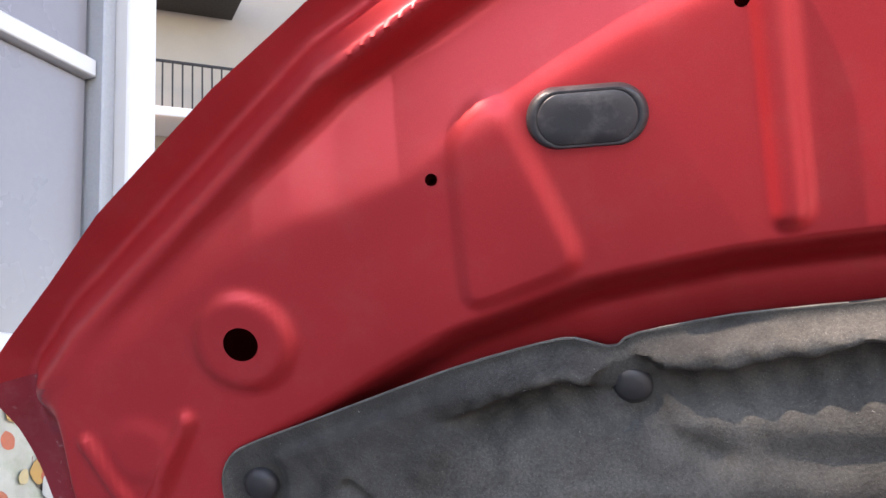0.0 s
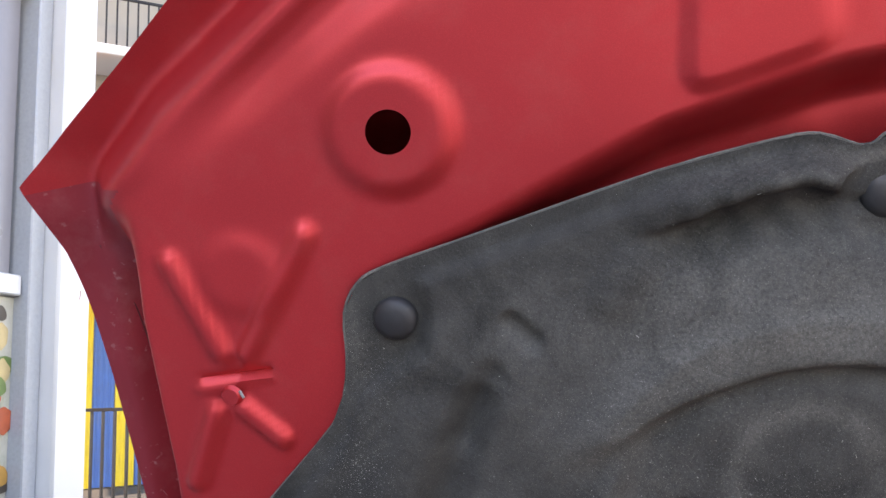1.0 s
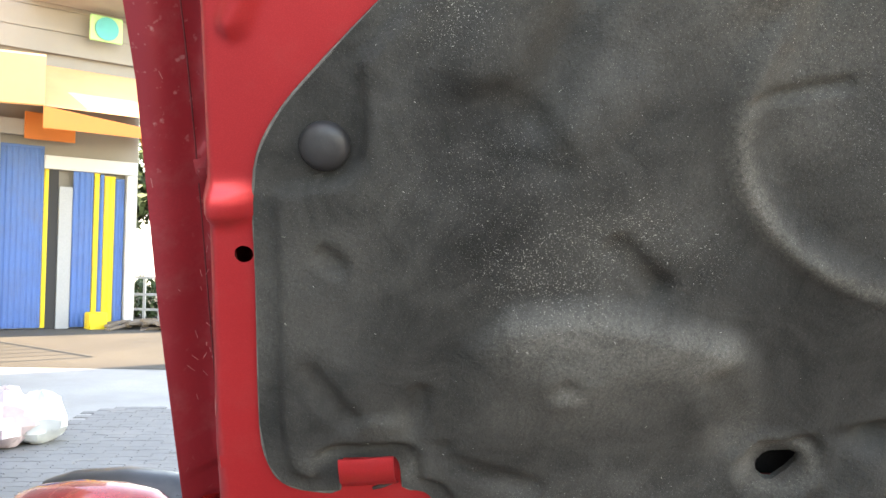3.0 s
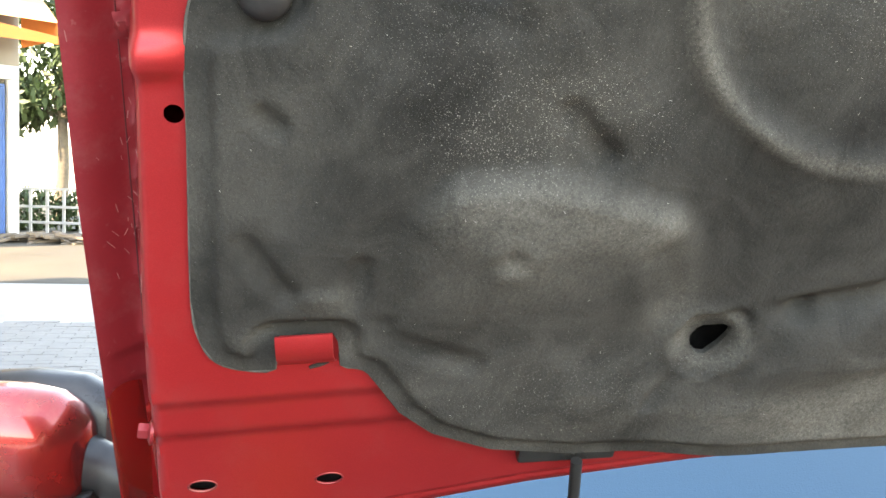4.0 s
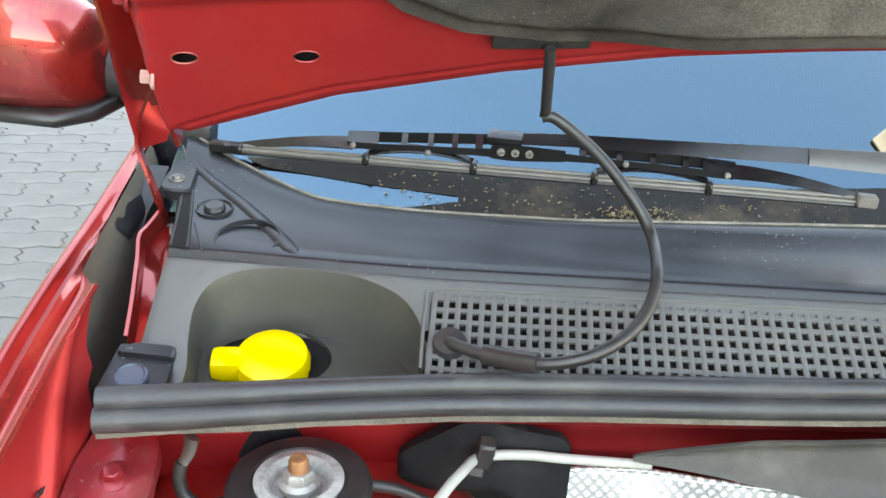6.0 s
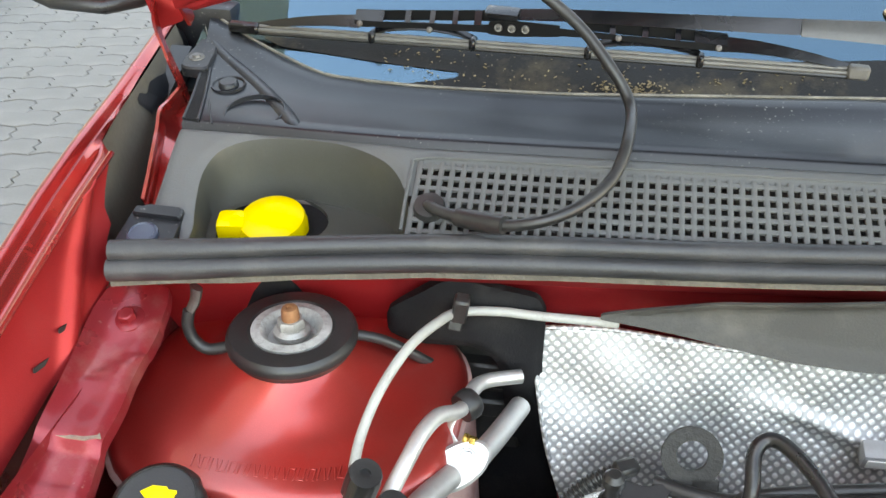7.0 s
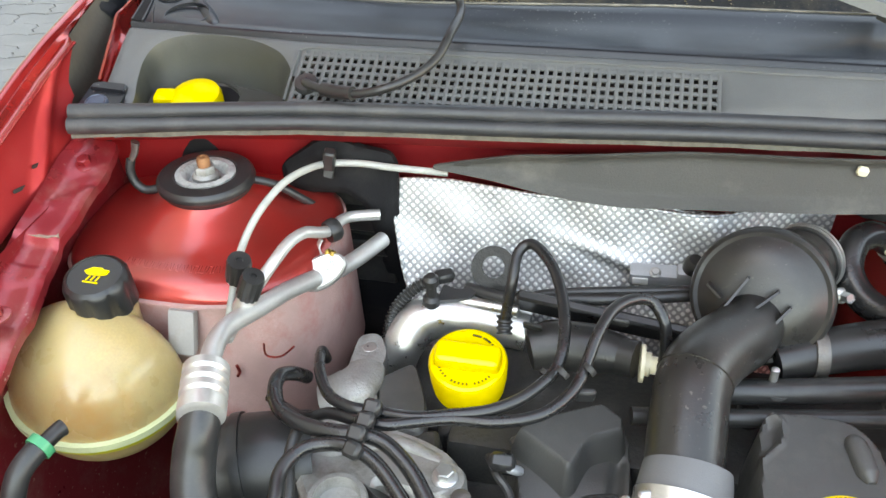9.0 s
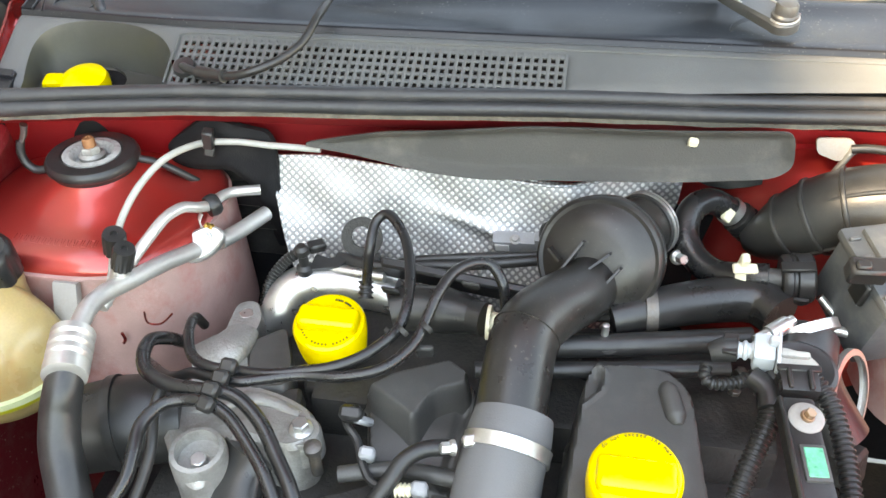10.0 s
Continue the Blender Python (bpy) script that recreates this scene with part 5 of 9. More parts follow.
def tower(cx, cy, name):
    """A strut tower: rounded dome on a broad body."""
    t = thing(name, "red painted suspension strut tower with embossed dome", "strut tower", (cx, cy, 0.3))

    def ring(h, rx, ryf, ryb, p=2.0, dx=0.0):
        out = []
        for k in range(56):
            a = 2 * math.pi * k / 56
            c, s = math.cos(a), math.sin(a)
            q = (abs(c) ** p + abs(s) ** p) ** (-1 / p)
            # soft pressed facets round the neck
            q *= 1 + 0.030 * math.sin(5 * a + 0.5) * math.exp(-((h - 0.7935) / 0.006) ** 2)
            out.append((cx + dx + rx * c * q, cy + (ryb if s > 0 else ryf) * s * q, h))
        return out
    rings = [ring(0.58, 0.150, 0.155, 0.12, 3.0, 0.012), ring(0.73, 0.148, 0.148, 0.12, 2.8, 0.006), ring(0.7515, 0.147, 0.147, 0.12, 2.8), ring(0.7535, 0.151, 0.152, 0.12, 2.8), ring(0.7565, 0.151, 0.152, 0.12, 2.8), ring(0.7580, 0.1475, 0.148, 0.12, 2.8)]
    for h, rx, ryf, ryb, p in ((0.7605, 0.1465, 0.1475, 0.119, 2.8), (0.7640, 0.1445, 0.1462, 0.117, 2.8), (0.7685, 0.1405, 0.1440, 0.114, 2.7), (0.7725, 0.1350, 0.1408, 0.111, 2.6), (0.7757, 0.1280, 0.1360, 0.107, 2.5), (0.7778, 0.1205, 0.1300, 0.103, 2.45), (0.7792, 0.1130, 0.1225, 0.099, 2.4),
                                (0.7802, 0.1065, 0.1145, 0.095, 2.35), (0.7812, 0.1005, 0.1065, 0.091, 2.3), (0.7822, 0.0960, 0.1000, 0.088, 2.2), (0.7838, 0.0900, 0.0925, 0.084, 2.1), (0.7872, 0.0825, 0.0835, 0.078, 2.0), (0.7925, 0.0725, 0.0730, 0.070, 2.0), (0.7980, 0.0630, 0.0630, 0.062, 2.0), (0.8030, 0.0555, 0.0555, 0.0545, 2.0), (0.8070, 0.0508, 0.0508, 0.0505, 2.0), (0.8105, 0.0482, 0.0482, 0.0482, 2.0)):
        rings.append(ring(h, rx, ryf, ryb, p))
    part("dome", Geo().loft(rings[5:]), M_DOME, t)
    part("tower_body", Geo().loft(rings[:6]), M_OVERSPRAY, t, "dull pinkish overspray below the dome's lip")
    return t


t_ = tower(-0.468, 0.735, "strut_tower")
part("paint_mark", Geo().tube([(-0.356, 0.585, 0.719), (-0.355, 0.585, 0.703), (-0.339, 0.585, 0.704), (-0.323, 0.586, 0.720)], 0.0012, 6, 5), M_PAINT, t_, "red paint run")
part("paint_mark", Geo().tube([(-0.391, 0.584, 0.683), (-0.389, 0.584, 0.674), (-0.392, 0.584, 0.667)], 0.002, 6, 4), M_PAINT, t_, "red paint run")
rnd = random.Random(4)
for k in range(17):
    x = -0.513 + 0.0076 * k
    y = 0.735 - 0.1165 * (1 - (abs(x + 0.468) / 0.130) ** 2.6) ** (1 / 2.6)
    m = pose(x, y, 0.7797, 6, 0, 2)
    kind_ = rnd.randrange(3)
    part("stamped_mark", Geo().box(m @ pose(-0.002, 0, 0), (0.0014, 0.0115, 0.0009), 0.0003), M_DOME, t_)
    if kind_:
        part("stamped_mark", Geo().box(m @ pose(0.0005, 0.005 * (1 if kind_ == 1 else -1), 0), (0.005, 0.0014, 0.0009), 0.0003), M_DOME, t_)
    part("stamped_mark", Geo().box(m @ pose(0.0028, 0, 0, 0, 0, 0 if kind_ else 14), (0.0014, 0.0115, 0.0009), 0.0003), M_DOME, t_)
c = (-0.468, 0.735, 0.807)
mount = thing("strut_mount", "black rubber strut mount with worn grey washer", "strut mount", c)
part("rubber_ring", Geo().lathe([(0.030, 0.008), (0.034, -0.006), (0.0465, -0.006), (0.0490, -0.001), (0.0520, 0.006), (0.0535, 0.0085), (0.0552, 0.0095), (0.0556, 0.0125), (0.0545, 0.0165), (0.0515, 0.0195), (0.037, 0.0205), (0.0345, 0.0185), (0.030, 0.008)], c, (0, 0, 1), 48), M_RUBBER, mount)
part("washer", Geo().lathe([(0.012, 0.006), (0.0335, 0.014), (0.0340, 0.0205), (0.0265, 0.0215), (0.0235, 0.0195), (0.0205, 0.0105), (0.012, 0.0095)], c, (0, 0, 1), 40), mat("worn_grey_washer", (0.42, 0.42, 0.4), 0.6, 0.3, 0.25, 60, 0.6, 250, dirt=((0.1, 0.08, 0.06), 0.6, 90)), mount)
g = Geo().lathe([(0.0005, 0.014), (0.0155, 0.014), (0.0155, 0.018), (0.012, 0.021), (0.0005, 0.021)], c, (0, 0, 1), 24)
g.lathe([(0.0005, 0.02), (0.0118, 0.02), (0.0118, 0.027), (0.0105, 0.029), (0.0005, 0.029)], c, (0, 0, 1), 6)
part("nut", g, M_ALU, mount)
part("stud", Geo().lathe([(0.0005, 0.02), (0.0075, 0.02), (0.0075, 0.037), (0.0062, 0.040), (0.003, 0.040), (0.003, 0.038), (0.0005, 0.038)], c, (0, 0, 1), 20), M_RUST, mount)

# ---- windscreen and cowl ----


def screen(x, s, lift=0.0):
    """A place on the windscreen: s metres up from its lower edge."""
    sag = 0.10 * (x - 0.06) ** 2
    return (x, 0.965 + sag + s * math.cos(radians(27)) - lift * math.sin(radians(27)), 0.948 - 0.2 * sag + s * math.sin(radians(27)) + lift * math.cos(radians(27)))


glass = bpy.data.materials.new("windscreen_glass")
glass.use_nodes = True
gb = glass.node_tree.nodes["Principled BSDF"]
# raised IOR and blue tint put more sky blue into the reflection
gb.inputs["Base Color"].default_value, gb.inputs["Roughness"].default_value, gb.inputs["Transmission Weight"].default_value, gb.inputs["IOR"].default_value = (0.3, 0.4, 0.4, 1), 0.01, 1.0, 2.2
gb.inputs["Specular Tint"].default_value = (0.36, 0.75, 1.0, 1)
windscreen = thing("windscreen", "tinted glass windscreen mirroring sky and hood, dusty lower edge", "windscreen", (0.06, 1.0, 0.95))
g = Geo().loft([[screen(x, s) for x in np.linspace(-0.66, 0.78, 25)] for s in np.linspace(-0.03, 0.85, 12)], closed=False)
part("pane", g, glass, windscreen)
g = Geo().loft([[screen(x, s, -0.004) for x in np.linspace(-0.66, 0.78, 25)] for s in (-0.03, 0.02, 0.055)], closed=False)
part("frit_band", g, mat("black_ceramic_band", (0.008, 0.008, 0.009), 0.35, 0, 0.2, 30, 0.02, 500), windscreen, "black printed band")

# matt black band with brown dust, laid just above the glass
DARK_BAND = [(-0.563, 0.038), (-0.463, 0.028), (-0.347, 0.021), (-0.426, 0.0), (-0.393, -0.006), (0.028, 0.010), (0.75, 0.02), (0.75, 0.12), (0.043, 0.075), (-0.132, 0.056), (-0.348, 0.055), (-0.467, 0.054), (-0.589, 0.050)]
part("dark_band", sheet([DARK_BAND], np.arange(-0.6, 0.76, 0.008), np.arange(-0.02, 0.13, 0.006), lambda x, s, d: screen(x, s, 0.0008)), mat("matt_black_dusty_band", (0.012, 0.011, 0.010), 0.55, 0, 0.5, 18, 0.2, 500, dirt=((0.16, 0.12, 0.07), 0.55, 9), specks=((0.3, 0.24, 0.16), 0.6, 240), spec=0.25), windscreen, "matt black band with brown dust over the lower glass")
g, rl = Geo(), random.Random(12)
for k in range(320):
    x, q = (rl.gauss(-0.20, 0.016), rl.gauss(0.016, 0.006)) if k < 170 else (rl.uniform(-0.45, 0.1), rl.uniform(0.0, 0.05))
    g.box(Matrix.Translation(screen(x, q, 0.0016)) @ pose(0, 0, 0, 27 + rl.uniform(-20, 20), rl.uniform(-20, 20), rl.uniform(0, 180)), (rl.uniform(0.0012, 0.004), rl.uniform(0.0006, 0.0016), 0.0008), 0)
part("litter", g, mat("dry_litter", (0.21, 0.155, 0.09), 0.9, 0, 0.4, 200, 0.4, 300), windscreen, "flecks of dry plant dirt", kind="stuff")

# made-up beige and dark pieces stand for what the glass shows here
card = thing("windscreen_patch", "beige sheet with a dark block, added over the windscreen", "card", screen(0.06, 0.14))
GLASS_PATCH = [(0.040, 0.138), (0.060, 0.158), (0.16, 0.152), (0.16, 0.105), (0.048, 0.110)]
part("sheet", Geo().loft([[screen(x, s, h) for x, s in GLASS_PATCH] for h in (0.001, 0.003)]), mat("flat_beige", (0.5, 0.38, 0.24), 0.85, 0, 0.1, 30, 0.1), card)
part("clip", Geo().loft([[screen(x, s, h) for x, s in ((0.058, 0.125), (0.064, 0.150), (0.155, 0.146), (0.155, 0.118))] for h in (0.003, 0.012)]), M_PLASTIC, card, "dark block on the beige sheet")

cabin = thing("cabin", "dim car interior behind the windscreen under a red roof", "car body", (0.06, 1.8, 0.3))
part("dashboard", Geo().loft([[(x, y, z) for x in np.linspace(-0.7, 0.82, 10)] for y, z in ((1.0, 0.9), (1.25, 0.93), (1.45, 0.97), (1.55, 0.93), (1.6, 0.7), (1.6, 0.3))], closed=False), mat("dark_dashboard", (0.02, 0.02, 0.022), 0.7, 0, 0.2, 12, 0.3, 400), cabin)
part("roof", Geo().loft([[(x, y, z + 0.03 * math.cos((x - 0.06) * 2)) for x in np.linspace(-0.6, 0.72, 10)] for y, z in ((1.72, 1.33), (1.9, 1.40), (2.4, 1.46), (3.2, 1.42), (3.5, 1.2), (3.6, 0.9), (3.6, 0.3))], closed=False), M_PAINT, cabin)
for s in (-1, 1):
    part("pillar_base", Geo().box((0.06 + s * 0.723, 1.085, 0.958), (0.075, 0.035, 0.055), 0.008, 2), M_COWL_DARK, cabin, "dark plastic pillar base")
    part("pillar", Geo().tube([(0.06 + s * 0.755, 1.14, 1.005), (0.06 + s * 0.715, 1.37, 1.14), (0.06 + s * 0.655, 1.75, 1.35)], 0.03, 10), M_PAINT, cabin)
    g = Geo().loft([[(0.06 + s * (0.79 - 0.05 * (z > 0.9) * 1.0), y, z) for y in np.linspace(1.0, 3.6, 6)] for z in (0.3, 0.6, 0.9, 0.98)], closed=False)
    part("door_panel", g, M_PAINT, cabin)
    g = Geo().loft([[(0.06 + s * (0.74 - 0.2 * (z - 0.98)), y, z) for y in np.linspace(1.0 + (z - 0.95) * 1.9, 3.5, 6)] for z in (0.98, 1.2, 1.38)], closed=False)
    part("side_glass", g, mat("dark_side_glass", (0.01, 0.012, 0.014), 0.1, 0, 0.1, 5, 0), cabin)


# ---- engine bay: walls and fittings at the back ----
foil_m = bpy.data.materials.new("woven_foil")
foil_m.use_nodes = True
nt = foil_m.node_tree
fb = nt.nodes["Principled BSDF"]
fb.inputs["Metallic"].default_value, fb.inputs["Roughness"].default_value = 1.0, 0.58
tc = nt.nodes.new("ShaderNodeTexCoord")
mp = nt.nodes.new("ShaderNodeMapping")
mp.inputs["Rotation"].default_value = (0, radians(45), 0)
nt.links.new(tc.outputs["Object"], mp.inputs["Vector"])
waves = []
for ax in ("X", "Z"):
    wv = nt.nodes.new("ShaderNodeTexWave")
    wv.bands_direction = ax
    wv.inputs["Scale"].default_value, wv.inputs["Distortion"].default_value, wv.inputs["Detail"].default_value = 44, 0.6, 1
    nt.links.new(mp.outputs[0], wv.inputs["Vector"])
    waves.append(wv)
mul = nt.nodes.new("ShaderNodeMath")
mul.operation = "MULTIPLY"
nt.links.new(waves[0].outputs["Fac"], mul.inputs[0])
nt.links.new(waves[1].outputs["Fac"], mul.inputs[1])
bp = nt.nodes.new("ShaderNodeBump")
bp.inputs["Strength"].default_value, bp.inputs["Distance"].default_value = 0.30, 0.0016
nt.links.new(mul.outputs[0], bp.inputs["Height"])
nt.links.new(bp.outputs[0], fb.inputs["Normal"])
fn = nt.nodes.new("ShaderNodeTexNoise")
fn.inputs["Scale"].default_value = 30
nt.links.new(tc.outputs["Object"], fn.inputs["Vector"])
fr = nt.nodes.new("ShaderNodeValToRGB")
fr.color_ramp.elements[0].color, fr.color_ramp.elements[1].color = (0.78, 0.78, 0.77, 1), (0.96, 0.96, 0.95, 1)
nt.links.new(fn.outputs[0], fr.inputs[0])
# shade between the dimples is put into the colour, along the weave
wr = nt.nodes.new("ShaderNodeMapRange")
wr.inputs[1].default_value, wr.inputs[2].default_value = 0.05, 0.45
nt.links.new(mul.outputs[0], wr.inputs[0])
wm = nt.nodes.new("ShaderNodeMix")
wm.data_type = "RGBA"
wm.inputs[6].default_value = (0.42, 0.42, 0.42, 1)
nt.links.new(wr.outputs[0], wm.inputs[0])
nt.links.new(fr.outputs[0], wm.inputs[7])
nt.links.new(wm.outputs[2], fb.inputs["Base Color"])

shield = thing("heat_shield", "crumpled silver woven-foil heat shield on the firewall", "heat shield", (-0.02, 0.82, 0.6))
FO = rounded([(-0.272, 0.801), (-0.20, 0.806), (-0.10, 0.800), (0.10, 0.80), (0.215, 0.812), (0.235, 0.80), (0.232, 0.76), (0.21, 0.70), (0.20, 0.56), (-0.20, 0.56), (-0.245, 0.68)], 0.01)


def foil_y(x, z):
    n = 0
    for k, (a, b, c) in enumerate(((21, 13, 0.3), (-9, 37, 1.1), (33, -21, 2.0), (52, 45, 0.2), (75, -60, 1.0), (20, 90, 0.6))):
        n = n + np.sin(a * x + b * z + c + 1.9 * np.sin(14 * z + 9 * x + k)) / (1 + 0.9 * k)
    ridge = 0.006 * np.exp(-((z - 0.735 + 0.03 * np.sin(9 * x)) / 0.006) ** 2) * smooth01(x, -0.1, 0.0)
    return 0.800 - 0.30 * (0.8 - z) + 0.045 * smooth01(x, 0.10, 0.24) + 0.0034 * n - ridge


part("foil_sheet", sheet([FO], np.arange(-0.28, 0.245, 0.005), np.arange(0.55, 0.82, 0.005), lambda x, z, d: (x, foil_y(x, z), z), lambda x, z, d: (x, foil_y(x, z) + 0.003, z)), foil_m, shield, sharp=80)

part("top_hem", Geo().tube([(x, float(foil_y(np.array(x), np.array(z))) - 0.0005, z) for x, z in ((-0.268, 0.801), (-0.20, 0.805), (-0.10, 0.799), (0.0, 0.799), (0.10, 0.799), (0.21, 0.810))], 0.0022, 8, 6), foil_m, shield, "folded upper edge")
part("side_hem", Geo().tube([(x, float(foil_y(np.array(x), np.array(z))) - 0.0005, z) for x, z in ((-0.271, 0.797), (-0.262, 0.75), (-0.247, 0.69), (-0.22, 0.62))], 0.0022, 8, 6), foil_m, shield, "folded side edge")
# dark disc laid on the uncut foil to paint a hole
part("hole_shade", Geo().prism(circle(0, 0, 0.011, 20, 0.006), 0.002, Matrix.Translation((0.193, 0.826, 0.805)) @ pose(0, 0, 0, 70, 0, 0)), M_DARK, shield, "dark disc standing for the shade of a hole")
insul = thing("firewall_insulation", "thick black insulation mat with a cut-out for pipes", "insulation mat", (-0.3, 0.8, 0.6))
IN = [(-0.400, 0.790, 0.811), (-0.389, 0.790, 0.821), (-0.350, 0.790, 0.851), (-0.331, 0.790, 0.854), (-0.300, 0.790, 0.845), (-0.267, 0.790, 0.840), (-0.259, 0.790, 0.826), (-0.259, 0.790, 0.768), (-0.230, 0.790, 0.522), (-0.346, 0.790, 0.496), (-0.357, 0.790, 0.576), (-0.350, 0.790, 0.619), (-0.317, 0.790, 0.626), (-0.298, 0.790, 0.637), (-0.291, 0.790, 0.670), (-0.294, 0.790, 0.749), (-0.300, 0.790, 0.772), (-0.320, 0.790, 0.786), (-0.375, 0.790, 0.777), (-0.399, 0.790, 0.788)]
IN = rounded([(p[0], p[2]) for p in IN], 0.006)
xs, zs = [p[0] for p in IN], [p[1] for p in IN]
part("mat", sheet([IN], np.arange(min(xs) - 0.01, max(xs) + 0.01, 0.005), np.arange(min(zs) - 0.01, max(zs) + 0.01, 0.005), lambda x, z, d: (x, 0.789 + 0.05 * smooth01(z, 0.78, 0.6) - 0.006 * smooth01(d, 0, 0.01) + 0.003 * np.sin(40 * x + 30 * z), z), lambda x, z, d: (x, 0.80 + 0.05 * smooth01(z, 0.78, 0.6) + 0 * d, z)), M_BLACKSHEET, insul, sharp=60)
# solid dark box takes the place of the hollow's shade
part("pipe_backing", Geo().box((-0.34, 0.845, 0.72), (0.13, 0.03, 0.20), 0.004), M_DARK, insul, "dark box standing for the shaded hollow behind the pipes")
part("valve_body", Geo().box((-0.315, 0.825, 0.725), (0.06, 0.02, 0.03), 0.003), M_PLASTIC, insul)
part("valve_body", Geo().box((-0.315, 0.825, 0.685), (0.07, 0.02, 0.022), 0.003), M_PLASTIC, insul)

flap = thing("rubber_flap", "long dusty grey rubber flap hanging below the seal", "rubber flap", (0.1, 0.79, 0.83))
top = [(-0.215, 0.838), (-0.12, 0.860), (0.05, 0.879), (0.20, 0.8895), (0.333, 0.898)]
bot = [(-0.215, 0.834), (-0.149, 0.829), (-0.06, 0.818), (0.0, 0.815), (0.093, 0.822), (0.22, 0.835), (0.318, 0.846)]
FL = rounded([(x, z) for x, z in top] + [(0.338, 0.86)] + list(reversed(bot)), 0.012)
part("flap_sheet", sheet([FL], np.arange(-0.22, 0.345, 0.006), np.arange(0.81, 0.90, 0.004), lambda x, z, d: (x, 0.788 - 0.25 * (np.interp(x, [-0.2, 0.33], [0.845, 0.893]) - z) - 0.010 * smooth01(0.012 - d, 0, 0.012) + 0.002 * np.sin(23 * x), z), lambda x, z, d: (x, 0.7915 - 0.25 * (np.interp(x, [-0.2, 0.33], [0.845, 0.893]) - z) - 0.010 * smooth01(0.012 - d, 0, 0.012) + 0.002 * np.sin(23 * x), z)), M_FLAP, flap, sharp=70)
part("yellow_clip", Geo().box(Matrix.Translation((0.229, 0.780, 0.878)) @ pose(0, 0, 0, 10, 8, 0), (0.011, 0.008, 0.010), 0.002), M_CREAM, flap, "small yellowed plastic clip")

cable = thing("grey_cable", "grey sheathed release cable bowed over the strut tower", "cable", (-0.38, 0.65, 0.75))
pts = [(-0.394, 0.580, 0.728), (-0.388, 0.595, 0.766), (-0.388, 0.615, 0.789), (-0.386, 0.640, 0.809), (-0.377, 0.670, 0.829), (-0.362, 0.705, 0.843), (-0.346, 0.740, 0.842), (-0.332, 0.770, 0.833), (-0.298, 0.778, 0.832), (-0.263, 0.781, 0.829), (-0.198, 0.784, 0.827)]
part("sheath", Geo().tube(pts, 0.0042, 10, 6), M_CABLE, cable)
holder = thing("cable_clip", "black plastic cable clip on the insulation mat", "cable clip", (-0.336, 0.78, 0.8))
part("clip_body", Geo().box(Matrix.Translation((-0.330, 0.765, 0.841)) @ pose(0, 0, 0, 10, 8, 6), (0.013, 0.014, 0.026), 0.002), M_PLASTIC, holder)
part("clip_foot", Geo().box(Matrix.Translation((-0.335, 0.772, 0.819)) @ pose(0, 0, 0, -20, 8, 0), (0.012, 0.004, 0.012), 0.001), M_PLASTIC, holder)

lead = thing("ground_lead", "black earth lead bolted to the bay wall", "cable", (-0.56, 0.75, 0.8))
part("lug", Geo().tube([(-0.548, 0.737, 0.857), (-0.550, 0.734, 0.845), (-0.555, 0.731, 0.836)], [0.009, 0.007, 0.005], 10, 4, flat=0.5), M_DARKSTEEL, lead, "dusty metal lug")
part("lead_wire", Geo().tube([(-0.555, 0.731, 0.837), (-0.557, 0.728, 0.824), (-0.553, 0.726, 0.810), (-0.541, 0.726, 0.801), (-0.522, 0.728, 0.805)], 0.0052, 10, 5), M_RUBBER, lead)
part("lead_tail", Geo().tube([(-0.425, 0.745, 0.818), (-0.396, 0.752, 0.810), (-0.368, 0.762, 0.788), (-0.343, 0.780, 0.757)], 0.0048, 10, 5), M_RUBBER, lead)

fbolt = thing("fender_bolt", "dusty red bolt on the fender flange", "bolt", (-0.582, 0.689, 0.85))
part("bolt_head", Geo().bolt((-0.594, 0.703, 0.8425), (0, -0.25, 1), 0.0075, 0.010, 1.8), M_DUSTY_RED, fbolt)
fbolt = thing("fender_bolt", "bare bolt head on the fender flange", "bolt", (-0.58, 0.49, 0.81))
part("bolt_head", Geo().bolt((-0.563, 0.478, 0.812), (0, -0.1, 1), 0.0065, 0.009, 1.9), M_DUSTY_RED, fbolt)

# ---- aluminium refrigerant lines ----
ac = thing("ac_line", "bare aluminium refrigerant line with black service caps and crimped hose", "refrigerant pipe", (-0.35, 0.5, 0.7))
big = [(-0.346, 0.445, 0.800), (-0.355, 0.476, 0.797), (-0.362, 0.509, 0.792), (-0.361, 0.540, 0.785), (-0.353, 0.571, 0.776), (-0.339, 0.621, 0.763), (-0.322, 0.663, 0.751)]
part("pipe", Geo().tube(big, 0.0098, 16, 6), M_PIPE, ac)
part("pipe", Geo().tube([(-0.304, 0.691, 0.745), (-0.290, 0.730, 0.738), (-0.275, 0.772, 0.734)], 0.0098, 14, 4), M_PIPE, ac)
part("liquid_pipe", Geo().tube([(-0.370, 0.536, 0.765), (-0.367, 0.566, 0.772), (-0.359, 0.603, 0.785), (-0.350, 0.632, 0.796), (-0.343, 0.655, 0.802), (-0.334, 0.678, 0.800), (-0.323, 0.695, 0.790), (-0.317, 0.717, 0.780), (-0.314, 0.738, 0.778), (-0.304, 0.754, 0.775), (-0.276, 0.768, 0.772)], 0.0065, 12, 6), M_PIPE, ac)
fn_ = Vector((0.05, -0.72, 0.69)).normalized()
part("flange_block", Geo().prism(circle(0, 0, 0.031, 30, 0.0175, radians(38)), 0.012, Matrix.Translation(Vector((-0.319, 0.673, 0.752)) - fn_ * 0.006) @ Vector((0, 0, 1)).rotation_difference(fn_).to_matrix().to_4x4(), 0.0025), M_PIPE, ac, sharp=30)
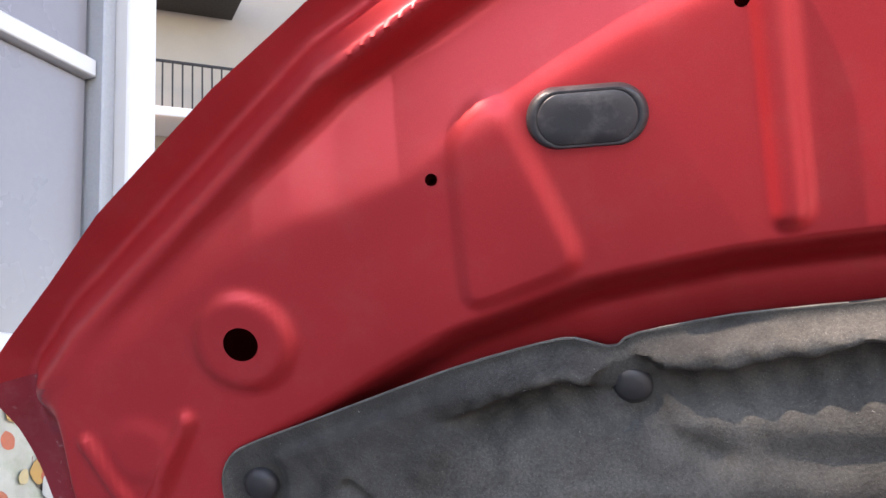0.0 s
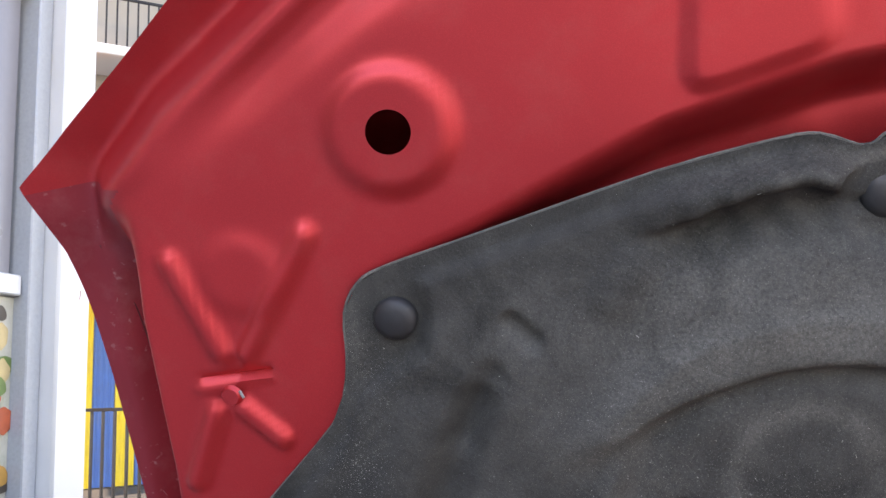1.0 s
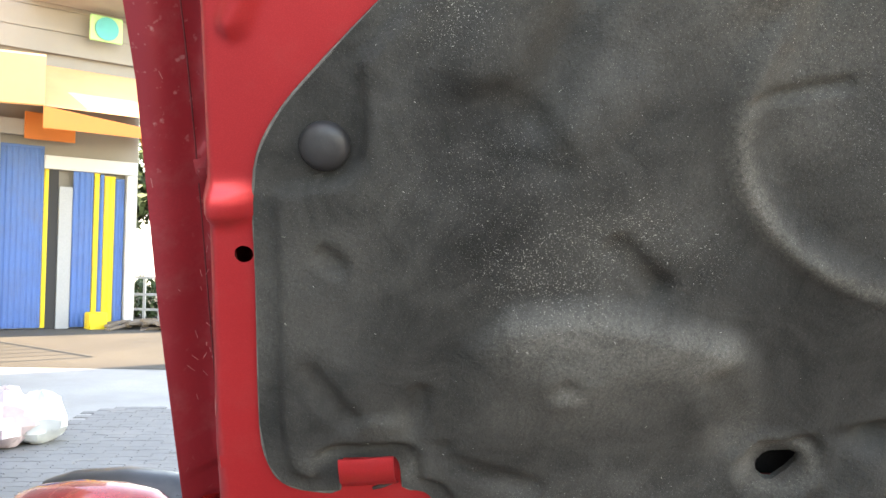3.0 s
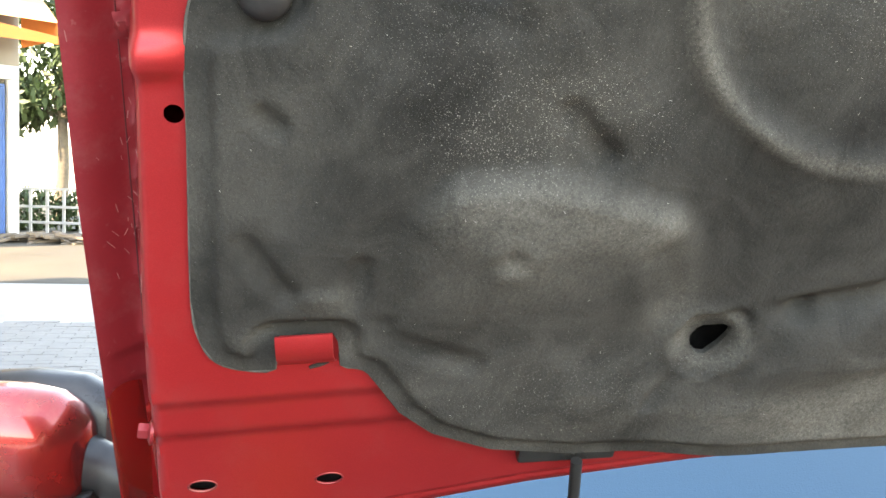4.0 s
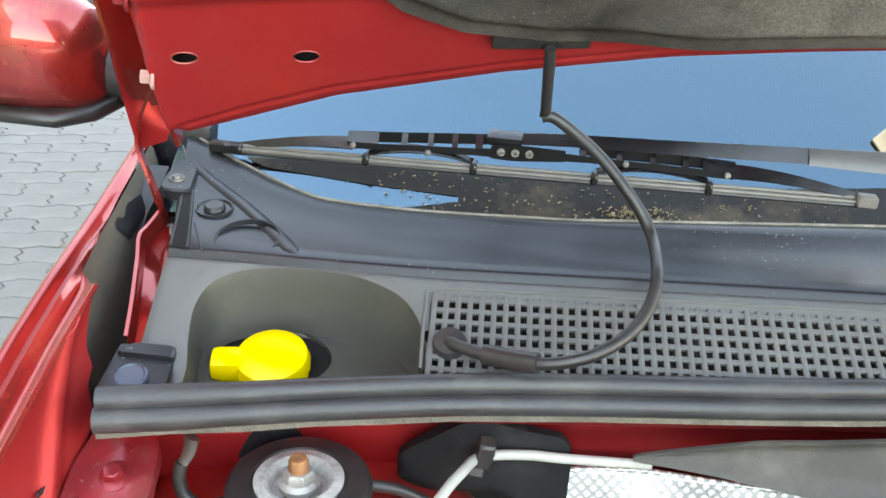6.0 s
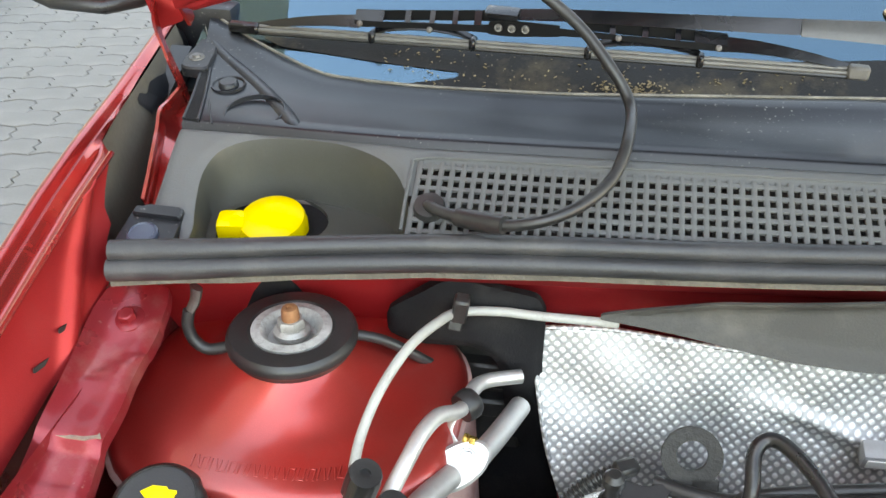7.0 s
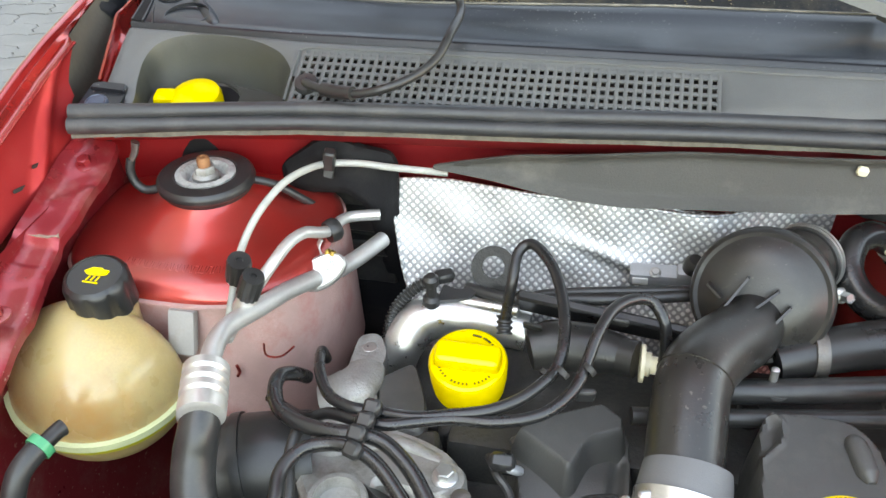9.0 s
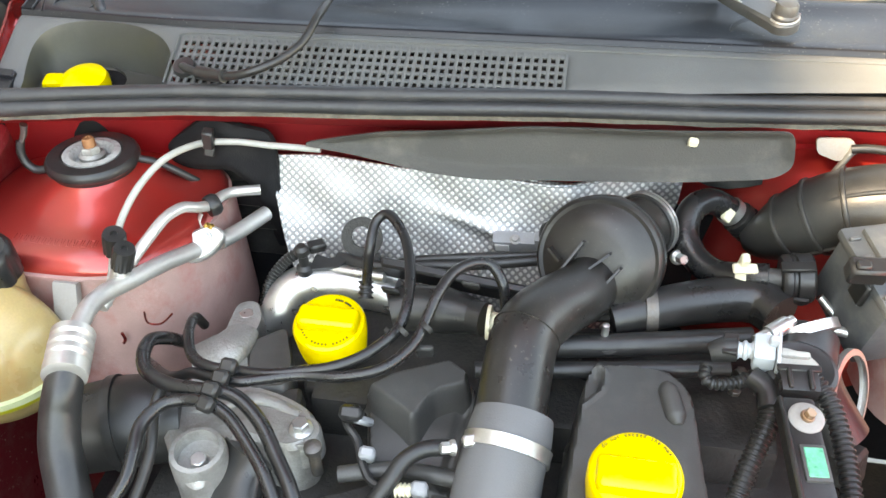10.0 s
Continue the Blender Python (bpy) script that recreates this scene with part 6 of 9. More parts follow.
part("flange_bolt", Geo().bolt(Vector((-0.311, 0.675, 0.762)), (0.05, -0.75, 0.65), 0.0064, 0.009, 1.2), M_STEEL, ac)
part("grommet", Geo().lathe([(0.006, -0.008), (0.0125, -0.007), (0.0135, -0.002), (0.0135, 0.004), (0.011, 0.008), (0.006, 0.008)], (-0.316, 0.716, 0.780), (0.6, 0.7, 0.1), 24), M_RUBBER, ac)
part("bracket_strap", Geo().tube([(-0.326, 0.704, 0.775), (-0.329, 0.698, 0.765), (-0.319, 0.687, 0.757)], 0.004, 8, 4, flat=0.4), M_STEEL, ac)
part("bracket_bolt", Geo().bolt((-0.314, 0.688, 0.768), (0.9, -0.3, 0.2), 0.0042, 0.010, 1.3), mat("brass_passivated_bolt", (0.55, 0.36, 0.1), 0.35, 0.9, 0.15, 60, 0.1), ac)
for base, top_, r in ((Vector((-0.362, 0.571, 0.782)), Vector((-0.345, 0.566, 0.824)), 0.0118), (Vector((-0.378, 0.598, 0.796)), Vector((-0.371, 0.593, 0.820)), 0.0128)):
    ax = (top_ - base).normalized()
    port = part("service_port", Geo().lathe([(0.0115, -0.006), (0.0105, 0.002), (0.0095, (top_ - base).length * 0.45), (0.0085, (top_ - base).length * 0.55)], base, ax, 18), M_PIPE, ac)
    part("service_cap", Geo().lathe([(0.009, -0.030), (r, -0.029), (r, -0.004), (r * 0.9, 0.0), (r * 0.3, 0.0), (r * 0.28, -0.003), (0.0005, -0.003)], top_, ax, 36, lobes=(12, 0.0012, -0.03, -0.004)), M_PLASTIC, port, "black knurled plastic cap")
cr = [(-0.336, 0.414, 0.796), (-0.348, 0.453, 0.802)]
d = Vector(cr[1]) - Vector(cr[0])
prof = [(0.016, -0.006), (0.0205, -0.004)]
for k in range(3):
    h = 0.004 + k * 0.0115
    prof += [(0.0208, h), (0.0208, h + 0.0055), (0.0178, h + 0.007), (0.0178, h + 0.0085)]
prof += [(0.0205, 0.0385), (0.0205, 0.046), (0.013, 0.050), (0.0095, 0.052)]
part("crimp_collar", Geo().lathe(prof, cr[0], d, 32), M_PIPE, ac, "ribbed crimp collar")
part("rubber_hose", Geo().tube([Vector(cr[0]) + d * 0.2, (-0.337, 0.405, 0.783), (-0.339, 0.394, 0.765), (-0.336, 0.375, 0.740), (-0.323, 0.352, 0.715), (-0.305, 0.320, 0.680)], [0.0165, 0.0178, 0.0185, 0.019, 0.0195, 0.02], 20, 6), M_RUBBER, ac)

# ---- coolant tank ----
M_BRACKET = mat("dusty_grey_bracket", (0.30, 0.28, 0.26), 0.6, 0, 0.15, 40, 0.1, 400, dirt=((0.2, 0.15, 0.12), 0.4, 40))
tank_m = mat("yellowed_translucent_plastic", (0.46, 0.33, 0.15), 0.33, 0, 0.2, 9, 0.04, 400, coat=0.3, dirt=((0.40, 0.17, 0.05), 0.7, 8))
tb = tank_m.node_tree.nodes["Principled BSDF"]
tb.inputs["Subsurface Weight"].default_value = 0.35
tb.inputs["Subsurface Radius"].default_value = (0.03, 0.02, 0.008)
tank = thing("coolant_tank", "yellowed translucent spherical coolant tank with black cap", "coolant tank", (-0.505, 0.50, 0.6))
tc_ = Vector((-0.525, 0.546, 0.685))
TAX = Vector((0.10, -0.12, 1)).normalized()
prof = [(0.0005, -0.092)]
for k in range(1, 13):
    a = -math.pi / 2 + k * math.pi / 2 / 13
    prof.append((0.093 * math.cos(a), 0.093 * math.sin(a)))
up = [(0.093 * math.cos(a), 0.093 * math.sin(a)) for a in np.linspace(0.08, 1.53, 16)]
def shallow(geo, k=0.42):
    """Draws the half towards the strut tower in."""
    geo.v = [(x, y if y < tc_.y else tc_.y + (y - tc_.y) * k, z) for x, y, z in geo.v]
    return geo


part("tank_body", shallow(Geo().lathe(prof + [(0.0935, -0.004), (0.0935, 0.004)] + up, tc_, TAX, 48)), tank_m, tank)
part("weld_seam", shallow(Geo().lathe([(0.092, -0.005), (0.0985, -0.0045), (0.0985, 0.0045), (0.092, 0.005)], tc_, TAX, 64)), mat("pale_green_seam", (0.55, 0.58, 0.33), 0.45, 0, 0.1, 40, 0.1), tank, "pale welded seam")
part("coolant", shallow(Geo().lathe([(0.0005, -0.0935), (0.05, -0.080), (0.0945, -0.014), (0.0945, -0.006), (0.05, -0.006)], tc_, TAX, 40)), mat("green_yellow_coolant", (0.5, 0.46, 0.02), 0.4, 0, 0.1, 20, 0.02), tank, "yellow-green coolant level")
tcap = Vector((-0.512, 0.564, 0.768))
part("neck", Geo().lathe([(0.040, -0.03), (0.034, -0.012), (0.031, 0.004)], tcap, (tcap - tc_), 36), tank_m, tank)
screw_cap = part("cap", Geo().lathe([(0.031, 0.0), (0.0335, 0.001), (0.0335, 0.032), (0.031, 0.038), (0.027, 0.041), (0.0265, 0.0395), (0.0005, 0.0395)], tcap, (0.02, -0.16, 1), 72, lobes=(9, 0.0022, 0.0005, 0.034)), M_PLASTIC, tank, "ribbed black screw cap with yellow warning sign")
sm = Matrix.Translation(tcap) @ Vector((0, 0, 1)).rotation_difference(Vector((0.02, -0.16, 1)).normalized()).to_matrix().to_4x4() @ Matrix.Translation((0, 0, 0.0398))
sign = Geo()
sign.prism([(-0.013, 0.004), (-0.006, 0.010), (0.004, 0.0105), (0.006, 0.0085), (0.012, 0.0085), (0.013, 0.0065), (0.012, 0.005), (0.0125, 0.003), (0.010, 0.0015), (0.004, 0.0), (-0.008, 0.0)], 0.0007, sm)
for k in range(3):
    sign.prism([(-0.006 + k * 0.005, -0.0075), (-0.0045 + k * 0.005, -0.0075), (-0.003 + k * 0.005, -0.001), (-0.0045 + k * 0.005, -0.001)], 0.0007, sm)
sign.prism([(-0.008, -0.0105), (0.008, -0.0105), (0.008, -0.009), (-0.008, -0.009)], 0.0007, sm)
part("cap_sign", sign, M_YELLOW, screw_cap, "yellow hot-steam warning sign")
nz_ = Vector((-0.474, 0.400, 0.757))
part("nozzle", Geo().tube([nz_ + Vector((0.003, 0.008, 0.0)), nz_, nz_ + Vector((-0.010, -0.03, -0.004))], [0.008, 0.0075, 0.0075], 14, 4), M_PLASTIC, tank)
part("return_hose", Geo().tube([nz_ + Vector((-0.004, -0.012, 0.0)), nz_ + Vector((-0.014, -0.04, -0.012)), nz_ + Vector((-0.02, -0.06, -0.05))], 0.0105, 14, 5), M_RUBBER, tank, "black return hose")
part("hose_clip", Geo().lathe([(0.0105, -0.004), (0.0125, -0.004), (0.0125, 0.004), (0.0105, 0.004)], nz_ + Vector((-0.005, -0.015, -0.001)), (0.3, 1, 0.2), 24), M_GREEN, tank, "green spring clip")
part("tank_bracket", Geo().box(Matrix.Translation((-0.440, 0.576, 0.730)) @ pose(0, 0, 0, -20, 0, 0), (0.030, 0.012, 0.050), 0.004, 2), M_BRACKET, tank, "grey plastic bracket")


# ---- cowl panel ----
def cowl_z(x, y):
    """Height of the grey panel: it climbs backwards to its dark rear strip."""
    return np.interp(y, [0.72, 0.785, 0.82, 0.85, 0.87, 0.90], [0.871, 0.900, 0.917, 0.932, 0.940, 0.945]) + 0.017 * (np.asarray(x) + 0.378)


def seal_y(x):
    return float(np.interp(x, [-0.605, -0.547, -0.465, -0.375, -0.273, -0.027, 0.3, 0.7], [0.714, 0.726, 0.744, 0.759, 0.768, 0.791, 0.815, 0.84]))


cowl = thing("windscreen_cowl", "grey plastic cowl panel with square-holed air grille and oval filler recess", "cowl panel", (-0.1, 0.84, 0.9))
GR = (-0.378, 0.083, 0.768, 0.8465)          # the grille's field: x from, x to, y from, y to
NX, NY = 48, 8
RX, RY = -0.474, 0.815
rim = [(-0.556, 0.757), (-0.563, 0.779), (-0.569, 0.805), (-0.571, 0.831), (-0.561, 0.853), (-0.536, 0.866), (-0.498, 0.870), (-0.450, 0.866), (-0.416, 0.854), (-0.396, 0.838), (-0.383, 0.814), (-0.380, 0.800), (-0.387, 0.777), (-0.42, 0.772), (-0.50, 0.762)]
rim = [Vector((x, y, 0)) for x, y in rim]
line, _ = spline(rim[-2:] + rim + rim[:2], [0] * (len(rim) + 4), 5)
RECESS = [(p.x, p.y) for p in line[10:10 + 5 * len(rim)]]


def grille_y(x):
    return max(GR[2], seal_y(x) + 0.006)


GRILLE_HOLE = [(x, grille_y(x) - 0.002) for x in (GR[0] - 0.003, -0.273, -0.15, -0.027, GR[1] + 0.002)] + [(GR[1] + 0.002, GR[3] + 0.003), (GR[0] - 0.003, GR[3] + 0.003)]
OUT = [(-0.603, 0.775), (-0.572, 0.770)] + [(x, seal_y(x) + 0.003) for x in (-0.565, -0.465, -0.375, -0.273, -0.027, 0.3, 0.7)] + [(0.70, 0.869), (0.1, 0.869), (-0.20, 0.868), (-0.385, 0.868), (-0.494, 0.872), (-0.608, 0.875)]
g = sheet([OUT, RECESS, GRILLE_HOLE], np.arange(-0.62, 0.71, 0.006), np.arange(0.715, 0.89, 0.005), lambda u, v, d: (u, v, cowl_z(u, v) - 0.004 * (1 - smooth01(d, 0, 0.006))))
part("panel", g, M_COWL, cowl, sharp=60)
# oval recess with an opening round the filler neck
rings = []
for s, drop in ((1.0, 0.004), (0.985, 0.010), (0.965, 0.022), (0.94, 0.036), (0.90, 0.049), (0.84, 0.056)):
    k = float(smooth01(drop, 0.01, 0.056))
    rings.append([(RX + (x - RX) * s, RY + (y - RY) * s, (float(cowl_z(x, y)) - drop) * (1 - k) + 0.872 * k) for x, y in RECESS])
hole = []
for x, y in RECESS:
    a = math.atan2((y - RY) / 0.055, (x - RX) / 0.095)
    hole.append((-0.515 + 0.055 * math.cos(a), 0.829 + 0.039 * math.sin(a)))
rings.append([(x, y, 0.871 + 0.12 * (y - 0.829)) for x, y in hole])
rings.append([(x, y, 0.867 + 0.12 * (y - 0.829)) for x, y in hole])
part("filler_recess", Geo().loft(rings, caps=False), mat("smooth_grey_plastic", (0.052, 0.053, 0.047), 0.36, 0, 0.2, 9, 0.08, 700, dirt=((0.10, 0.094, 0.074), 0.35, 10)), cowl, "smooth oval filler recess")
# walls coloured black so the opening looks shaded
part("filler_well", Geo().loft([[(x, y, z + 0.12 * (y - 0.829)) for x, y in hole] for z in (0.867, 0.80)]), M_BLACKSHEET, cowl, "opening round the filler neck, lined black for its shade")
# air grille: bars between square holes
g = Geo()
dx, dy = (GR[1] - GR[0]) / NX, (GR[3] - GR[2]) / NY
for i in range(NX + 1):
    x = GR[0] + i * dx
    ring = []
    for y in np.linspace(grille_y(x) - 0.003, GR[3] + 0.004, 10):
        z = float(cowl_z(x, y)) - 0.0006
        ring.append([(x - 0.0023, y, z - 0.0034), (x - 0.0023, y, z - 0.0006), (x - 0.0016, y, z), (x + 0.0016, y, z), (x + 0.0023, y, z - 0.0006), (x + 0.0023, y, z - 0.0034)])
    g.loft(ring)
for j in range(NY + 1):
    y = GR[2] + j * dy
    xe = GR[1]
    while grille_y(xe) > y + 0.001 and xe > GR[0] + 0.05:
        xe -= 0.004
    xm = 0.5 * (GR[0] + xe)
    g.box(pose(xm, y, float(cowl_z(xm, y)) - 0.0025, 24, -math.degrees(math.atan(0.017)), 0), (xe - GR[0] + 0.004, 0.0046, 0.0032), 0.0005)
part("air_grille", g, M_COWL, cowl)
# dark box gives the grille holes their shade by colour
part("grille_backing", Geo().box(pose(-0.15, 0.834, 0.892, 24, -1, 0), (0.47, 0.050, 0.010), 0.003), M_DARK, cowl, "dark box standing for the shade under the grille")
part("grille_rib", Geo().tube([(x, y, float(cowl_z(x, y)) + 0.0002) for x, y in ((-0.384, 0.785), (-0.3845, 0.84), (-0.376, 0.853), (-0.30, 0.8545), (0.08, 0.8555), (0.69, 0.857))], 0.0016, 6, 4), M_COWL, cowl)

# dark rear strip up to the glass
rear = thing("cowl_trim", "glossy dark plastic trim below the windscreen, dusted", "cowl trim", (-0.1, 0.92, 0.9))
EDGE_X = [-0.651, -0.604, -0.551, -0.502, -0.458, -0.393, -0.267, 0.025, 0.4, 0.76]
EDGE_Y = [1.074, 1.044, 1.012, 0.988, 0.980, 0.972, 0.968, 0.979, 0.992, 1.03]
EDGE_Z = [0.974, 0.963, 0.953, 0.947, 0.946, 0.947, 0.950, 0.961, 0.964, 0.96]


def trim_point(x, s, lift=0.0):
    """A place on the dark trim: x along its rear edge, s from its front (0) to the rear edge (1)."""
    xf = float(np.interp(x, [-0.651, -0.5], [-0.607, -0.5])) if x < -0.5 else x
    y0, y1 = 0.869 + 0.007 * float(smooth01(x, -0.38, -0.6)), float(np.interp(x, EDGE_X, EDGE_Y))
    z0, z1 = float(cowl_z(xf, y0)) + 0.004, float(np.interp(x, EDGE_X, EDGE_Z))
    return Vector((xf + (x - xf) * s, y0 + (y1 - y0) * s, z0 + (z1 - z0) * s ** 1.5 + lift))


rows = []
for x in np.concatenate([np.arange(-0.651, -0.38, 0.010), np.arange(-0.38, 0.77, 0.03)]):
    x = float(x)
    a, b = trim_point(x, 0.0), trim_point(x, 1.0)
    rows.append([(a.x, a.y - 0.002, a.z - 0.03), (a.x, a.y, a.z - 0.002), (a.x, a.y + 0.004, a.z)] + [tuple(trim_point(x, s, -0.003 * math.sin(math.pi * s))) for s in (0.2, 0.4, 0.6, 0.74)]
                + [tuple(trim_point(x, 0.84, 0.001)), tuple(trim_point(x, 0.92, 0.003)), (b.x, b.y - 0.001, b.z + 0.002), (b.x, b.y + 0.004, b.z), (b.x, b.y + 0.012, b.z - 0.03)])
part("strip", Geo().loft(rows, closed=False), M_COWL_DARK, rear, sharp=60)
part("dust_line", Geo().tube([trim_point(float(x), 1.0, 0.002) + Vector((0, 0.003, 0)) for x in np.linspace(-0.64, 0.7, 40)], 0.0016, 6, 2), mat("pale_dust_line", (0.2, 0.18, 0.15), 0.9, 0, 0.5, 40, 0.5, 300), rear, "pale line of dust along the glass")

# bonnet seal: twin rubber beads
M_GRIT = mat("gritty_beige_flange", (0.14, 0.125, 0.10), 0.85, 0, 0.35, 30, 0.7, 260, dirt=((0.035, 0.033, 0.03), 0.7, 26))
seal = thing("hood_seal", "weathered black twin-bead rubber hood seal", "rubber seal", (0, 0.76, 0.88))
line = [(float(x), seal_y(x) + 0.0015 * math.sin(17 * x), 0.893 + 0.017 * (x + 0.516)) for x in np.linspace(-0.607, 0.70, 27)]
part("upper_bead", Geo().tube([(x, y + 0.0045, z + 0.0055) for x, y, z in line], [0.0095] * 2 + [0.0085] * 25, 12, 3), M_SEAL, seal)
part("lower_bead", Geo().tube([(x, y - 0.0040, z - 0.0065) for x, y, z in line], [0.0095] * 2 + [0.0085] * 25, 12, 3), M_SEAL, seal)
part("seal_base", Geo().loft([[(x, y + 0.006, z - 0.012), (x, y - 0.005, z - 0.0145), (x, y - 0.006, z - 0.0205 - 0.0015 * math.sin(61 * x)), (x, y + 0.006, z - 0.023)] for x, y, z in line]), M_GRIT, seal, "gritty beige lower edge")


# ---- cowl fittings and wiper ----
cap = thing("washer_bottle", "washer bottle filler with bright yellow plastic cap", "washer bottle", (-0.509, 0.807, 0.868))
cc = Vector((-0.506, 0.815, 0.882))
part("cap_lid", Geo().lathe([(0.0005, -0.03), (0.029, -0.03), (0.031, -0.006), (0.0285, 0.001), (0.021, 0.0045), (0.012, 0.006), (0.0005, 0.0062)], cc, (0.0, -0.25, 1), 48, lobes=(12, 0.0012, -0.03, -0.002)), M_YELLOW, cap)
part("cap_tab", Geo().box(Matrix.Translation(cc + Vector((-0.035, -0.006, -0.008))) @ pose(0, 0, 0, 12, 0, 8), (0.026, 0.024, 0.022), 0.006, 2), M_YELLOW, cap)
part("filler_collar", Geo().lathe([(0.026, -0.06), (0.031, -0.06), (0.032, -0.034), (0.031, -0.031), (0.026, -0.031)], cc + Vector((0.0, 0.004, 0.0)), (0, -0.1, 1), 36), M_RUBBER, cap, "black rubber collar")

grommet = thing("hose_grommet", "black rubber grommet in the air grille", "grommet", (-0.363, 0.826, 0.9))
part("collar", Geo().lathe([(0.006, 0.004), (0.0125, 0.003), (0.0135, 0.001), (0.0135, -0.006), (0.006, -0.006)], (-0.363, 0.805, 0.913), (0, -0.45, 1), 28), M_PLASTIC, grommet)

clip = thing("cowl_clip", "round blue-grey push clip on a dark plastic corner", "push clip", (-0.607, 0.77, 0.9))
part("corner_plate", Geo().prism(rounded([(-0.026, -0.030), (0.024, -0.028), (0.021, 0.013), (-0.024, 0.018)], 0.003), 0.006, Matrix.Translation((-0.594, 0.774, 0.889)) @ pose(0, 0, 0, 15, 2, 0), 0.001), M_COWL_DARK, clip)
part("plate_lip", Geo().prism(rounded([(-0.022, 0.0), (0.022, 0.0), (0.021, 0.012), (-0.010, 0.013), (-0.021, 0.006)], 0.003), 0.012, Matrix.Translation((-0.594, 0.774, 0.889)) @ pose(0, 0.004, 0, 15, 2, 0), 0.002), M_COWL_DARK, clip)
part("clip_head", Geo().lathe([(0.0005, 0.0), (0.0135, 0.0), (0.0130, 0.0035), (0.0110, 0.0050), (0.0100, 0.0040), (0.0005, 0.0044)], (-0.598, 0.757, 0.890), (0, -0.25, 1), 28), mat("blue_grey_plastic", (0.05, 0.065, 0.095), 0.4, 0, 0.1, 40, 0.05), clip)

corner = thing("cowl_corner", "dark plastic cowl corner with cup, screw and round pad", "cowl corner", (-0.6, 0.93, 0.9))
def trim_z(px, py, lift=0.0):
    """The trim's surface over a place in the plan."""
    x, q = px, 0.5
    for _ in range(12):
        near, far_ = trim_point(x, 0.0), trim_point(x, 1.0)
        q = min(1.0, max(0.0, (py - near.y) / (far_.y - near.y)))
        x = max(-0.651, min(0.7, x + 0.7 * (px - trim_point(x, q).x)))
    return Vector((px, py, trim_point(x, q).z - 0.003 * math.sin(math.pi * q) + lift))


part("cup", Geo().lathe([(0.0005, 0.0048), (0.0080, 0.0050), (0.0095, 0.0036), (0.0102, -0.001), (0.0140, -0.0006), (0.0158, 0.0022), (0.0170, 0.0024), (0.0178, -0.003)], tuple(trim_z(-0.590, 0.954)), (0, -0.1, 1), 36), M_COWL_DARK, corner, "shallow round cup with a button")
pad = trim_z(-0.546, 0.904, 0.0012)
part("round_pad", Geo().lathe([(0.0262, -0.003), (0.0266, 0.0010), (0.0276, 0.0014), (0.0286, 0.0010), (0.029, -0.003)], tuple(pad), (0, -0.16, 1), 44, caps=False), M_COWL_DARK, corner)
RIDGE = ((-0.499, 0.880), (-0.505, 0.889), (-0.521, 0.913), (-0.538, 0.935), (-0.556, 0.956), (-0.580, 0.980), (-0.606, 1.003), (-0.630, 1.027), (-0.642, 1.048))
part("ridge", Geo().tube([trim_z(x, y, -0.0035) for x, y in RIDGE], [0.004, 0.0085, 0.0095, 0.009, 0.0085, 0.008, 0.0075, 0.007, 0.005], 18, 4, flat=0.75), M_COWL_DARK, corner)
part("dust_seam", Geo().tube([trim_z(x - 0.009, y + 0.006, 0.0004) for x, y in RIDGE[2:]], 0.0007, 6, 3), M_GRIT, corner, "pale dust in the seam")
part("moulded_line", Geo().tube([trim_z(-0.600, 0.926, 0.0), trim_z(-0.577, 0.874, 0.0)], 0.0008, 6, 1), M_COWL_DARK, corner)
# black strip raised over the trim paints the shade of a slot
slot = [((-0.627, 0.978), (-0.619, 0.980)), ((-0.617, 0.930), (-0.605, 0.930)), ((-0.606, 0.879), (-0.591, 0.877))]
part("slot", Geo().loft([[trim_z(*a, 0.0016), trim_z(*b, 0.0016), trim_z(*b, -0.02), trim_z(*a, -0.02)] for a, b in slot]), M_BLACKSHEET, corner, "black strip standing for the shade of a slot")
for k in (0, 1):
    part("slot_edge", Geo().tube([trim_z(*p[k], 0.0014) for p in slot], 0.0014, 8, 2), M_COWL_DARK, corner)
sp = Vector((-0.634, 0.990, 0.9465))
part("screw_plate", Geo().prism(rounded([(-0.014, -0.016), (-0.004, -0.020), (0.016, -0.018), (0.012, 0.020), (0.004, 0.045), (-0.014, 0.050), (-0.017, 0.010)], 0.006), 0.011, Matrix.Translation(sp) @ pose(0, 0, 0, 6, 0, 0), 0.002), M_COWL_DARK, corner)
part("screw", Geo().lathe([(0.0005, 0.0040), (0.0036, 0.0042), (0.0048, 0.0015), (0.0075, 0.002), (0.0088, -0.001)], tuple(sp + Vector((-0.003, 0.002, 0.0108))), (0, -0.1, 1), 20), M_DARKSTEEL, corner)

# wiper blade and arm over the glass
wiper = thing("wiper", "black windscreen wiper with worn blade resting on the glass", "wiper", (-0.3, 1.0, 0.98))
b0, b1 = Vector((-0.607, 1.047, 0.971)), Vector((-0.007, 0.962, 0.992))


def along(t, up=0.0, back=0.0):
    return b0.lerp(b1, t) + Vector((0, back, up))


def strip(stations):
    """A thin flat bar along the blade; stations: (t, back and height of its front edge, of its rear edge), 2 mm thick."""
    rings = []
    for t, y0, z0, y1, z1 in stations:
        n = Vector((0, z0 - z1, y1 - y0)).normalized() * 0.0018
        a, b = along(t, z0, y0), along(t, z1, y1)
        rings.append([a, b, b - n, a - n])
    return Geo().loft(rings)


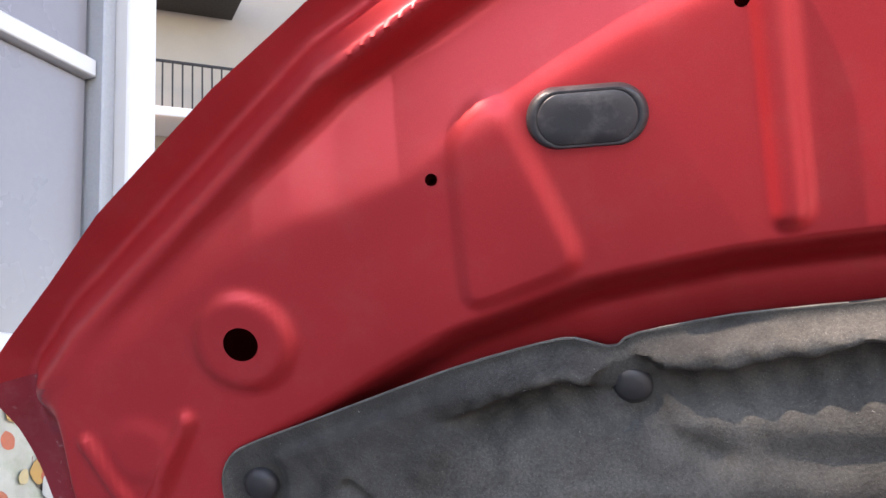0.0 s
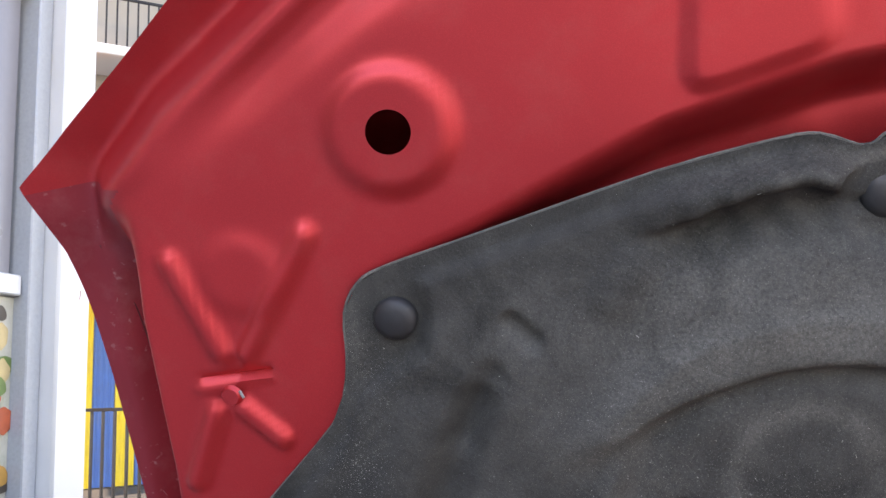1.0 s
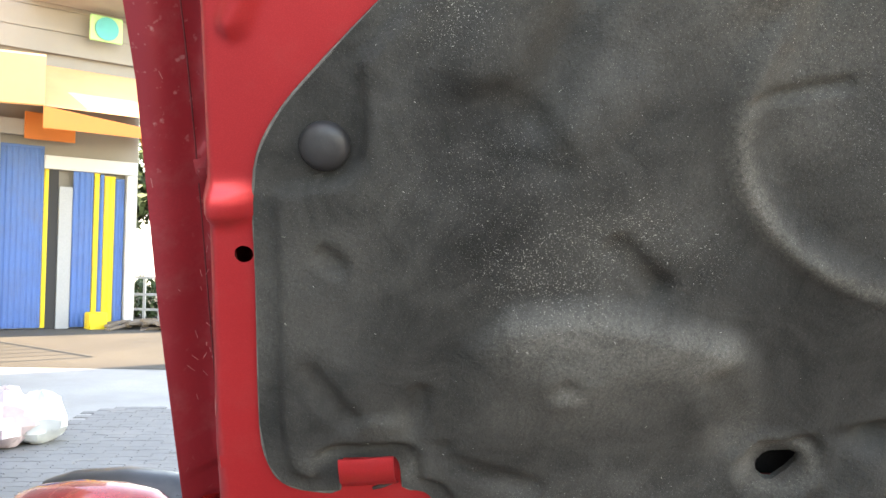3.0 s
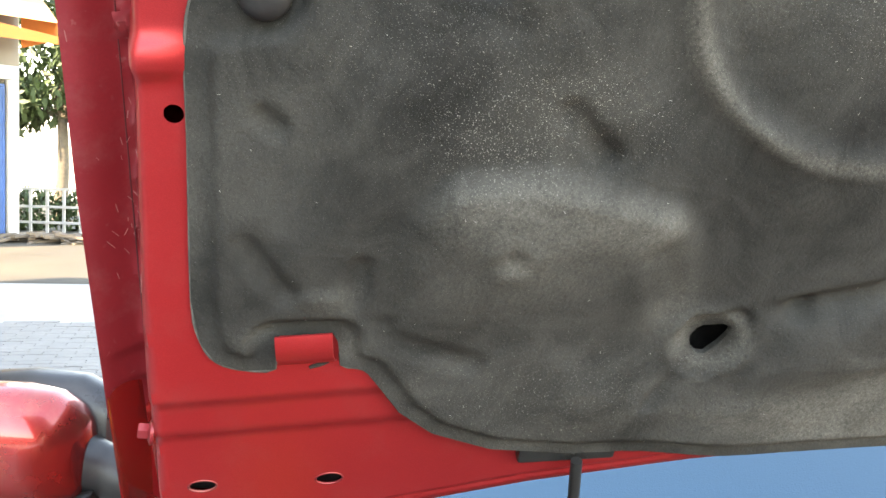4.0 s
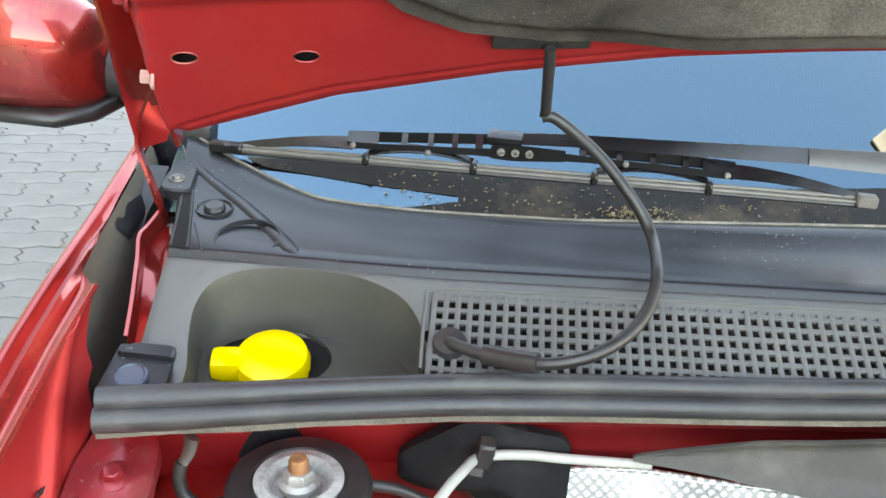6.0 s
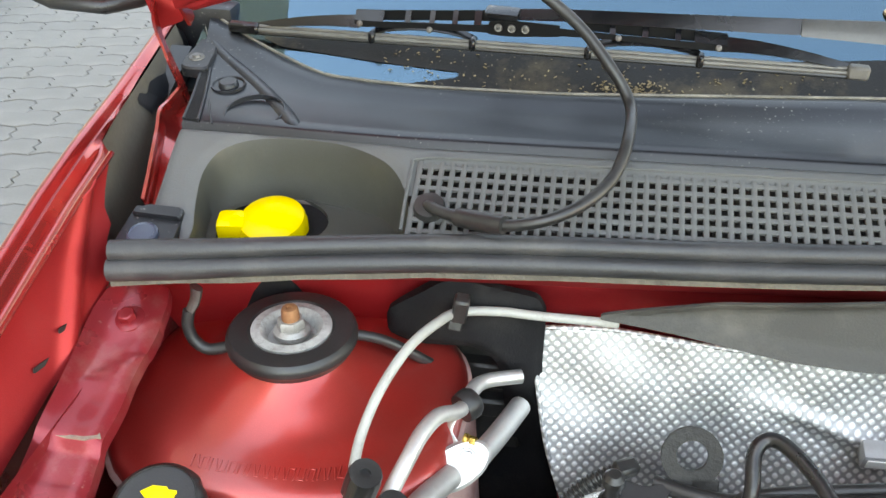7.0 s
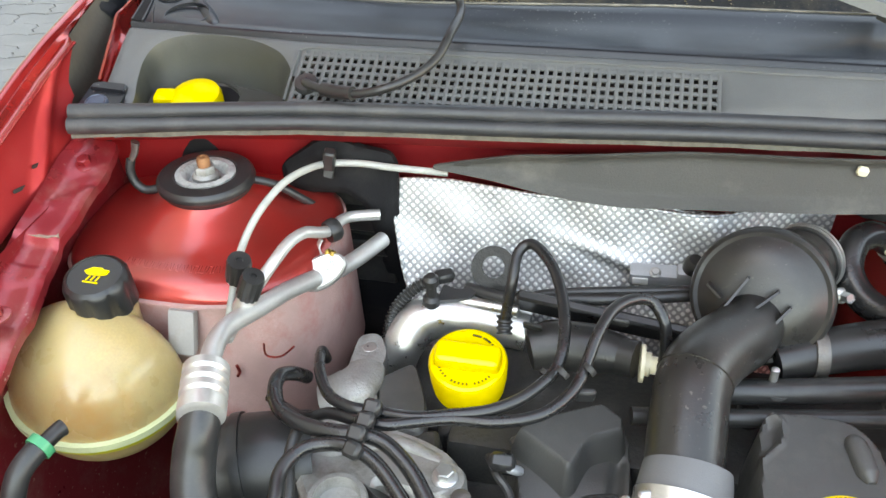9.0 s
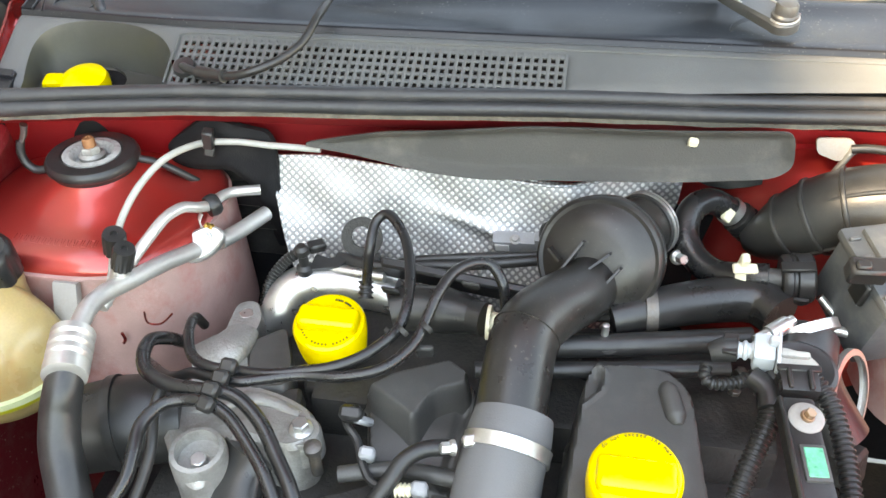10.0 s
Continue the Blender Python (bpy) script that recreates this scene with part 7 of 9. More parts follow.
M_WIPER = mat("satin_black_wiper", (0.008, 0.0085, 0.0095), 0.22, 0, 0.2, 20, 0.05, 600, dirt=((0.04, 0.038, 0.034), 0.2, 30))
# copy of the wiper black, reflections cut to keep the webs dark
M_WEB = mat("matt_black_wiper_web", (0.006, 0.006, 0.0065), 0.6, 0, 0.2, 20, 0.05, 600, dirt=((0.02, 0.019, 0.017), 0.2, 30), spec=0.12)
M_STRIP = mat("worn_blade_strip", (0.14, 0.132, 0.118), 0.5, 0.1, 0.3, 40, 0.1, 300, dirt=((0.12, 0.11, 0.10), 0.4, 60))
part("blade_rubber", Geo().tube([along(t, -0.003, 0.001) for t in np.linspace(0.01, 1, 12)], 0.0026, 8, 3), M_RUBBER, wiper)
part("blade_strip", Geo().tube([along(t, 0.0004, 0) for t in np.linspace(0.01, 1, 12)], 0.0023, 8, 3), M_STRIP, wiper, "worn pale grey spring strip")
part("blade_strip", Geo().tube([along(t, 0.0034, 0.003) for t in np.linspace(0.02, 0.99, 12)], 0.0022, 8, 3), M_STRIP, wiper, "worn pale grey spring strip")
part("end_cap", Geo().box(Matrix.Translation(along(1.0, 0.002)) @ pose(0, 0, 0, 0, 0, -8), (0.018, 0.012, 0.012), 0.002), M_STRIP, wiper)
part("end_cap", Geo().box(Matrix.Translation(along(0.005, 0.002)) @ pose(0, 0, 0, 0, 0, -8), (0.034, 0.012, 0.011), 0.002), M_WIPER, wiper)
for t in (0.245, 0.42, 0.608, 0.778):
    part("clip", Geo().box(Matrix.Translation(along(t, 0.0022, 0.001)) @ pose(0, 0, 0, 0, 0, -8), (0.0065, 0.014, 0.0125), 0.002), M_WIPER, wiper)
# long levers to the two ends, short ones to the middle clips
for t0, t1, z1, w in ((0.028, 0.222, 0.0205, 0.0095), (0.99, 0.812, 0.0225, 0.0105)):
    st = []
    for k in np.linspace(0, 1, 9):
        z = 0.007 + (z1 - 0.007) * (1 - (1 - k) ** 1.7)
        st.append((t0 + (t1 - t0) * k, 0.001, z - (0.005 + 0.005 * k), 0.001 + 0.004 + (w - 0.004) * k, z))
    part("lever", strip(st), M_WIPER, wiper)
for t0, t1 in ((0.245, 0.42), (0.608, 0.778)):
    st = [(t0 + (t1 - t0) * k, 0.002, 0.004 + 0.008 * math.sin(math.pi * k) ** 0.7, 0.009, 0.008 + 0.010 * math.sin(math.pi * k) ** 0.7) for k in np.linspace(0, 1, 9)]
    part("lever", strip(st), M_WIPER, wiper)
# the yoke: front web, rear web, and a top plate cut into windows
web = ((0.212, 0.0105, 0.0170, 0.0245), (0.263, 0.0112, 0.0170, 0.0255), (0.432, 0.0138, 0.0202, 0.0316), (0.475, 0.0115, 0.0240, 0.0330), (0.56, 0.0150, 0.0220, 0.0300), (0.639, 0.0150, 0.0200, 0.0275), (0.766, 0.0112, 0.0177, 0.0254), (0.815, 0.0107, 0.0165, 0.0238))


def web_at(t):
    for p, q in zip(web, web[1:]):
        if t <= q[0]:
            k = (t - p[0]) / (q[0] - p[0])
            return [a + (b - a) * k for a, b in zip(p[1:], q[1:])]
    return web[-1][1:]


part("front_web", strip([(t, 0.003, web_at(t)[0], 0.004, web_at(t)[1]) for t in np.linspace(0.212, 0.815, 30)]), M_WEB, wiper)
for a, b in ((0.212, 0.44), (0.583, 0.815)):
    part("rear_web", strip([(t, 0.0135, web_at(t)[2] - 0.010, 0.0145, web_at(t)[2]) for t in np.linspace(a, b, 10)]), M_WEB, wiper)
for a, b in ((0.212, 0.263), (0.301, 0.311), (0.344, 0.353), (0.383, 0.392), (0.420, 0.432), (0.583, 0.592), (0.638, 0.647), (0.688, 0.697), (0.737, 0.746), (0.766, 0.815)):
    st = []
    for t in (a, (a + b) / 2, b):
        w = web_at(t)
        st.append((t, 0.004, w[1], 0.0145, w[2]))
    part("bridge", strip(st), M_WIPER, wiper)
part("saddle", strip([(t, 0.002, web_at(t)[0] - 0.0005, 0.003, web_at(t)[1] + 0.003) for t in np.linspace(0.445, 0.56, 7)]), M_WEB, wiper)
for t in (0.461, 0.483, 0.505):
    part("boss", Geo().lathe([(0.0018, -0.001), (0.0022, 0.0016), (0.0036, 0.0016), (0.0040, -0.001)], along(t, 0.0195, 0.0012), (0, -1, 0.2), 16), M_DARKSTEEL, wiper)
for t, z in ((0.222, 0.0142), (0.345, 0.0125), (0.652, 0.0170), (0.802, 0.0140)):
    part("rivet", Geo().lathe([(0.0005, 0.003), (0.0026, 0.0022), (0.0032, 0)], along(t, z, 0.0022), (0, -1, 0.4), 12), M_DARKSTEEL, wiper, "bright rivet head")
part("hook", Geo().box(Matrix.Translation(along(0.466, 0.0305, 0.010)) @ pose(0, 0, 0, 15, 0, -8), (0.034, 0.016, 0.010), 0.003, 2), M_WIPER, wiper)
arm = [along(0.46, 0.030, 0.012), along(0.56, 0.0325, 0.013), along(0.74, 0.0335, 0.014), along(0.92, 0.0352, 0.014)]
rings = []
for k, p in enumerate(arm):
    w = 0.0045 + 0.0008 * k
    rings.append([p + Vector((0, -0.004, -w)), p + Vector((0, 0.004, w * 0.8)), p + Vector((0, 0.007, w * 0.7)), p + Vector((0, 0.000, -w))])
part("arm", Geo().loft(rings), M_WIPER, wiper)
sleeve_line = [along(0.915, 0.0352, 0.014), along(1.03, 0.036, 0.012), Vector((0.12, 0.955, 1.022)), Vector((0.20, 0.968, 1.006)), Vector((0.258, 0.962, 0.992))]
rings = []
for k, p in enumerate(sleeve_line):
    w = 0.0070 + 0.0016 * k
    y = 0.004 * k
    rings.append([p + Vector((0, -0.007 - y, -w)), p + Vector((0, -0.004 - y, 0)), p + Vector((0, 0.004, w * 0.8)), p + Vector((0, 0.010 + y, w * 0.5)), p + Vector((0, 0.006 + y, -w))])
M_ARM = mat("grey_wiper_arm", (0.10, 0.10, 0.098), 0.42, 0.3, 0.15, 30, 0.1, 400, dirt=((0.05, 0.046, 0.04), 0.4, 40))
part("arm_sleeve", Geo().loft(rings), M_ARM, wiper, "broad grey root of the arm")
ro = [(0.018 * math.cos(a), 0.018 * math.sin(a)) for a in np.linspace(-0.62 * math.pi, 0.40 * math.pi, 14)] + [(-0.055, 0.015), (-0.088, 0.013), (-0.088, -0.013), (-0.055, -0.015)]
rm = Matrix.Translation((0.319, 0.901, 0.966)) @ pose(0, 0, 0, 12, 6, -46)
part("arm_root", Geo().prism(ro, 0.014, rm, 0.0035), M_ARM, wiper, sharp=30)
# brighter line round the edge of the arm's root
part("arm_rim", Geo().tube([rm @ Vector((x * 0.9, y * 0.86, 0.0140)) for x, y in ro], 0.0013, 6, 2), mat("bright_edge_metal", (0.42, 0.41, 0.39), 0.35, 0.6, 0.2, 60, 0.1), wiper, "bright edge line")
part("pivot_cap", Geo().lathe([(0.0150, 0.0), (0.0150, 0.004), (0.0128, 0.006), (0.0124, 0.014), (0.0105, 0.0175), (0.005, 0.0190), (0.0005, 0.0192)], (0.319, 0.899, 0.979), (0, -0.2, 1), 32), M_ARM, wiper, "grey pivot cap")
part("pivot_ring", Geo().lathe([(0.027, -0.004), (0.042, -0.004), (0.0435, 0.0), (0.041, 0.004), (0.029, 0.0015)], (0.306, 0.908, 0.950), (0, -0.10, 1), 40), M_COWL_DARK, wiper)


# ---- door mirror ----
mir = thing("door_mirror", "red door mirror with black rim and foot", "door mirror", (-0.9, 1.38, 0.9))


def slab(rings, n=36, p=2.8):
    out = []
    for x, y, z, ry, rz in rings:
        ring = []
        for k in range(n):
            a = 2 * math.pi * k / n
            c, s = math.cos(a), math.sin(a)
            q = (abs(c) ** p + abs(s) ** p) ** (-1 / p)
            ring.append((x, y + ry * c * q, z + rz * s * q))
        out.append(ring)
    return Geo().loft(out)


part("shell", slab([(-1.075, 1.36, 0.992, 0.02, 0.03), (-1.066, 1.35, 0.987, 0.040, 0.058), (-1.035, 1.34, 0.987, 0.056, 0.070), (-0.98, 1.335, 0.988, 0.064, 0.078), (-0.92, 1.335, 0.987, 0.062, 0.078), (-0.880, 1.342, 0.982, 0.056, 0.073), (-0.858, 1.352, 0.976, 0.044, 0.060), (-0.848, 1.36, 0.972, 0.026, 0.040)], 40, 2.5), M_PAINT, mir)
part("rim", slab([(-1.07, 1.42, 0.985, 0.03, 0.06), (-1.03, 1.42, 0.986, 0.040, 0.072), (-0.95, 1.42, 0.988, 0.044, 0.078), (-0.875, 1.42, 0.986, 0.042, 0.074), (-0.838, 1.42, 0.978, 0.034, 0.062)]), M_PLASTIC, mir, "black plastic rim")
part("lower_skirt", slab([(-1.05, 1.345, 0.915, 0.03, 0.010), (-0.98, 1.335, 0.908, 0.055, 0.013), (-0.90, 1.335, 0.906, 0.058, 0.014), (-0.86, 1.35, 0.910, 0.045, 0.013), (-0.84, 1.37, 0.918, 0.03, 0.011)]), M_PLASTIC, mir, "black lower skirt")
part("foot", Geo().tube([(-0.87, 1.37, 0.955), (-0.835, 1.375, 0.945), (-0.80, 1.38, 0.93), (-0.72, 1.39, 0.93)], [0.045, 0.034, 0.036, 0.045], 18, 5), M_RUBBER, mir, "black ribbed foot")


# ---- engine ----
engine = thing("engine", "grimy dark diesel engine block under its covers", "engine", (0.05, 0.5, 0.3))
part("block", Geo().box((0.03, 0.52, 0.50), (0.66, 0.40, 0.26), 0.02, 2), M_DARK, engine)
part("cylinder_head", Geo().box((0.09, 0.60, 0.655), (0.48, 0.16, 0.06), 0.01, 2), M_DARK, engine)
g = Geo()
for k in range(26):
    random.seed(300 + k)
    g.box(pose(random.uniform(-0.26, 0.42), random.uniform(0.36, 0.70), random.uniform(0.62, 0.69), random.uniform(-15, 15), random.uniform(-15, 15), random.uniform(-40, 40)), (random.uniform(0.02, 0.07), random.uniform(0.015, 0.05), random.uniform(0.02, 0.05)), 0.004)
part("casting_rest", g, M_DARK, engine, kind="stuff")
for x, y, z, r in ((0.283, 0.648, 0.668, 0.008), (0.300, 0.625, 0.672, 0.006), (0.322, 0.640, 0.664, 0.007), (0.292, 0.598, 0.668, 0.006), (0.318, 0.600, 0.662, 0.008), (0.287, 0.570, 0.660, 0.007), (0.308, 0.572, 0.658, 0.006), (0.334, 0.618, 0.660, 0.006), (0.280, 0.540, 0.655, 0.006), (0.301, 0.545, 0.650, 0.007)):
    part("boss", Geo().lathe([(0.0005, 0.0), (r * 2.0, 0.0), (r * 1.8, 0.012), (r * 1.5, 0.014), (0.0005, 0.014)], (x, y, z), (0.05, -0.1, 1), 20), M_DARK, engine)
    part("head_bolt", Geo().bolt((x, y, z + 0.014), (0.05, -0.1, 1), r, 0.009, 1.3), M_DARKSTEEL, engine)
for k, (p, q, r) in enumerate((((0.272, 0.655, 0.672), (0.345, 0.640, 0.668), 0.005), ((0.276, 0.612, 0.676), (0.340, 0.585, 0.670), 0.004), ((0.270, 0.580, 0.672), (0.330, 0.560, 0.664), 0.0035))):
    part("metal_pipe", Geo().tube([p, Vector(p).lerp(Vector(q), 0.5) + Vector((0, 0.004, 0.008)), q], r, 10, 5), M_DARKSTEEL, engine)
part("rail_pipe", Geo().tube([(0.023, 0.548, 0.725), (0.114, 0.563, 0.725), (0.278, 0.587, 0.730)], 0.009, 12, 3), M_PLASTIC, engine)
part("upper_rail", Geo().tube([(0.071, 0.582, 0.735), (0.158, 0.596, 0.735), (0.302, 0.624, 0.740)], 0.013, 12, 3), M_PLASTIC, engine)
part("rear_manifold", Geo().tube([(0.157, 0.632, 0.740), (0.198, 0.647, 0.745), (0.245, 0.662, 0.750), (0.304, 0.671, 0.755), (0.330, 0.647, 0.755)], [0.018, 0.022, 0.024, 0.026, 0.024], 18, 5), M_PLASTIC, engine)
part("manifold_band", Geo().lathe([(0.0235, -0.006), (0.025, -0.006), (0.025, 0.006), (0.0235, 0.006)], (0.198, 0.647, 0.745), (1, 0.1, 0.06), 28), M_DARKSTEEL, engine)
part("fuel_rail_bracket", Geo().box(Matrix.Translation((-0.008, 0.674, 0.735)) @ pose(0, 0, 0, 30, 4, -4), (0.19, 0.012, 0.035), 0.003), M_PLASTIC, engine)
for x in (680, 690, 835):
    part("slot_frame", Geo().box(Matrix.Translation((0.005, 0.644, 0.757) if x == 835 else (-0.080, 0.621, 0.757)) @ pose(0, 0, 0, 35, 4, -4), (0.020, 0.004, 0.016), 0.002), M_COVER, engine)

oil = thing("oil_cap", "bright yellow ribbed oil filler cap", "filler cap", (-0.14, 0.575, 0.72))
oc, oax = Vector((-0.138, 0.582, 0.721)), Vector((0.0, -0.22, 1)).normalized()
part("skirt", Geo().lathe([(0.028, -0.022), (0.0365, -0.020), (0.0385, -0.004), (0.0395, 0.017), (0.0375, 0.021), (0.034, 0.0225), (0.0335, 0.0215), (0.0005, 0.0215)], oc, oax, 48), M_YELLOW, oil)
q = Vector((0, 0, 1)).rotation_difference(oax).to_matrix().to_4x4()
part("grip", Geo().box(Matrix.Translation(oc + oax * 0.0255) @ q, (0.066, 0.028, 0.019), 0.0085, 5), M_YELLOW, oil)
txt = Geo()
for k in range(34):
    a = math.pi * (0.16 + 0.68 * k / 33) if k < 17 else -math.pi * (0.16 + 0.68 * (k - 17) / 16)
    if k % 6 != 5:
        txt.box(Matrix.Translation(oc + oax * 0.0222) @ q @ pose(0.0295 * math.cos(a), 0.0295 * math.sin(a), 0, 0, 0, math.degrees(a) + 90), (0.0014, 0.0021, 0.0006), 0)
part("lettering", txt, M_DARK, oil, "small dark moulded lettering", kind="stuff")

# second cap on the right-hand cover
dip = thing("filler_cap", "bright yellow filler cap with printed warning", "filler cap", (0.16, 0.38, 0.74))
dc = Vector((0.176, 0.386, 0.782))
part("skirt", Geo().lathe([(0.028, -0.06), (0.033, -0.045), (0.0370, -0.028), (0.0388, -0.008), (0.0388, 0.010), (0.0368, 0.0145), (0.034, 0.016), (0.0005, 0.015)], dc, oax, 48), M_YELLOW, dip)
part("grip", Geo().box(Matrix.Translation(dc + oax * 0.020) @ q @ pose(0, -0.006, 0), (0.064, 0.030, 0.017), 0.0078, 5), M_YELLOW, dip)
words = "do not exceed the max"
for k, ch in enumerate(words):
    if ch == " ":
        continue
    cu = bpy.data.curves.new("lettering", "FONT")
    cu.body, cu.size, cu.align_x, cu.extrude = ch, 0.0052, "CENTER", 0.0002
    a = math.pi * (0.80 - 0.60 * k / (len(words) - 1))
    ob = new("lettering", cu)
    cu.materials.append(M_DARK)
    ob.parent = dip
    ob.matrix_parent_inverse = Matrix.Translation(-ROOT[dip.name])
    ob.matrix_basis = Matrix.Translation(dc + oax * 0.0162) @ q @ pose(0.0342 * math.cos(a), 0.0342 * math.sin(a), 0, 0, 0, math.degrees(a) - 90) @ Matrix.Translation((0, -0.002, 0))


def cover(name, label, outline, z0, z1, base, insets, material=None, tilt=0.0):
    """A moulded plastic cover: an outline drawn in over several steps, sloping up to the back."""
    cx = sum(p[0] for p in outline) / len(outline)
    cy = sum(p[1] for p in outline) / len(outline)
    o = rounded([(p[0], p[1]) for p in outline], 0.012, 3)
    rings = []
    for s, f in insets:
        rings.append([(cx + (x - cx) * s, cy + (y - cy) * s, z0 + (z1 - z0) * f + tilt * (y - cy)) for x, y in o])
    return part(name, Geo().loft(rings), material or M_COVER, base, label, sharp=35)


rc = thing("engine_cover", "dark grey moulded plastic engine cover", "engine cover", (0.17, 0.45, 0.66))
RC = rounded([(0.108, 0.30), (0.112, 0.40), (0.115, 0.438), (0.119, 0.485), (0.122, 0.53), (0.130, 0.556), (0.145, 0.566), (0.174, 0.571), (0.221, 0.566), (0.247, 0.537), (0.252, 0.50), (0.258, 0.45), (0.266, 0.40), (0.272, 0.30)], 0.010)
LUG = rounded([(0.144, 0.555), (0.156, 0.546), (0.152, 0.518), (0.122, 0.484), (0.114, 0.490), (0.121, 0.520)], 0.006)
LUG_IN = [(0.1365 + (x - 0.1365) * 0.74, 0.521 + (y - 0.521) * 0.78) for x, y in LUG]


def cover_place(x, y, d):
    """The moulded top: a plateau that falls away before a slanting ridge, with a finger bulge and a framed hollow."""
    s_ = ((y - 0.435) - (x - 0.12) * 1.02) / 1.43
    z = 0.655 + 0.092 * smooth01(d, 0.0, 0.013) - 0.20 * 0.5 * (np.sqrt(s_ * s_ + 0.00003) - s_)
    z = z - 0.010 * smooth01(x, 0.225, 0.262) * smooth01(y, 0.52, 0.46)
    z = z + 0.006 * patch(x, y, LUG, 0.004) - 0.014 * patch(x, y, LUG_IN, 0.004)
    return x, y, z + 0.0008 * np.sin(70 * x + 3) * np.sin(55 * y)


bulge = [tuple(float(c) for c in cover_place(np.array(x), np.array(y), np.array(0.05))) for x, y in ((0.211, 0.536), (0.213, 0.528), (0.217, 0.512), (0.220, 0.500), (0.222, 0.492))]
part("finger_bulge", Geo().tube(bulge, [0.005, 0.010, 0.0105, 0.010, 0.004], 18, 5), M_COVER, rc, "raised finger-shaped bulge")
part("shell", sheet([RC], np.arange(0.10, 0.28, 0.0025), np.arange(0.295, 0.575, 0.0025), cover_place), M_COVER, rc, sharp=50)

lc = thing("injector_cover", "dark plastic injector cover beside the fuel hoses", "engine cover", (-0.06, 0.48, 0.64))
IC = rounded([(-0.100, 0.535), (-0.064, 0.562), (-0.004, 0.582), (0.032, 0.560), (0.038, 0.493), (0.022, 0.420), (-0.064, 0.424), (-0.080, 0.47), (-0.090, 0.515)], 0.012)
IC_TOP = rounded([(-0.090, 0.516), (-0.064, 0.541), (-0.004, 0.570), (0.024, 0.550), (0.025, 0.527), (-0.008, 0.510), (-0.020, 0.478), (-0.032, 0.472), (-0.042, 0.480), (-0.084, 0.508)], 0.008)


def injector_place(x, y, d):
    z = 0.60 + 0.088 * smooth01(d, 0.0, 0.009)
    z = z - 0.012 * smooth01(y, 0.50, 0.44) - 0.007 * capsule(x, y, (0.016, 0.520), (0.010, 0.440), 0.001, 0.010)
    return x, y, z + 0.05 * (y - 0.50)


part("raised_top", sheet([IC_TOP], np.arange(-0.10, 0.035, 0.002), np.arange(0.465, 0.575, 0.002), lambda x, y, d: (x, y, 0.680 + 0.042 * smooth01(d, 0.0, 0.010) + 0.05 * (y - 0.50))), M_COVER, lc, "raised smooth top")
part("shell", sheet([IC], np.arange(-0.11, 0.045, 0.0024), np.arange(0.415, 0.59, 0.0024), injector_place), M_COVER, lc, sharp=50)
lc2 = thing("timing_cover", "black plastic timing belt cover beside the mount", "engine cover", (-0.19, 0.58, 0.64))
OUTL = [(-0.235, 0.581, 0.700), (-0.200, 0.615, 0.700), (-0.174, 0.555, 0.700), (-0.168, 0.513, 0.700), (-0.214, 0.506, 0.700)]
cover("shell", "", OUTL, 0.60, 0.70, lc2, ((1.0, 0), (1.0, 0.8), (0.95, 0.95), (0.86, 1.0)))

# ---- engine mount ----
mount = thing("engine_mount", "grey cast aluminium engine mount with three bolts", "engine mount", (-0.2, 0.5, 0.6))
arm_o = [(-0.269, 0.592, 0.685), (-0.271, 0.646, 0.685), (-0.249, 0.654, 0.685), (-0.232, 0.622, 0.685), (-0.236, 0.578, 0.685), (-0.209, 0.521, 0.685), (-0.160, 0.505, 0.685), (-0.131, 0.490, 0.685), (-0.122, 0.458, 0.685), (-0.140, 0.440, 0.685), (-0.203, 0.452, 0.685), (-0.202, 0.403, 0.685), (-0.215, 0.379, 0.685), (-0.244, 0.396, 0.685), (-0.270, 0.434, 0.685), (-0.292, 0.464, 0.685), (-0.281, 0.510, 0.685)]
part("casting", Geo().prism(rounded([(p[0], p[1]) for p in arm_o], 0.012), 0.086, pose(0, 0, 0.612), 0.006), M_ALU, mount, sharp=30)
part("web", Geo().tube([(-0.282, 0.547, 0.690), (-0.253, 0.560, 0.700), (-0.247, 0.594, 0.695)], [0.024, 0.028, 0.02], 16, 4, flat=0.6), M_ALU, mount)
part("rib_web", Geo().tube([(-0.283, 0.472, 0.690), (-0.234, 0.479, 0.700), (-0.193, 0.497, 0.700), (-0.147, 0.486, 0.695)], [0.006, 0.008, 0.008, 0.006], 14, 4, flat=0.7), M_ALU, mount)
part("boss", Geo().lathe([(0.0005, -0.03), (0.029, -0.03), (0.0275, 0.0), (0.026, 0.004), (0.0215, 0.005), (0.0205, -0.010), (0.0005, -0.012)], (-0.225, 0.414, 0.708), (0, -0.12, 1), 28), M_ALU, mount)
part("bolt", Geo().bolt((-0.223, 0.410, 0.694), (0, -0.12, 1), 0.0085, 0.012, 1.45), M_STEEL, mount)
part("boss", Geo().lathe([(0.0005, -0.03), (0.0215, -0.03), (0.020, 0.0), (0.018, 0.003), (0.0005, 0.003)], (-0.139, 0.465, 0.694), (0, -0.05, 1), 24), M_ALU, mount)
part("bolt", Geo().bolt((-0.139, 0.465, 0.697), (0, -0.05, 1), 0.0088, 0.013, 1.4), M_STEEL, mount)
part("boss", Geo().lathe([(0.0005, -0.04), (0.021, -0.04), (0.0185, 0.0), (0.017, 0.003), (0.0005, 0.003)], (-0.253, 0.624, 0.684), (0.05, -0.1, 1), 24), M_ALU, mount)
part("bolt", Geo().bolt((-0.253, 0.624, 0.687), (0.05, -0.1, 1), 0.0088, 0.012, 1.4), M_STEEL, mount)
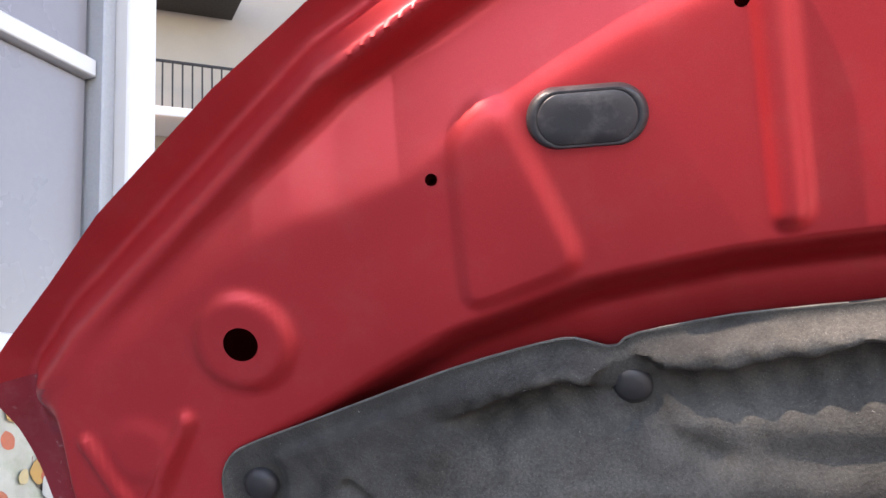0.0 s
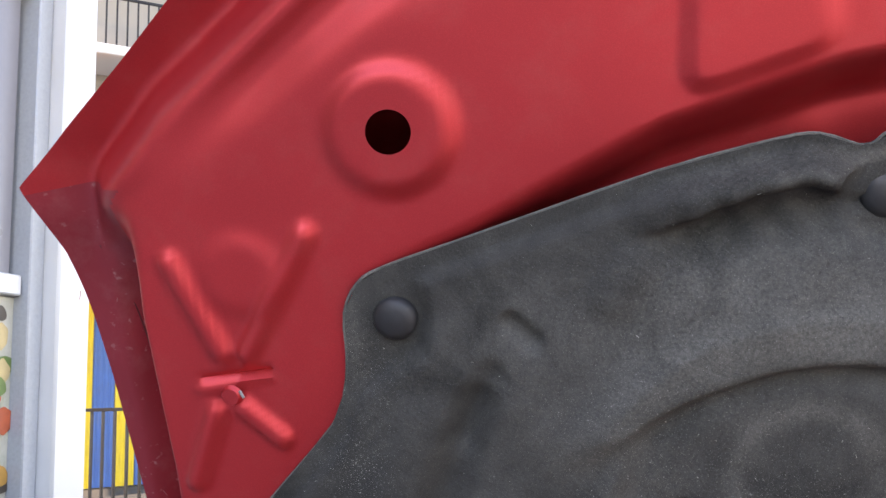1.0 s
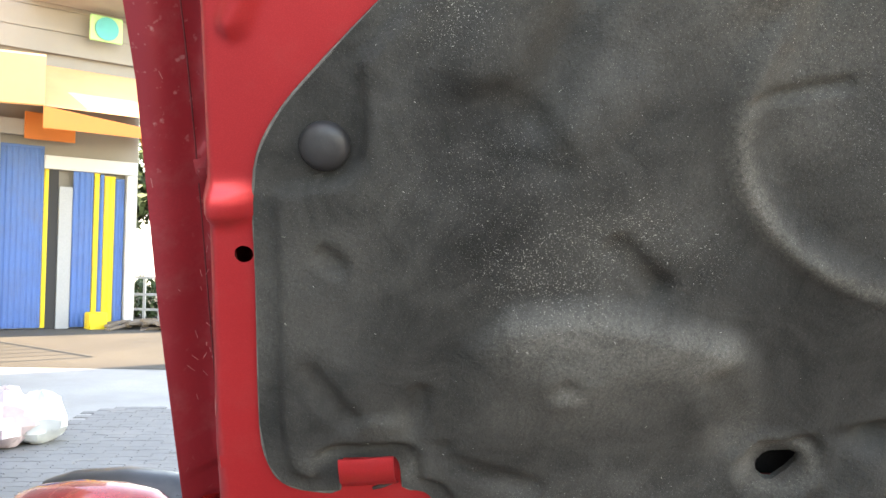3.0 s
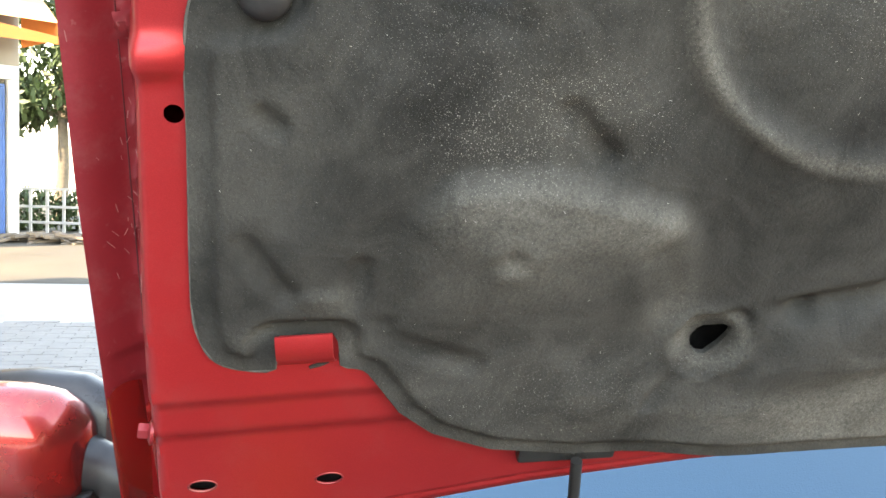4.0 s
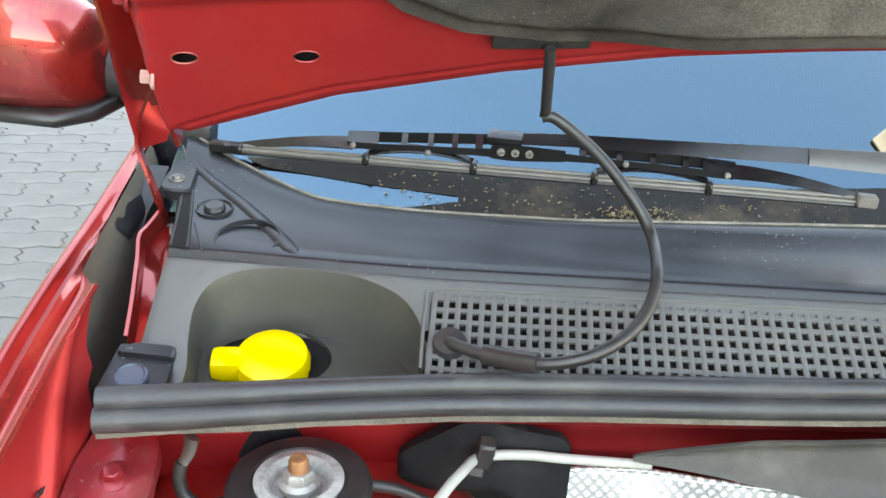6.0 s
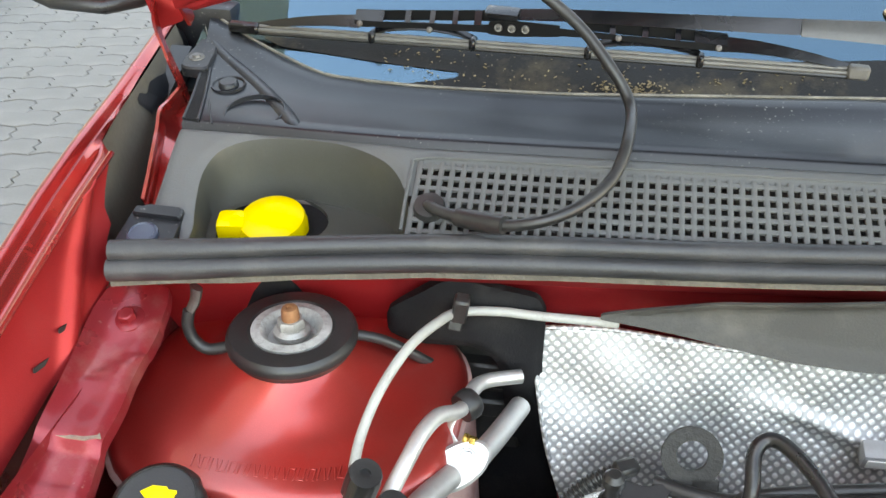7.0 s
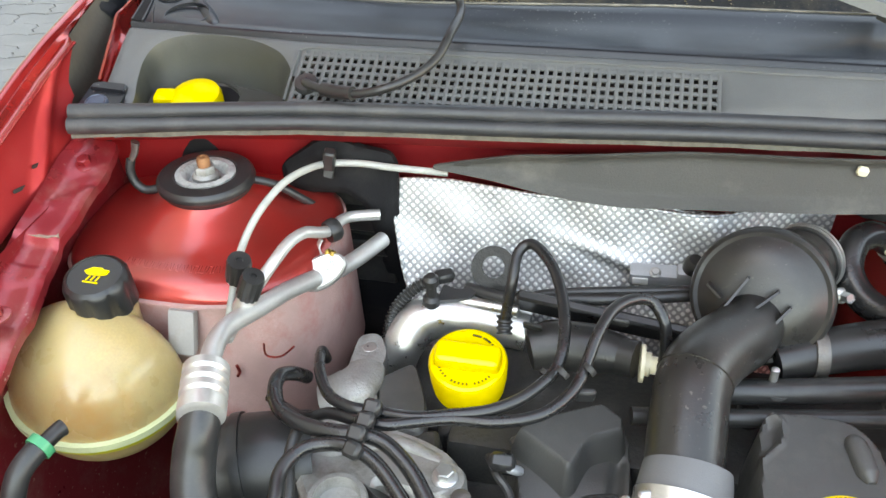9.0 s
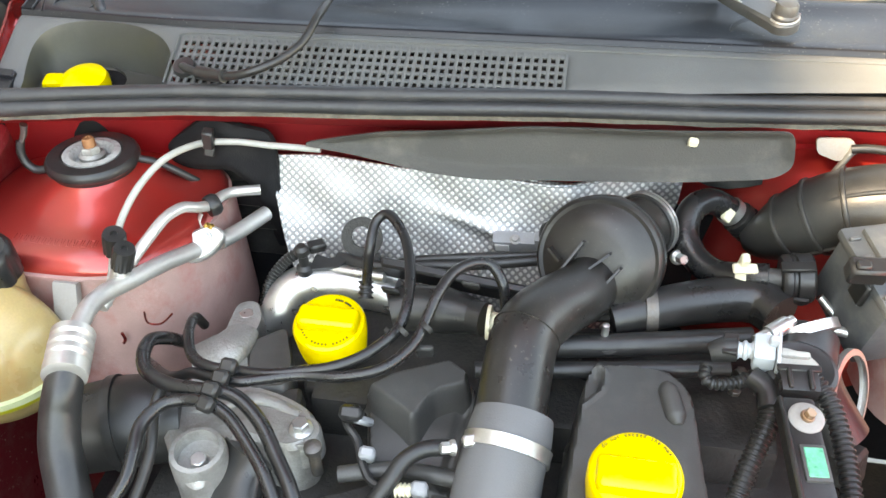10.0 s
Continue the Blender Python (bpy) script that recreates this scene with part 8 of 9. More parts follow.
part("damper", Geo().tube([(-0.184, 0.436, 0.690), (-0.192, 0.419, 0.675), (-0.192, 0.378, 0.650)], 0.032, 18, 4, flat=0.6), M_PLASTIC, mount, "black plastic damper housing")
part("side_stud", Geo().lathe([(0.006, -0.03), (0.006, 0.006), (0.009, 0.008), (0.009, 0.014), (0.004, 0.017), (0.0005, 0.017)], (-0.120, 0.443, 0.690), (0, -0.1, 1), 16), M_DARKSTEEL, mount)

sleeve = thing("filter_sleeve", "black rubber-coated cylindrical filter housing with faded print", "filter housing", (-0.3, 0.44, 0.6))
part("housing", Geo().tube([(-0.375, 0.456, 0.665), (-0.327, 0.467, 0.675), (-0.272, 0.484, 0.675)], [0.046, 0.048, 0.046], 32, 4), M_PLASTIC, sleeve)
part("collar", Geo().tube([(-0.340, 0.462, 0.674), (-0.331, 0.465, 0.675)], 0.0505, 32, 2), M_PLASTIC, sleeve)
prt = Geo()
for k in range(5):
    prt.box(Matrix.Translation((-0.338, 0.470, 0.716)) @ pose(0.0, 0.006 - 0.004 * k, 0.0005 * k - 0.001 * k * k * 0.5, 10, 0, -10), (0.012, 0.0018, 0.0008), 0)
part("print", prt, mat("faded_brown_print", (0.2, 0.12, 0.08), 0.7, 0, 0.3, 60, 0.1), sleeve, "faded brown print")

# ---- fuel and return hoses ----
fh = thing("fuel_hoses", "bundle of thin black fuel hoses held by plastic clips", "fuel hose", (-0.2, 0.48, 0.7))
H1 = [(-0.292, 0.595, 0.700), (-0.286, 0.569, 0.735), (-0.274, 0.529, 0.750), (-0.253, 0.491, 0.758), (-0.228, 0.474, 0.763), (-0.204, 0.472, 0.764), (-0.168, 0.469, 0.767), (-0.136, 0.475, 0.770), (-0.104, 0.481, 0.775), (-0.079, 0.494, 0.780), (-0.061, 0.512, 0.785), (-0.050, 0.529, 0.790), (-0.046, 0.552, 0.800), (-0.050, 0.590, 0.812), (-0.062, 0.628, 0.822), (-0.079, 0.655, 0.827), (-0.092, 0.665, 0.826), (-0.102, 0.658, 0.818), (-0.104, 0.636, 0.800), (-0.108, 0.631, 0.765), (-0.108, 0.626, 0.745)]
part("hose", Geo().tube(H1, 0.0056, 12, 6), M_HOSE, fh)
H2 = [(-0.330, 0.529, 0.700), (-0.276, 0.479, 0.735), (-0.248, 0.475, 0.750), (-0.221, 0.463, 0.760), (-0.192, 0.458, 0.764), (-0.167, 0.464, 0.766), (-0.135, 0.472, 0.768), (-0.096, 0.472, 0.772), (-0.064, 0.478, 0.778), (-0.045, 0.491, 0.783), (-0.030, 0.512, 0.790), (-0.023, 0.535, 0.800), (-0.016, 0.560, 0.812), (-0.004, 0.586, 0.820), (0.015, 0.602, 0.822), (0.032, 0.607, 0.815), (0.044, 0.597, 0.800), (0.048, 0.592, 0.775), (0.048, 0.591, 0.760)]
part("hose", Geo().tube(H2, 0.0056, 12, 6), M_HOSE, fh)
H3 = [(-0.304, 0.565, 0.700), (-0.303, 0.533, 0.735), (-0.308, 0.513, 0.750), (-0.304, 0.489, 0.755), (-0.290, 0.465, 0.757), (-0.263, 0.449, 0.760), (-0.232, 0.443, 0.763), (-0.206, 0.443, 0.765), (-0.183, 0.438, 0.762), (-0.158, 0.421, 0.752), (-0.136, 0.395, 0.740), (-0.116, 0.370, 0.728), (-0.097, 0.340, 0.700)]
part("hose", Geo().tube(H3, 0.0072, 12, 6), M_HOSE, fh)
H4 = [(-0.273, 0.332, 0.720), (-0.263, 0.353, 0.735), (-0.264, 0.376, 0.745), (-0.267, 0.402, 0.752), (-0.256, 0.423, 0.757), (-0.236, 0.431, 0.760), (-0.213, 0.430, 0.762), (-0.188, 0.420, 0.757), (-0.163, 0.399, 0.746), (-0.141, 0.376, 0.735), (-0.119, 0.347, 0.710)]
part("hose", Geo().tube(H4, 0.0066, 12, 6), M_HOSE, fh)
part("hose", Geo().tube([(-0.271, 0.453, 0.745), (-0.272, 0.432, 0.735), (-0.265, 0.404, 0.720), (-0.266, 0.383, 0.705), (-0.270, 0.361, 0.690)], 0.0058, 10, 5), M_RUBBER, fh)
for a, r in (((-0.204, 0.469, 0.772), -6), ((-0.206, 0.453, 0.772), -8), ((-0.209, 0.436, 0.773), -10), ((-0.209, 0.422, 0.768), -20)):
    part("hose_clip", Geo().box(Matrix.Translation(a) @ pose(0, 0, 0, 35, 0, r), (0.016, 0.015, 0.012), 0.003), M_PLASTIC, fh)
for a in ((-0.044, 0.520, 0.795), (-0.021, 0.525, 0.798), (-0.058, 0.525, 0.785)):
    part("spring_clip", Geo().lathe([(0.0056, -0.0025), (0.0070, -0.0025), (0.0070, 0.0025), (0.0056, 0.0025)], a, (0.6, 0.6, 0.5), 16, caps=False), M_DARK, fh, "dark wire spring clip")
part("hose_ferrule", Geo().tube([(-0.110, 0.633, 0.757), (-0.108, 0.620, 0.742)], 0.0075, 14, 2, ribs=(0.006, 0.002)), M_PLASTIC, fh)
part("clip_tail", Geo().box(Matrix.Translation((-0.022, 0.516, 0.775)) @ pose(0, 0, 0, 20, 0, 10), (0.018, 0.006, 0.018), 0.002), M_PLASTIC, fh)

pump = thing("vacuum_valve", "black cylindrical valve with cream plastic connector", "valve", (0.0, 0.58, 0.72))
part("valve_body", Geo().tube([(-0.082, 0.623, 0.725), (-0.058, 0.630, 0.728), (-0.020, 0.629, 0.730), (0.019, 0.618, 0.735)], [0.022, 0.026, 0.026, 0.017], 22, 5), M_PLASTIC, pump)
part("valve_cap", Geo().tube([(0.010, 0.617, 0.736), (0.025, 0.612, 0.738)], 0.019, 20, 2), M_PLASTIC, pump)
part("connector", Geo().tube([(0.028, 0.604, 0.742), (0.032, 0.604, 0.742), (0.032, 0.604, 0.742), (0.038, 0.603, 0.742), (0.039, 0.603, 0.742), (0.054, 0.600, 0.744)], [0.019, 0.019, 0.012, 0.012, 0.009, 0.009], 18, 2, smooth=False), M_CREAM, pump, "cream plastic connector")

egr = thing("egr_cooler", "shiny bare steel exhaust recirculation elbow", "exhaust pipe", (-0.17, 0.67, 0.66))
part("elbow", Geo().tube([(-0.230, 0.645, 0.655), (-0.222, 0.653, 0.685), (-0.208, 0.672, 0.700), (-0.179, 0.684, 0.705), (-0.137, 0.682, 0.705), (-0.089, 0.678, 0.700)], [0.020, 0.0235, 0.025, 0.025, 0.024, 0.022], 24, 6), M_STEEL, egr)
part("shield_rib", Geo().tube([(-0.197, 0.692, 0.722), (-0.156, 0.682, 0.728), (-0.100, 0.674, 0.730)], 0.007, 10, 4), M_STEEL, egr)
part("nipple", Geo().lathe([(0.010, 0), (0.010, 0.012), (0.006, 0.016), (0.0055, 0.030), (0.0085, 0.033), (0.0085, 0.041), (0.005, 0.045), (0.0005, 0.045)], (-0.195, 0.676, 0.722), (0.0, -0.1, 1), 20), M_PLASTIC, egr, "black vacuum nipple")
part("bracket", Geo().prism(rounded([(0, 0), (0.035, 0.008), (0.048, 0.026), (0.02, 0.018), (0.004, 0.022)], 0.003), 0.006, Matrix.Translation((-0.189, 0.673, 0.728)) @ pose(0, 0, 0, 20, 0, 0)), M_PLASTIC, egr)
lift = thing("lifting_eye", "dark steel engine lifting eye", "lifting eye", (-0.13, 0.72, 0.72))
lm = Matrix.Translation((-0.133, 0.711, 0.757)) @ pose(0, 0, 0, 62, 0, 0)
ring_o, ring_i = circle(0, 0, 0.0245, 28), circle(0, 0.001, 0.0125, 28)
rg = Geo()
rg.loft([[lm @ Vector((x, y, h)) for x, y in o] for o, h in ((ring_i, 0), (ring_o, 0), (ring_o, 0.005), (ring_i, 0.005), (ring_i, 0))], caps=False)
rg.box(lm @ pose(0.012, -0.034, 0.0025), (0.022, 0.035, 0.005), 0.001)
part("eye_plate", rg, M_DARK, lift)

loom = thing("wiring_conduit", "black corrugated wiring conduit", "cable", (-0.22, 0.66, 0.7))
part("conduit", Geo().tube([(-0.240, 0.650, 0.690), (-0.238, 0.668, 0.710), (-0.225, 0.680, 0.728), (-0.209, 0.686, 0.742), (-0.192, 0.691, 0.750)], 0.0062, 10, 6, ribs=(0.0045, 0.0018)), M_PLASTIC, loom)
part("plug", Geo().box(Matrix.Translation((-0.185, 0.695, 0.750)) @ pose(0, 0, 0, 20, 0, 30), (0.022, 0.014, 0.014), 0.003), M_PLASTIC, loom)
rearh = thing("vacuum_hose", "black vacuum hose along the firewall", "rubber hose", (0.0, 0.72, 0.72))
part("hose_tube", Geo().tube([(-0.160, 0.698, 0.735), (-0.115, 0.682, 0.740), (-0.062, 0.684, 0.745), (0.009, 0.691, 0.750), (0.078, 0.704, 0.755)], 0.0068, 10, 5), M_RUBBER, rearh)
part("hose_tube", Geo().tube([(-0.096, 0.686, 0.735), (-0.076, 0.690, 0.745), (-0.012, 0.698, 0.752), (0.077, 0.710, 0.757)], 0.0052, 10, 5), M_RUBBER, rearh)
sens = thing("sensor_box", "grey metal sensor block with white label on the firewall", "sensor", (0.03, 0.82, 0.65))
sm_ = Matrix.Translation((0.053, 0.764, 0.732)) @ pose(0, 0, 0, 22, -4, -2)
sbody = part("sensor_body", Geo().box(sm_, (0.076, 0.018, 0.024), 0.004, 2).box(sm_ @ pose(0.024, -0.002, 0.012), (0.022, 0.016, 0.018), 0.004, 2), M_GREYPL, sens)
part("label", Geo().box(sm_ @ pose(-0.026, -0.0098, 0.001), (0.017, 0.0012, 0.013), 0.0004), M_WHITE, sbody, "small white label")
part("sensor_screw", Geo().bolt(sm_ @ Vector((-0.010, -0.004, 0.012)), (0, -0.5, 0.8), 0.0045, 0.006), M_ALU, sens)
part("connector", Geo().lathe([(0.0005, 0.0), (0.010, 0.0), (0.011, 0.004), (0.011, 0.014), (0.008, 0.018), (0.0005, 0.018)], sm_ @ Vector((0.028, 0.0, 0.018)), (0.2, -0.3, 1), 24), M_PLASTIC, sens)

# ---- air duct with its round inlet chamber ----
M_DUCT = mat("dusty_black_duct", (0.021, 0.0198, 0.0185), 0.36, 0, 0.25, 16, 0.12, 500, dirt=((0.055, 0.048, 0.039), 0.4, 14), specks=((0.25, 0.22, 0.18), 0.4, 220))
duct = thing("air_duct", "black plastic intake duct with round inlet chamber and grey coupling", "air duct", (0.08, 0.5, 0.7))
fc = Vector((0.138, 0.668, 0.790))
fax = Vector((-0.22, -0.80, 0.42)).normalized()
part("chamber", Geo().lathe([(0.045, -0.050), (0.060, -0.047), (0.0660, -0.040), (0.0680, -0.030), (0.0680, -0.020), (0.0652, -0.0185), (0.0652, -0.0155), (0.0685, -0.014), (0.0690, -0.004), (0.0672, 0.001), (0.0645, 0.0030), (0.0605, 0.0016), (0.0570, 0.0040), (0.0490, 0.0100), (0.0400, 0.0140), (0.0300, 0.0160)], fc, fax, 64), M_DUCT, duct)
D = [(0.131, 0.652, 0.768), (0.117, 0.623, 0.773), (0.092, 0.589, 0.779), (0.073, 0.552, 0.778), (0.068, 0.507, 0.760), (0.067, 0.469, 0.740)]
part("duct_pipe", Geo().tube(D, [0.033, 0.033, 0.0335, 0.034, 0.034, 0.034], 36, 7), M_DUCT, duct)
for p, q in (((0.120, 0.658, 0.819), (0.101, 0.640, 0.795)), ((0.148, 0.6475, 0.814), (0.123, 0.630, 0.800)), ((0.160, 0.6386, 0.803), (0.139, 0.622, 0.782)), ((0.084, 0.663, 0.803), (0.097, 0.650, 0.797)), ((0.166, 0.646, 0.764), (0.148, 0.634, 0.768))):
    p, q = Vector(p) + fax * 0.001, Vector(q) + fax * 0.002
    n = (q - p).cross(fax).normalized() * 0.0012
    part("gusset", Geo().loft([[p + n, q + n, q + n - fax * 0.020, p + n - fax * 0.016], [p - n, q - n, q - n - fax * 0.020, p - n - fax * 0.016]]), M_DUCT, duct)
part("mould_line", Geo().lathe([(0.0335, -0.0012), (0.0352, 0.0), (0.0335, 0.0012)], tuple(D[3]), Vector(D[4]) - Vector(D[2]), 36), M_DUCT, duct)
mk = Geo()
for k in range(7):
    mk.box(Matrix.Translation((0.069 + 0.0006 * k, 0.470 + 0.0055 * k, 0.7755 + 0.0024 * k)) @ pose(0, 0, 0, 24, 0, 4), (0.008 if k % 3 else 0.005, 0.0014, 0.0006), 0)
part("moulded_mark", mk, M_COVER, duct, "faint moulded marking")
cpl = [(0.070, 0.476, 0.744), (0.068, 0.457, 0.734), (0.064, 0.431, 0.720), (0.061, 0.402, 0.700), (0.061, 0.372, 0.675)]
part("coupling", Geo().tube(cpl, [0.0375, 0.040, 0.040, 0.041, 0.041], 36, 5), mat("grey_rubber_coupling", (0.13, 0.132, 0.135), 0.6, 0, 0.12, 14, 0.2, 600), duct, "grey rubber coupling")
cax = Vector(cpl[1]) - Vector(cpl[2])
duct_clamp = part("clamp_band", Geo().lathe([(0.0405, -0.0065), (0.042, -0.0065), (0.0415, 0.0), (0.042, 0.0065), (0.0405, 0.0065)], (0.067, 0.446, 0.729), cax, 48), M_STEEL, duct, "steel worm-drive clamp")
part("clamp_screw", Geo().bolt((0.021, 0.428, 0.745), (-0.9, -0.4, 0.2), 0.0058, 0.013, 1.3), M_STEEL, duct_clamp)
part("clamp_housing", Geo().box(Matrix.Translation((0.037, 0.433, 0.752)) @ pose(0, 0, 0, 25, 10, 28), (0.020, 0.011, 0.008), 0.002), M_STEEL, duct_clamp)
oa, ob_ = fc + Vector((0.018, 0.026, 0.004)), fc + Vector((0.050, 0.072, 0.000))
part("outlet", Geo().tube([oa, oa.lerp(ob_, 0.4), oa.lerp(ob_, 0.72), ob_], [0.045, 0.038, 0.0345, 0.0345], 32, 4), M_DUCT, duct)
part("outlet_end", Geo().lathe([(0.0370, -0.004), (0.0378, 0.0), (0.0370, 0.010), (0.028, 0.012), (0.028, 0.008)], ob_, ob_ - oa, 36), M_RUBBER, duct, "black rubber lip of the outlet")
for k in (-0.0045, 0.0005):
    part("outlet_band", Geo().lathe([(0.0370, k - 0.0016), (0.0388, k - 0.0016), (0.0388, k + 0.0016), (0.0370, k + 0.0016)], ob_ + (ob_ - oa).normalized() * 0.006, ob_ - oa, 40), M_STEEL, duct, "thin steel wire clamp")
part("band_bolt", Geo().bolt((0.226, 0.720, 0.765), (0.4, -0.8, 0.4), 0.006, 0.016), M_STEEL, duct)
stud = thing("cover_stud", "steel stud and tab at the cover's edge", "stud", (0.15, 0.61, 0.72))
part("tab", Geo().prism(circle(0, 0, 0.020, 20, 0.013), 0.004, Matrix.Translation((0.152, 0.595, 0.735))), M_COVER, stud)
part("pin", Geo().lathe([(0.004, 0), (0.004, 0.024), (0.0005, 0.026)], (0.151, 0.598, 0.737), (0, 0, 1), 12), M_STEEL, stud)

# ---- right-hand side: hoses, thermostat and sensors ----
ch = thing("coolant_hose", "thick black coolant hose bent in a hook, with steel clamps", "rubber hose", (0.29, 0.73, 0.75))
CH = [(0.318, 0.797, 0.755), (0.301, 0.800, 0.769), (0.286, 0.797, 0.783), (0.262, 0.790, 0.797), (0.241, 0.772, 0.796), (0.234, 0.745, 0.780), (0.246, 0.720, 0.766), (0.268, 0.700, 0.763), (0.296, 0.685, 0.773), (0.318, 0.680, 0.779)]
part("hose_tube", Geo().tube(CH, 0.0152, 22, 7), M_HOSE, ch)
lo, ld = Vector((0.294, 0.6855, 0.7725)), Vector((1, -0.3, 0.35)).normalized()
part("hose_clamp", Geo().lathe([(0.0154, -0.0055), (0.0168, -0.0055), (0.0168, 0.0055), (0.0154, 0.0055)], lo, ld, 28), M_CREAM, ch, "pale plated spring clamp")
part("clamp_ear", Geo().box(Matrix.Translation((0.291, 0.677, 0.790)) @ pose(0, 0, 0, 20, 0, 8), (0.026, 0.012, 0.005), 0.0015), M_CREAM, ch)
part("clamp_ear", Geo().box(Matrix.Translation((0.289, 0.680, 0.798)) @ pose(0, 0, 0, 20, 0, 8), (0.009, 0.011, 0.016), 0.002), M_CREAM, ch)
part("clamp_ear", Geo().box(Matrix.Translation((0.293, 0.668, 0.760)) @ pose(0, 0, 0, 60, 0, 8), (0.020, 0.010, 0.004), 0.0015), M_CREAM, ch)
uo, ud = Vector((0.289, 0.798, 0.780)), Vector((0.75, 0.1, -0.65)).normalized()
part("hose_clamp", Geo().lathe([(0.0154, -0.005), (0.0170, -0.005), (0.0170, 0.005), (0.0154, 0.005)], uo, ud, 28), M_STEEL, ch, "steel hose clamp")
part("clamp_ear", Geo().box(Matrix.Translation((0.283, 0.781, 0.786)) @ pose(0, 0, 0, 50, 40, 0), (0.012, 0.016, 0.007), 0.0015), M_CREAM, ch)
part("quick_coupling", Geo().lathe([(0.0165, 0.0), (0.0195, 0.002), (0.0195, 0.010), (0.0180, 0.0115), (0.0180, 0.0135), (0.0205, 0.015), (0.0205, 0.028), (0.0185, 0.031), (0.014, 0.032)], (0.295, 0.799, 0.775), ud, 32), M_PLASTIC, ch)
part("coupling_latch", Geo().box(Matrix.Translation((0.325, 0.786, 0.770)) @ pose(0, 0, 0, 20, 40, 0), (0.014, 0.008, 0.016), 0.002), M_PLASTIC, ch)
part("green_latch", Geo().box(Matrix.Translation((0.309, 0.781, 0.757)) @ pose(0, 0, 0, 40, 38, 10), (0.017, 0.006, 0.010), 0.002), M_GREEN, ch, "green plastic latch")

it = thing("intake_hose", "large ribbed black rubber air intake hose", "air hose", (0.42, 0.78, 0.75))
IT = [Vector(p) for p in ((0.314, 0.792, 0.752), (0.331, 0.780, 0.764), (0.350, 0.771, 0.784), (0.373, 0.764, 0.806), (0.402, 0.757, 0.824), (0.440, 0.750, 0.837), (0.49, 0.742, 0.845), (0.56, 0.73, 0.845))]
IR = [0.019, 0.029, 0.038, 0.0425, 0.0445, 0.045, 0.045, 0.045]
M_INTAKE = mat("satin_black_intake_rubber", (0.030, 0.030, 0.029), 0.40, 0, 0.2, 14, 0.1, 500, dirt=((0.10, 0.092, 0.075), 0.35, 12))
part("hose_body", Geo().tube(IT, IR, 36, 7), M_INTAKE, it)
for k in (2, 3, 4, 5):
    part("rib", Geo().lathe([(IR[k] - 0.003, -0.0042), (IR[k] + 0.0022, -0.0022), (IR[k] + 0.0028, 0.0), (IR[k] + 0.0022, 0.0022), (IR[k] - 0.003, 0.0042)], IT[k], IT[k + 1] - IT[k - 1], 40), M_INTAKE, it)
for side, low in ((-0.92, -0.40), (-0.62, 0.78)):
    part("long_rib", Geo().tube([p + Vector((0.30 * -low, side, low)).normalized() * (r + 0.0006) for p, r in zip(IT[2:], IR[2:])], 0.0026, 8, 6), M_INTAKE, it)
prt = Geo()
for k in range(3):
    prt.box(Matrix.Translation((0.420, 0.714, 0.853)) @ pose(0.0045 * k, 0, 0.0014 * k, 48, -8, 0), (0.0028, 0.0055, 0.0008), 0)
part("print", prt, M_WHITE, it, "small pale print marks")

th = thing("thermostat_housing", "black round coupling with steel pipe on the engine's end", "pipe coupling", (0.36, 0.68, 0.72))
part("stub_pipe", Geo().tube([(0.306, 0.682, 0.776), (0.332, 0.680, 0.780)], 0.0105, 18, 2), M_COVER, th)
part("coupling_body", Geo().lathe([(0.012, 0.0), (0.0235, 0.001), (0.0255, 0.004), (0.0255, 0.010), (0.0238, 0.0115), (0.0238, 0.0145), (0.0262, 0.016), (0.0262, 0.030), (0.0235, 0.033), (0.012, 0.034)], (0.329, 0.682, 0.778), (1, 0.02, 0.12), 36), M_PLASTIC, th)
for a in (25, 70, 115, 160, 205):
    part("tooth", Geo().box(Matrix.Translation((0.349, 0.682, 0.780)) @ pose(0, 0, 0, a, 0, 0) @ pose(0, -0.0262, 0), (0.017, 0.005, 0.010), 0.0015), M_PLASTIC, th)
part("retainer", Geo().box(Matrix.Translation((0.340, 0.668, 0.806)) @ pose(0, 0, 0, 15, -8, 0), (0.034, 0.012, 0.004), 0.001), M_PLASTIC, th)
part("thin_pipe", Geo().tube([(0.370, 0.670, 0.768), (0.389, 0.660, 0.752), (0.406, 0.650, 0.744), (0.433, 0.640, 0.741)], 0.0045, 10, 4), M_STEEL, th)
part("thin_pipe", Geo().tube([(0.363, 0.640, 0.754), (0.396, 0.635, 0.752), (0.419, 0.630, 0.752)], 0.0055, 10, 4), M_STEEL, th)

tp = thing("egr_valve", "dark metal valve with hose clamp and grey electric plug", "valve", (0.33, 0.55, 0.72))
part("body", Geo().tube([(0.342, 0.593, 0.775), (0.339, 0.571, 0.765), (0.354, 0.557, 0.735), (0.385, 0.535, 0.700)], [0.032, 0.033, 0.03, 0.028], 26, 5), M_PLASTIC, tp)
part("clamp_band", Geo().lathe([(0.034, -0.005), (0.0365, -0.005), (0.0365, 0.005), (0.034, 0.005)], (0.339, 0.598, 0.777), (-0.35, 0.7, 0.55), 40), M_STEEL, tp, "slotted steel hose clamp")
part("clamp_screw", Geo().tube([(0.288, 0.560, 0.794), (0.300, 0.567, 0.798), (0.300, 0.567, 0.798), (0.318, 0.582, 0.801), (0.318, 0.582, 0.801), (0.324, 0.587, 0.802)], [0.0062, 0.0062, 0.0082, 0.0082, 0.0055, 0.0055], 14, 2, smooth=False), M_STEEL, tp)
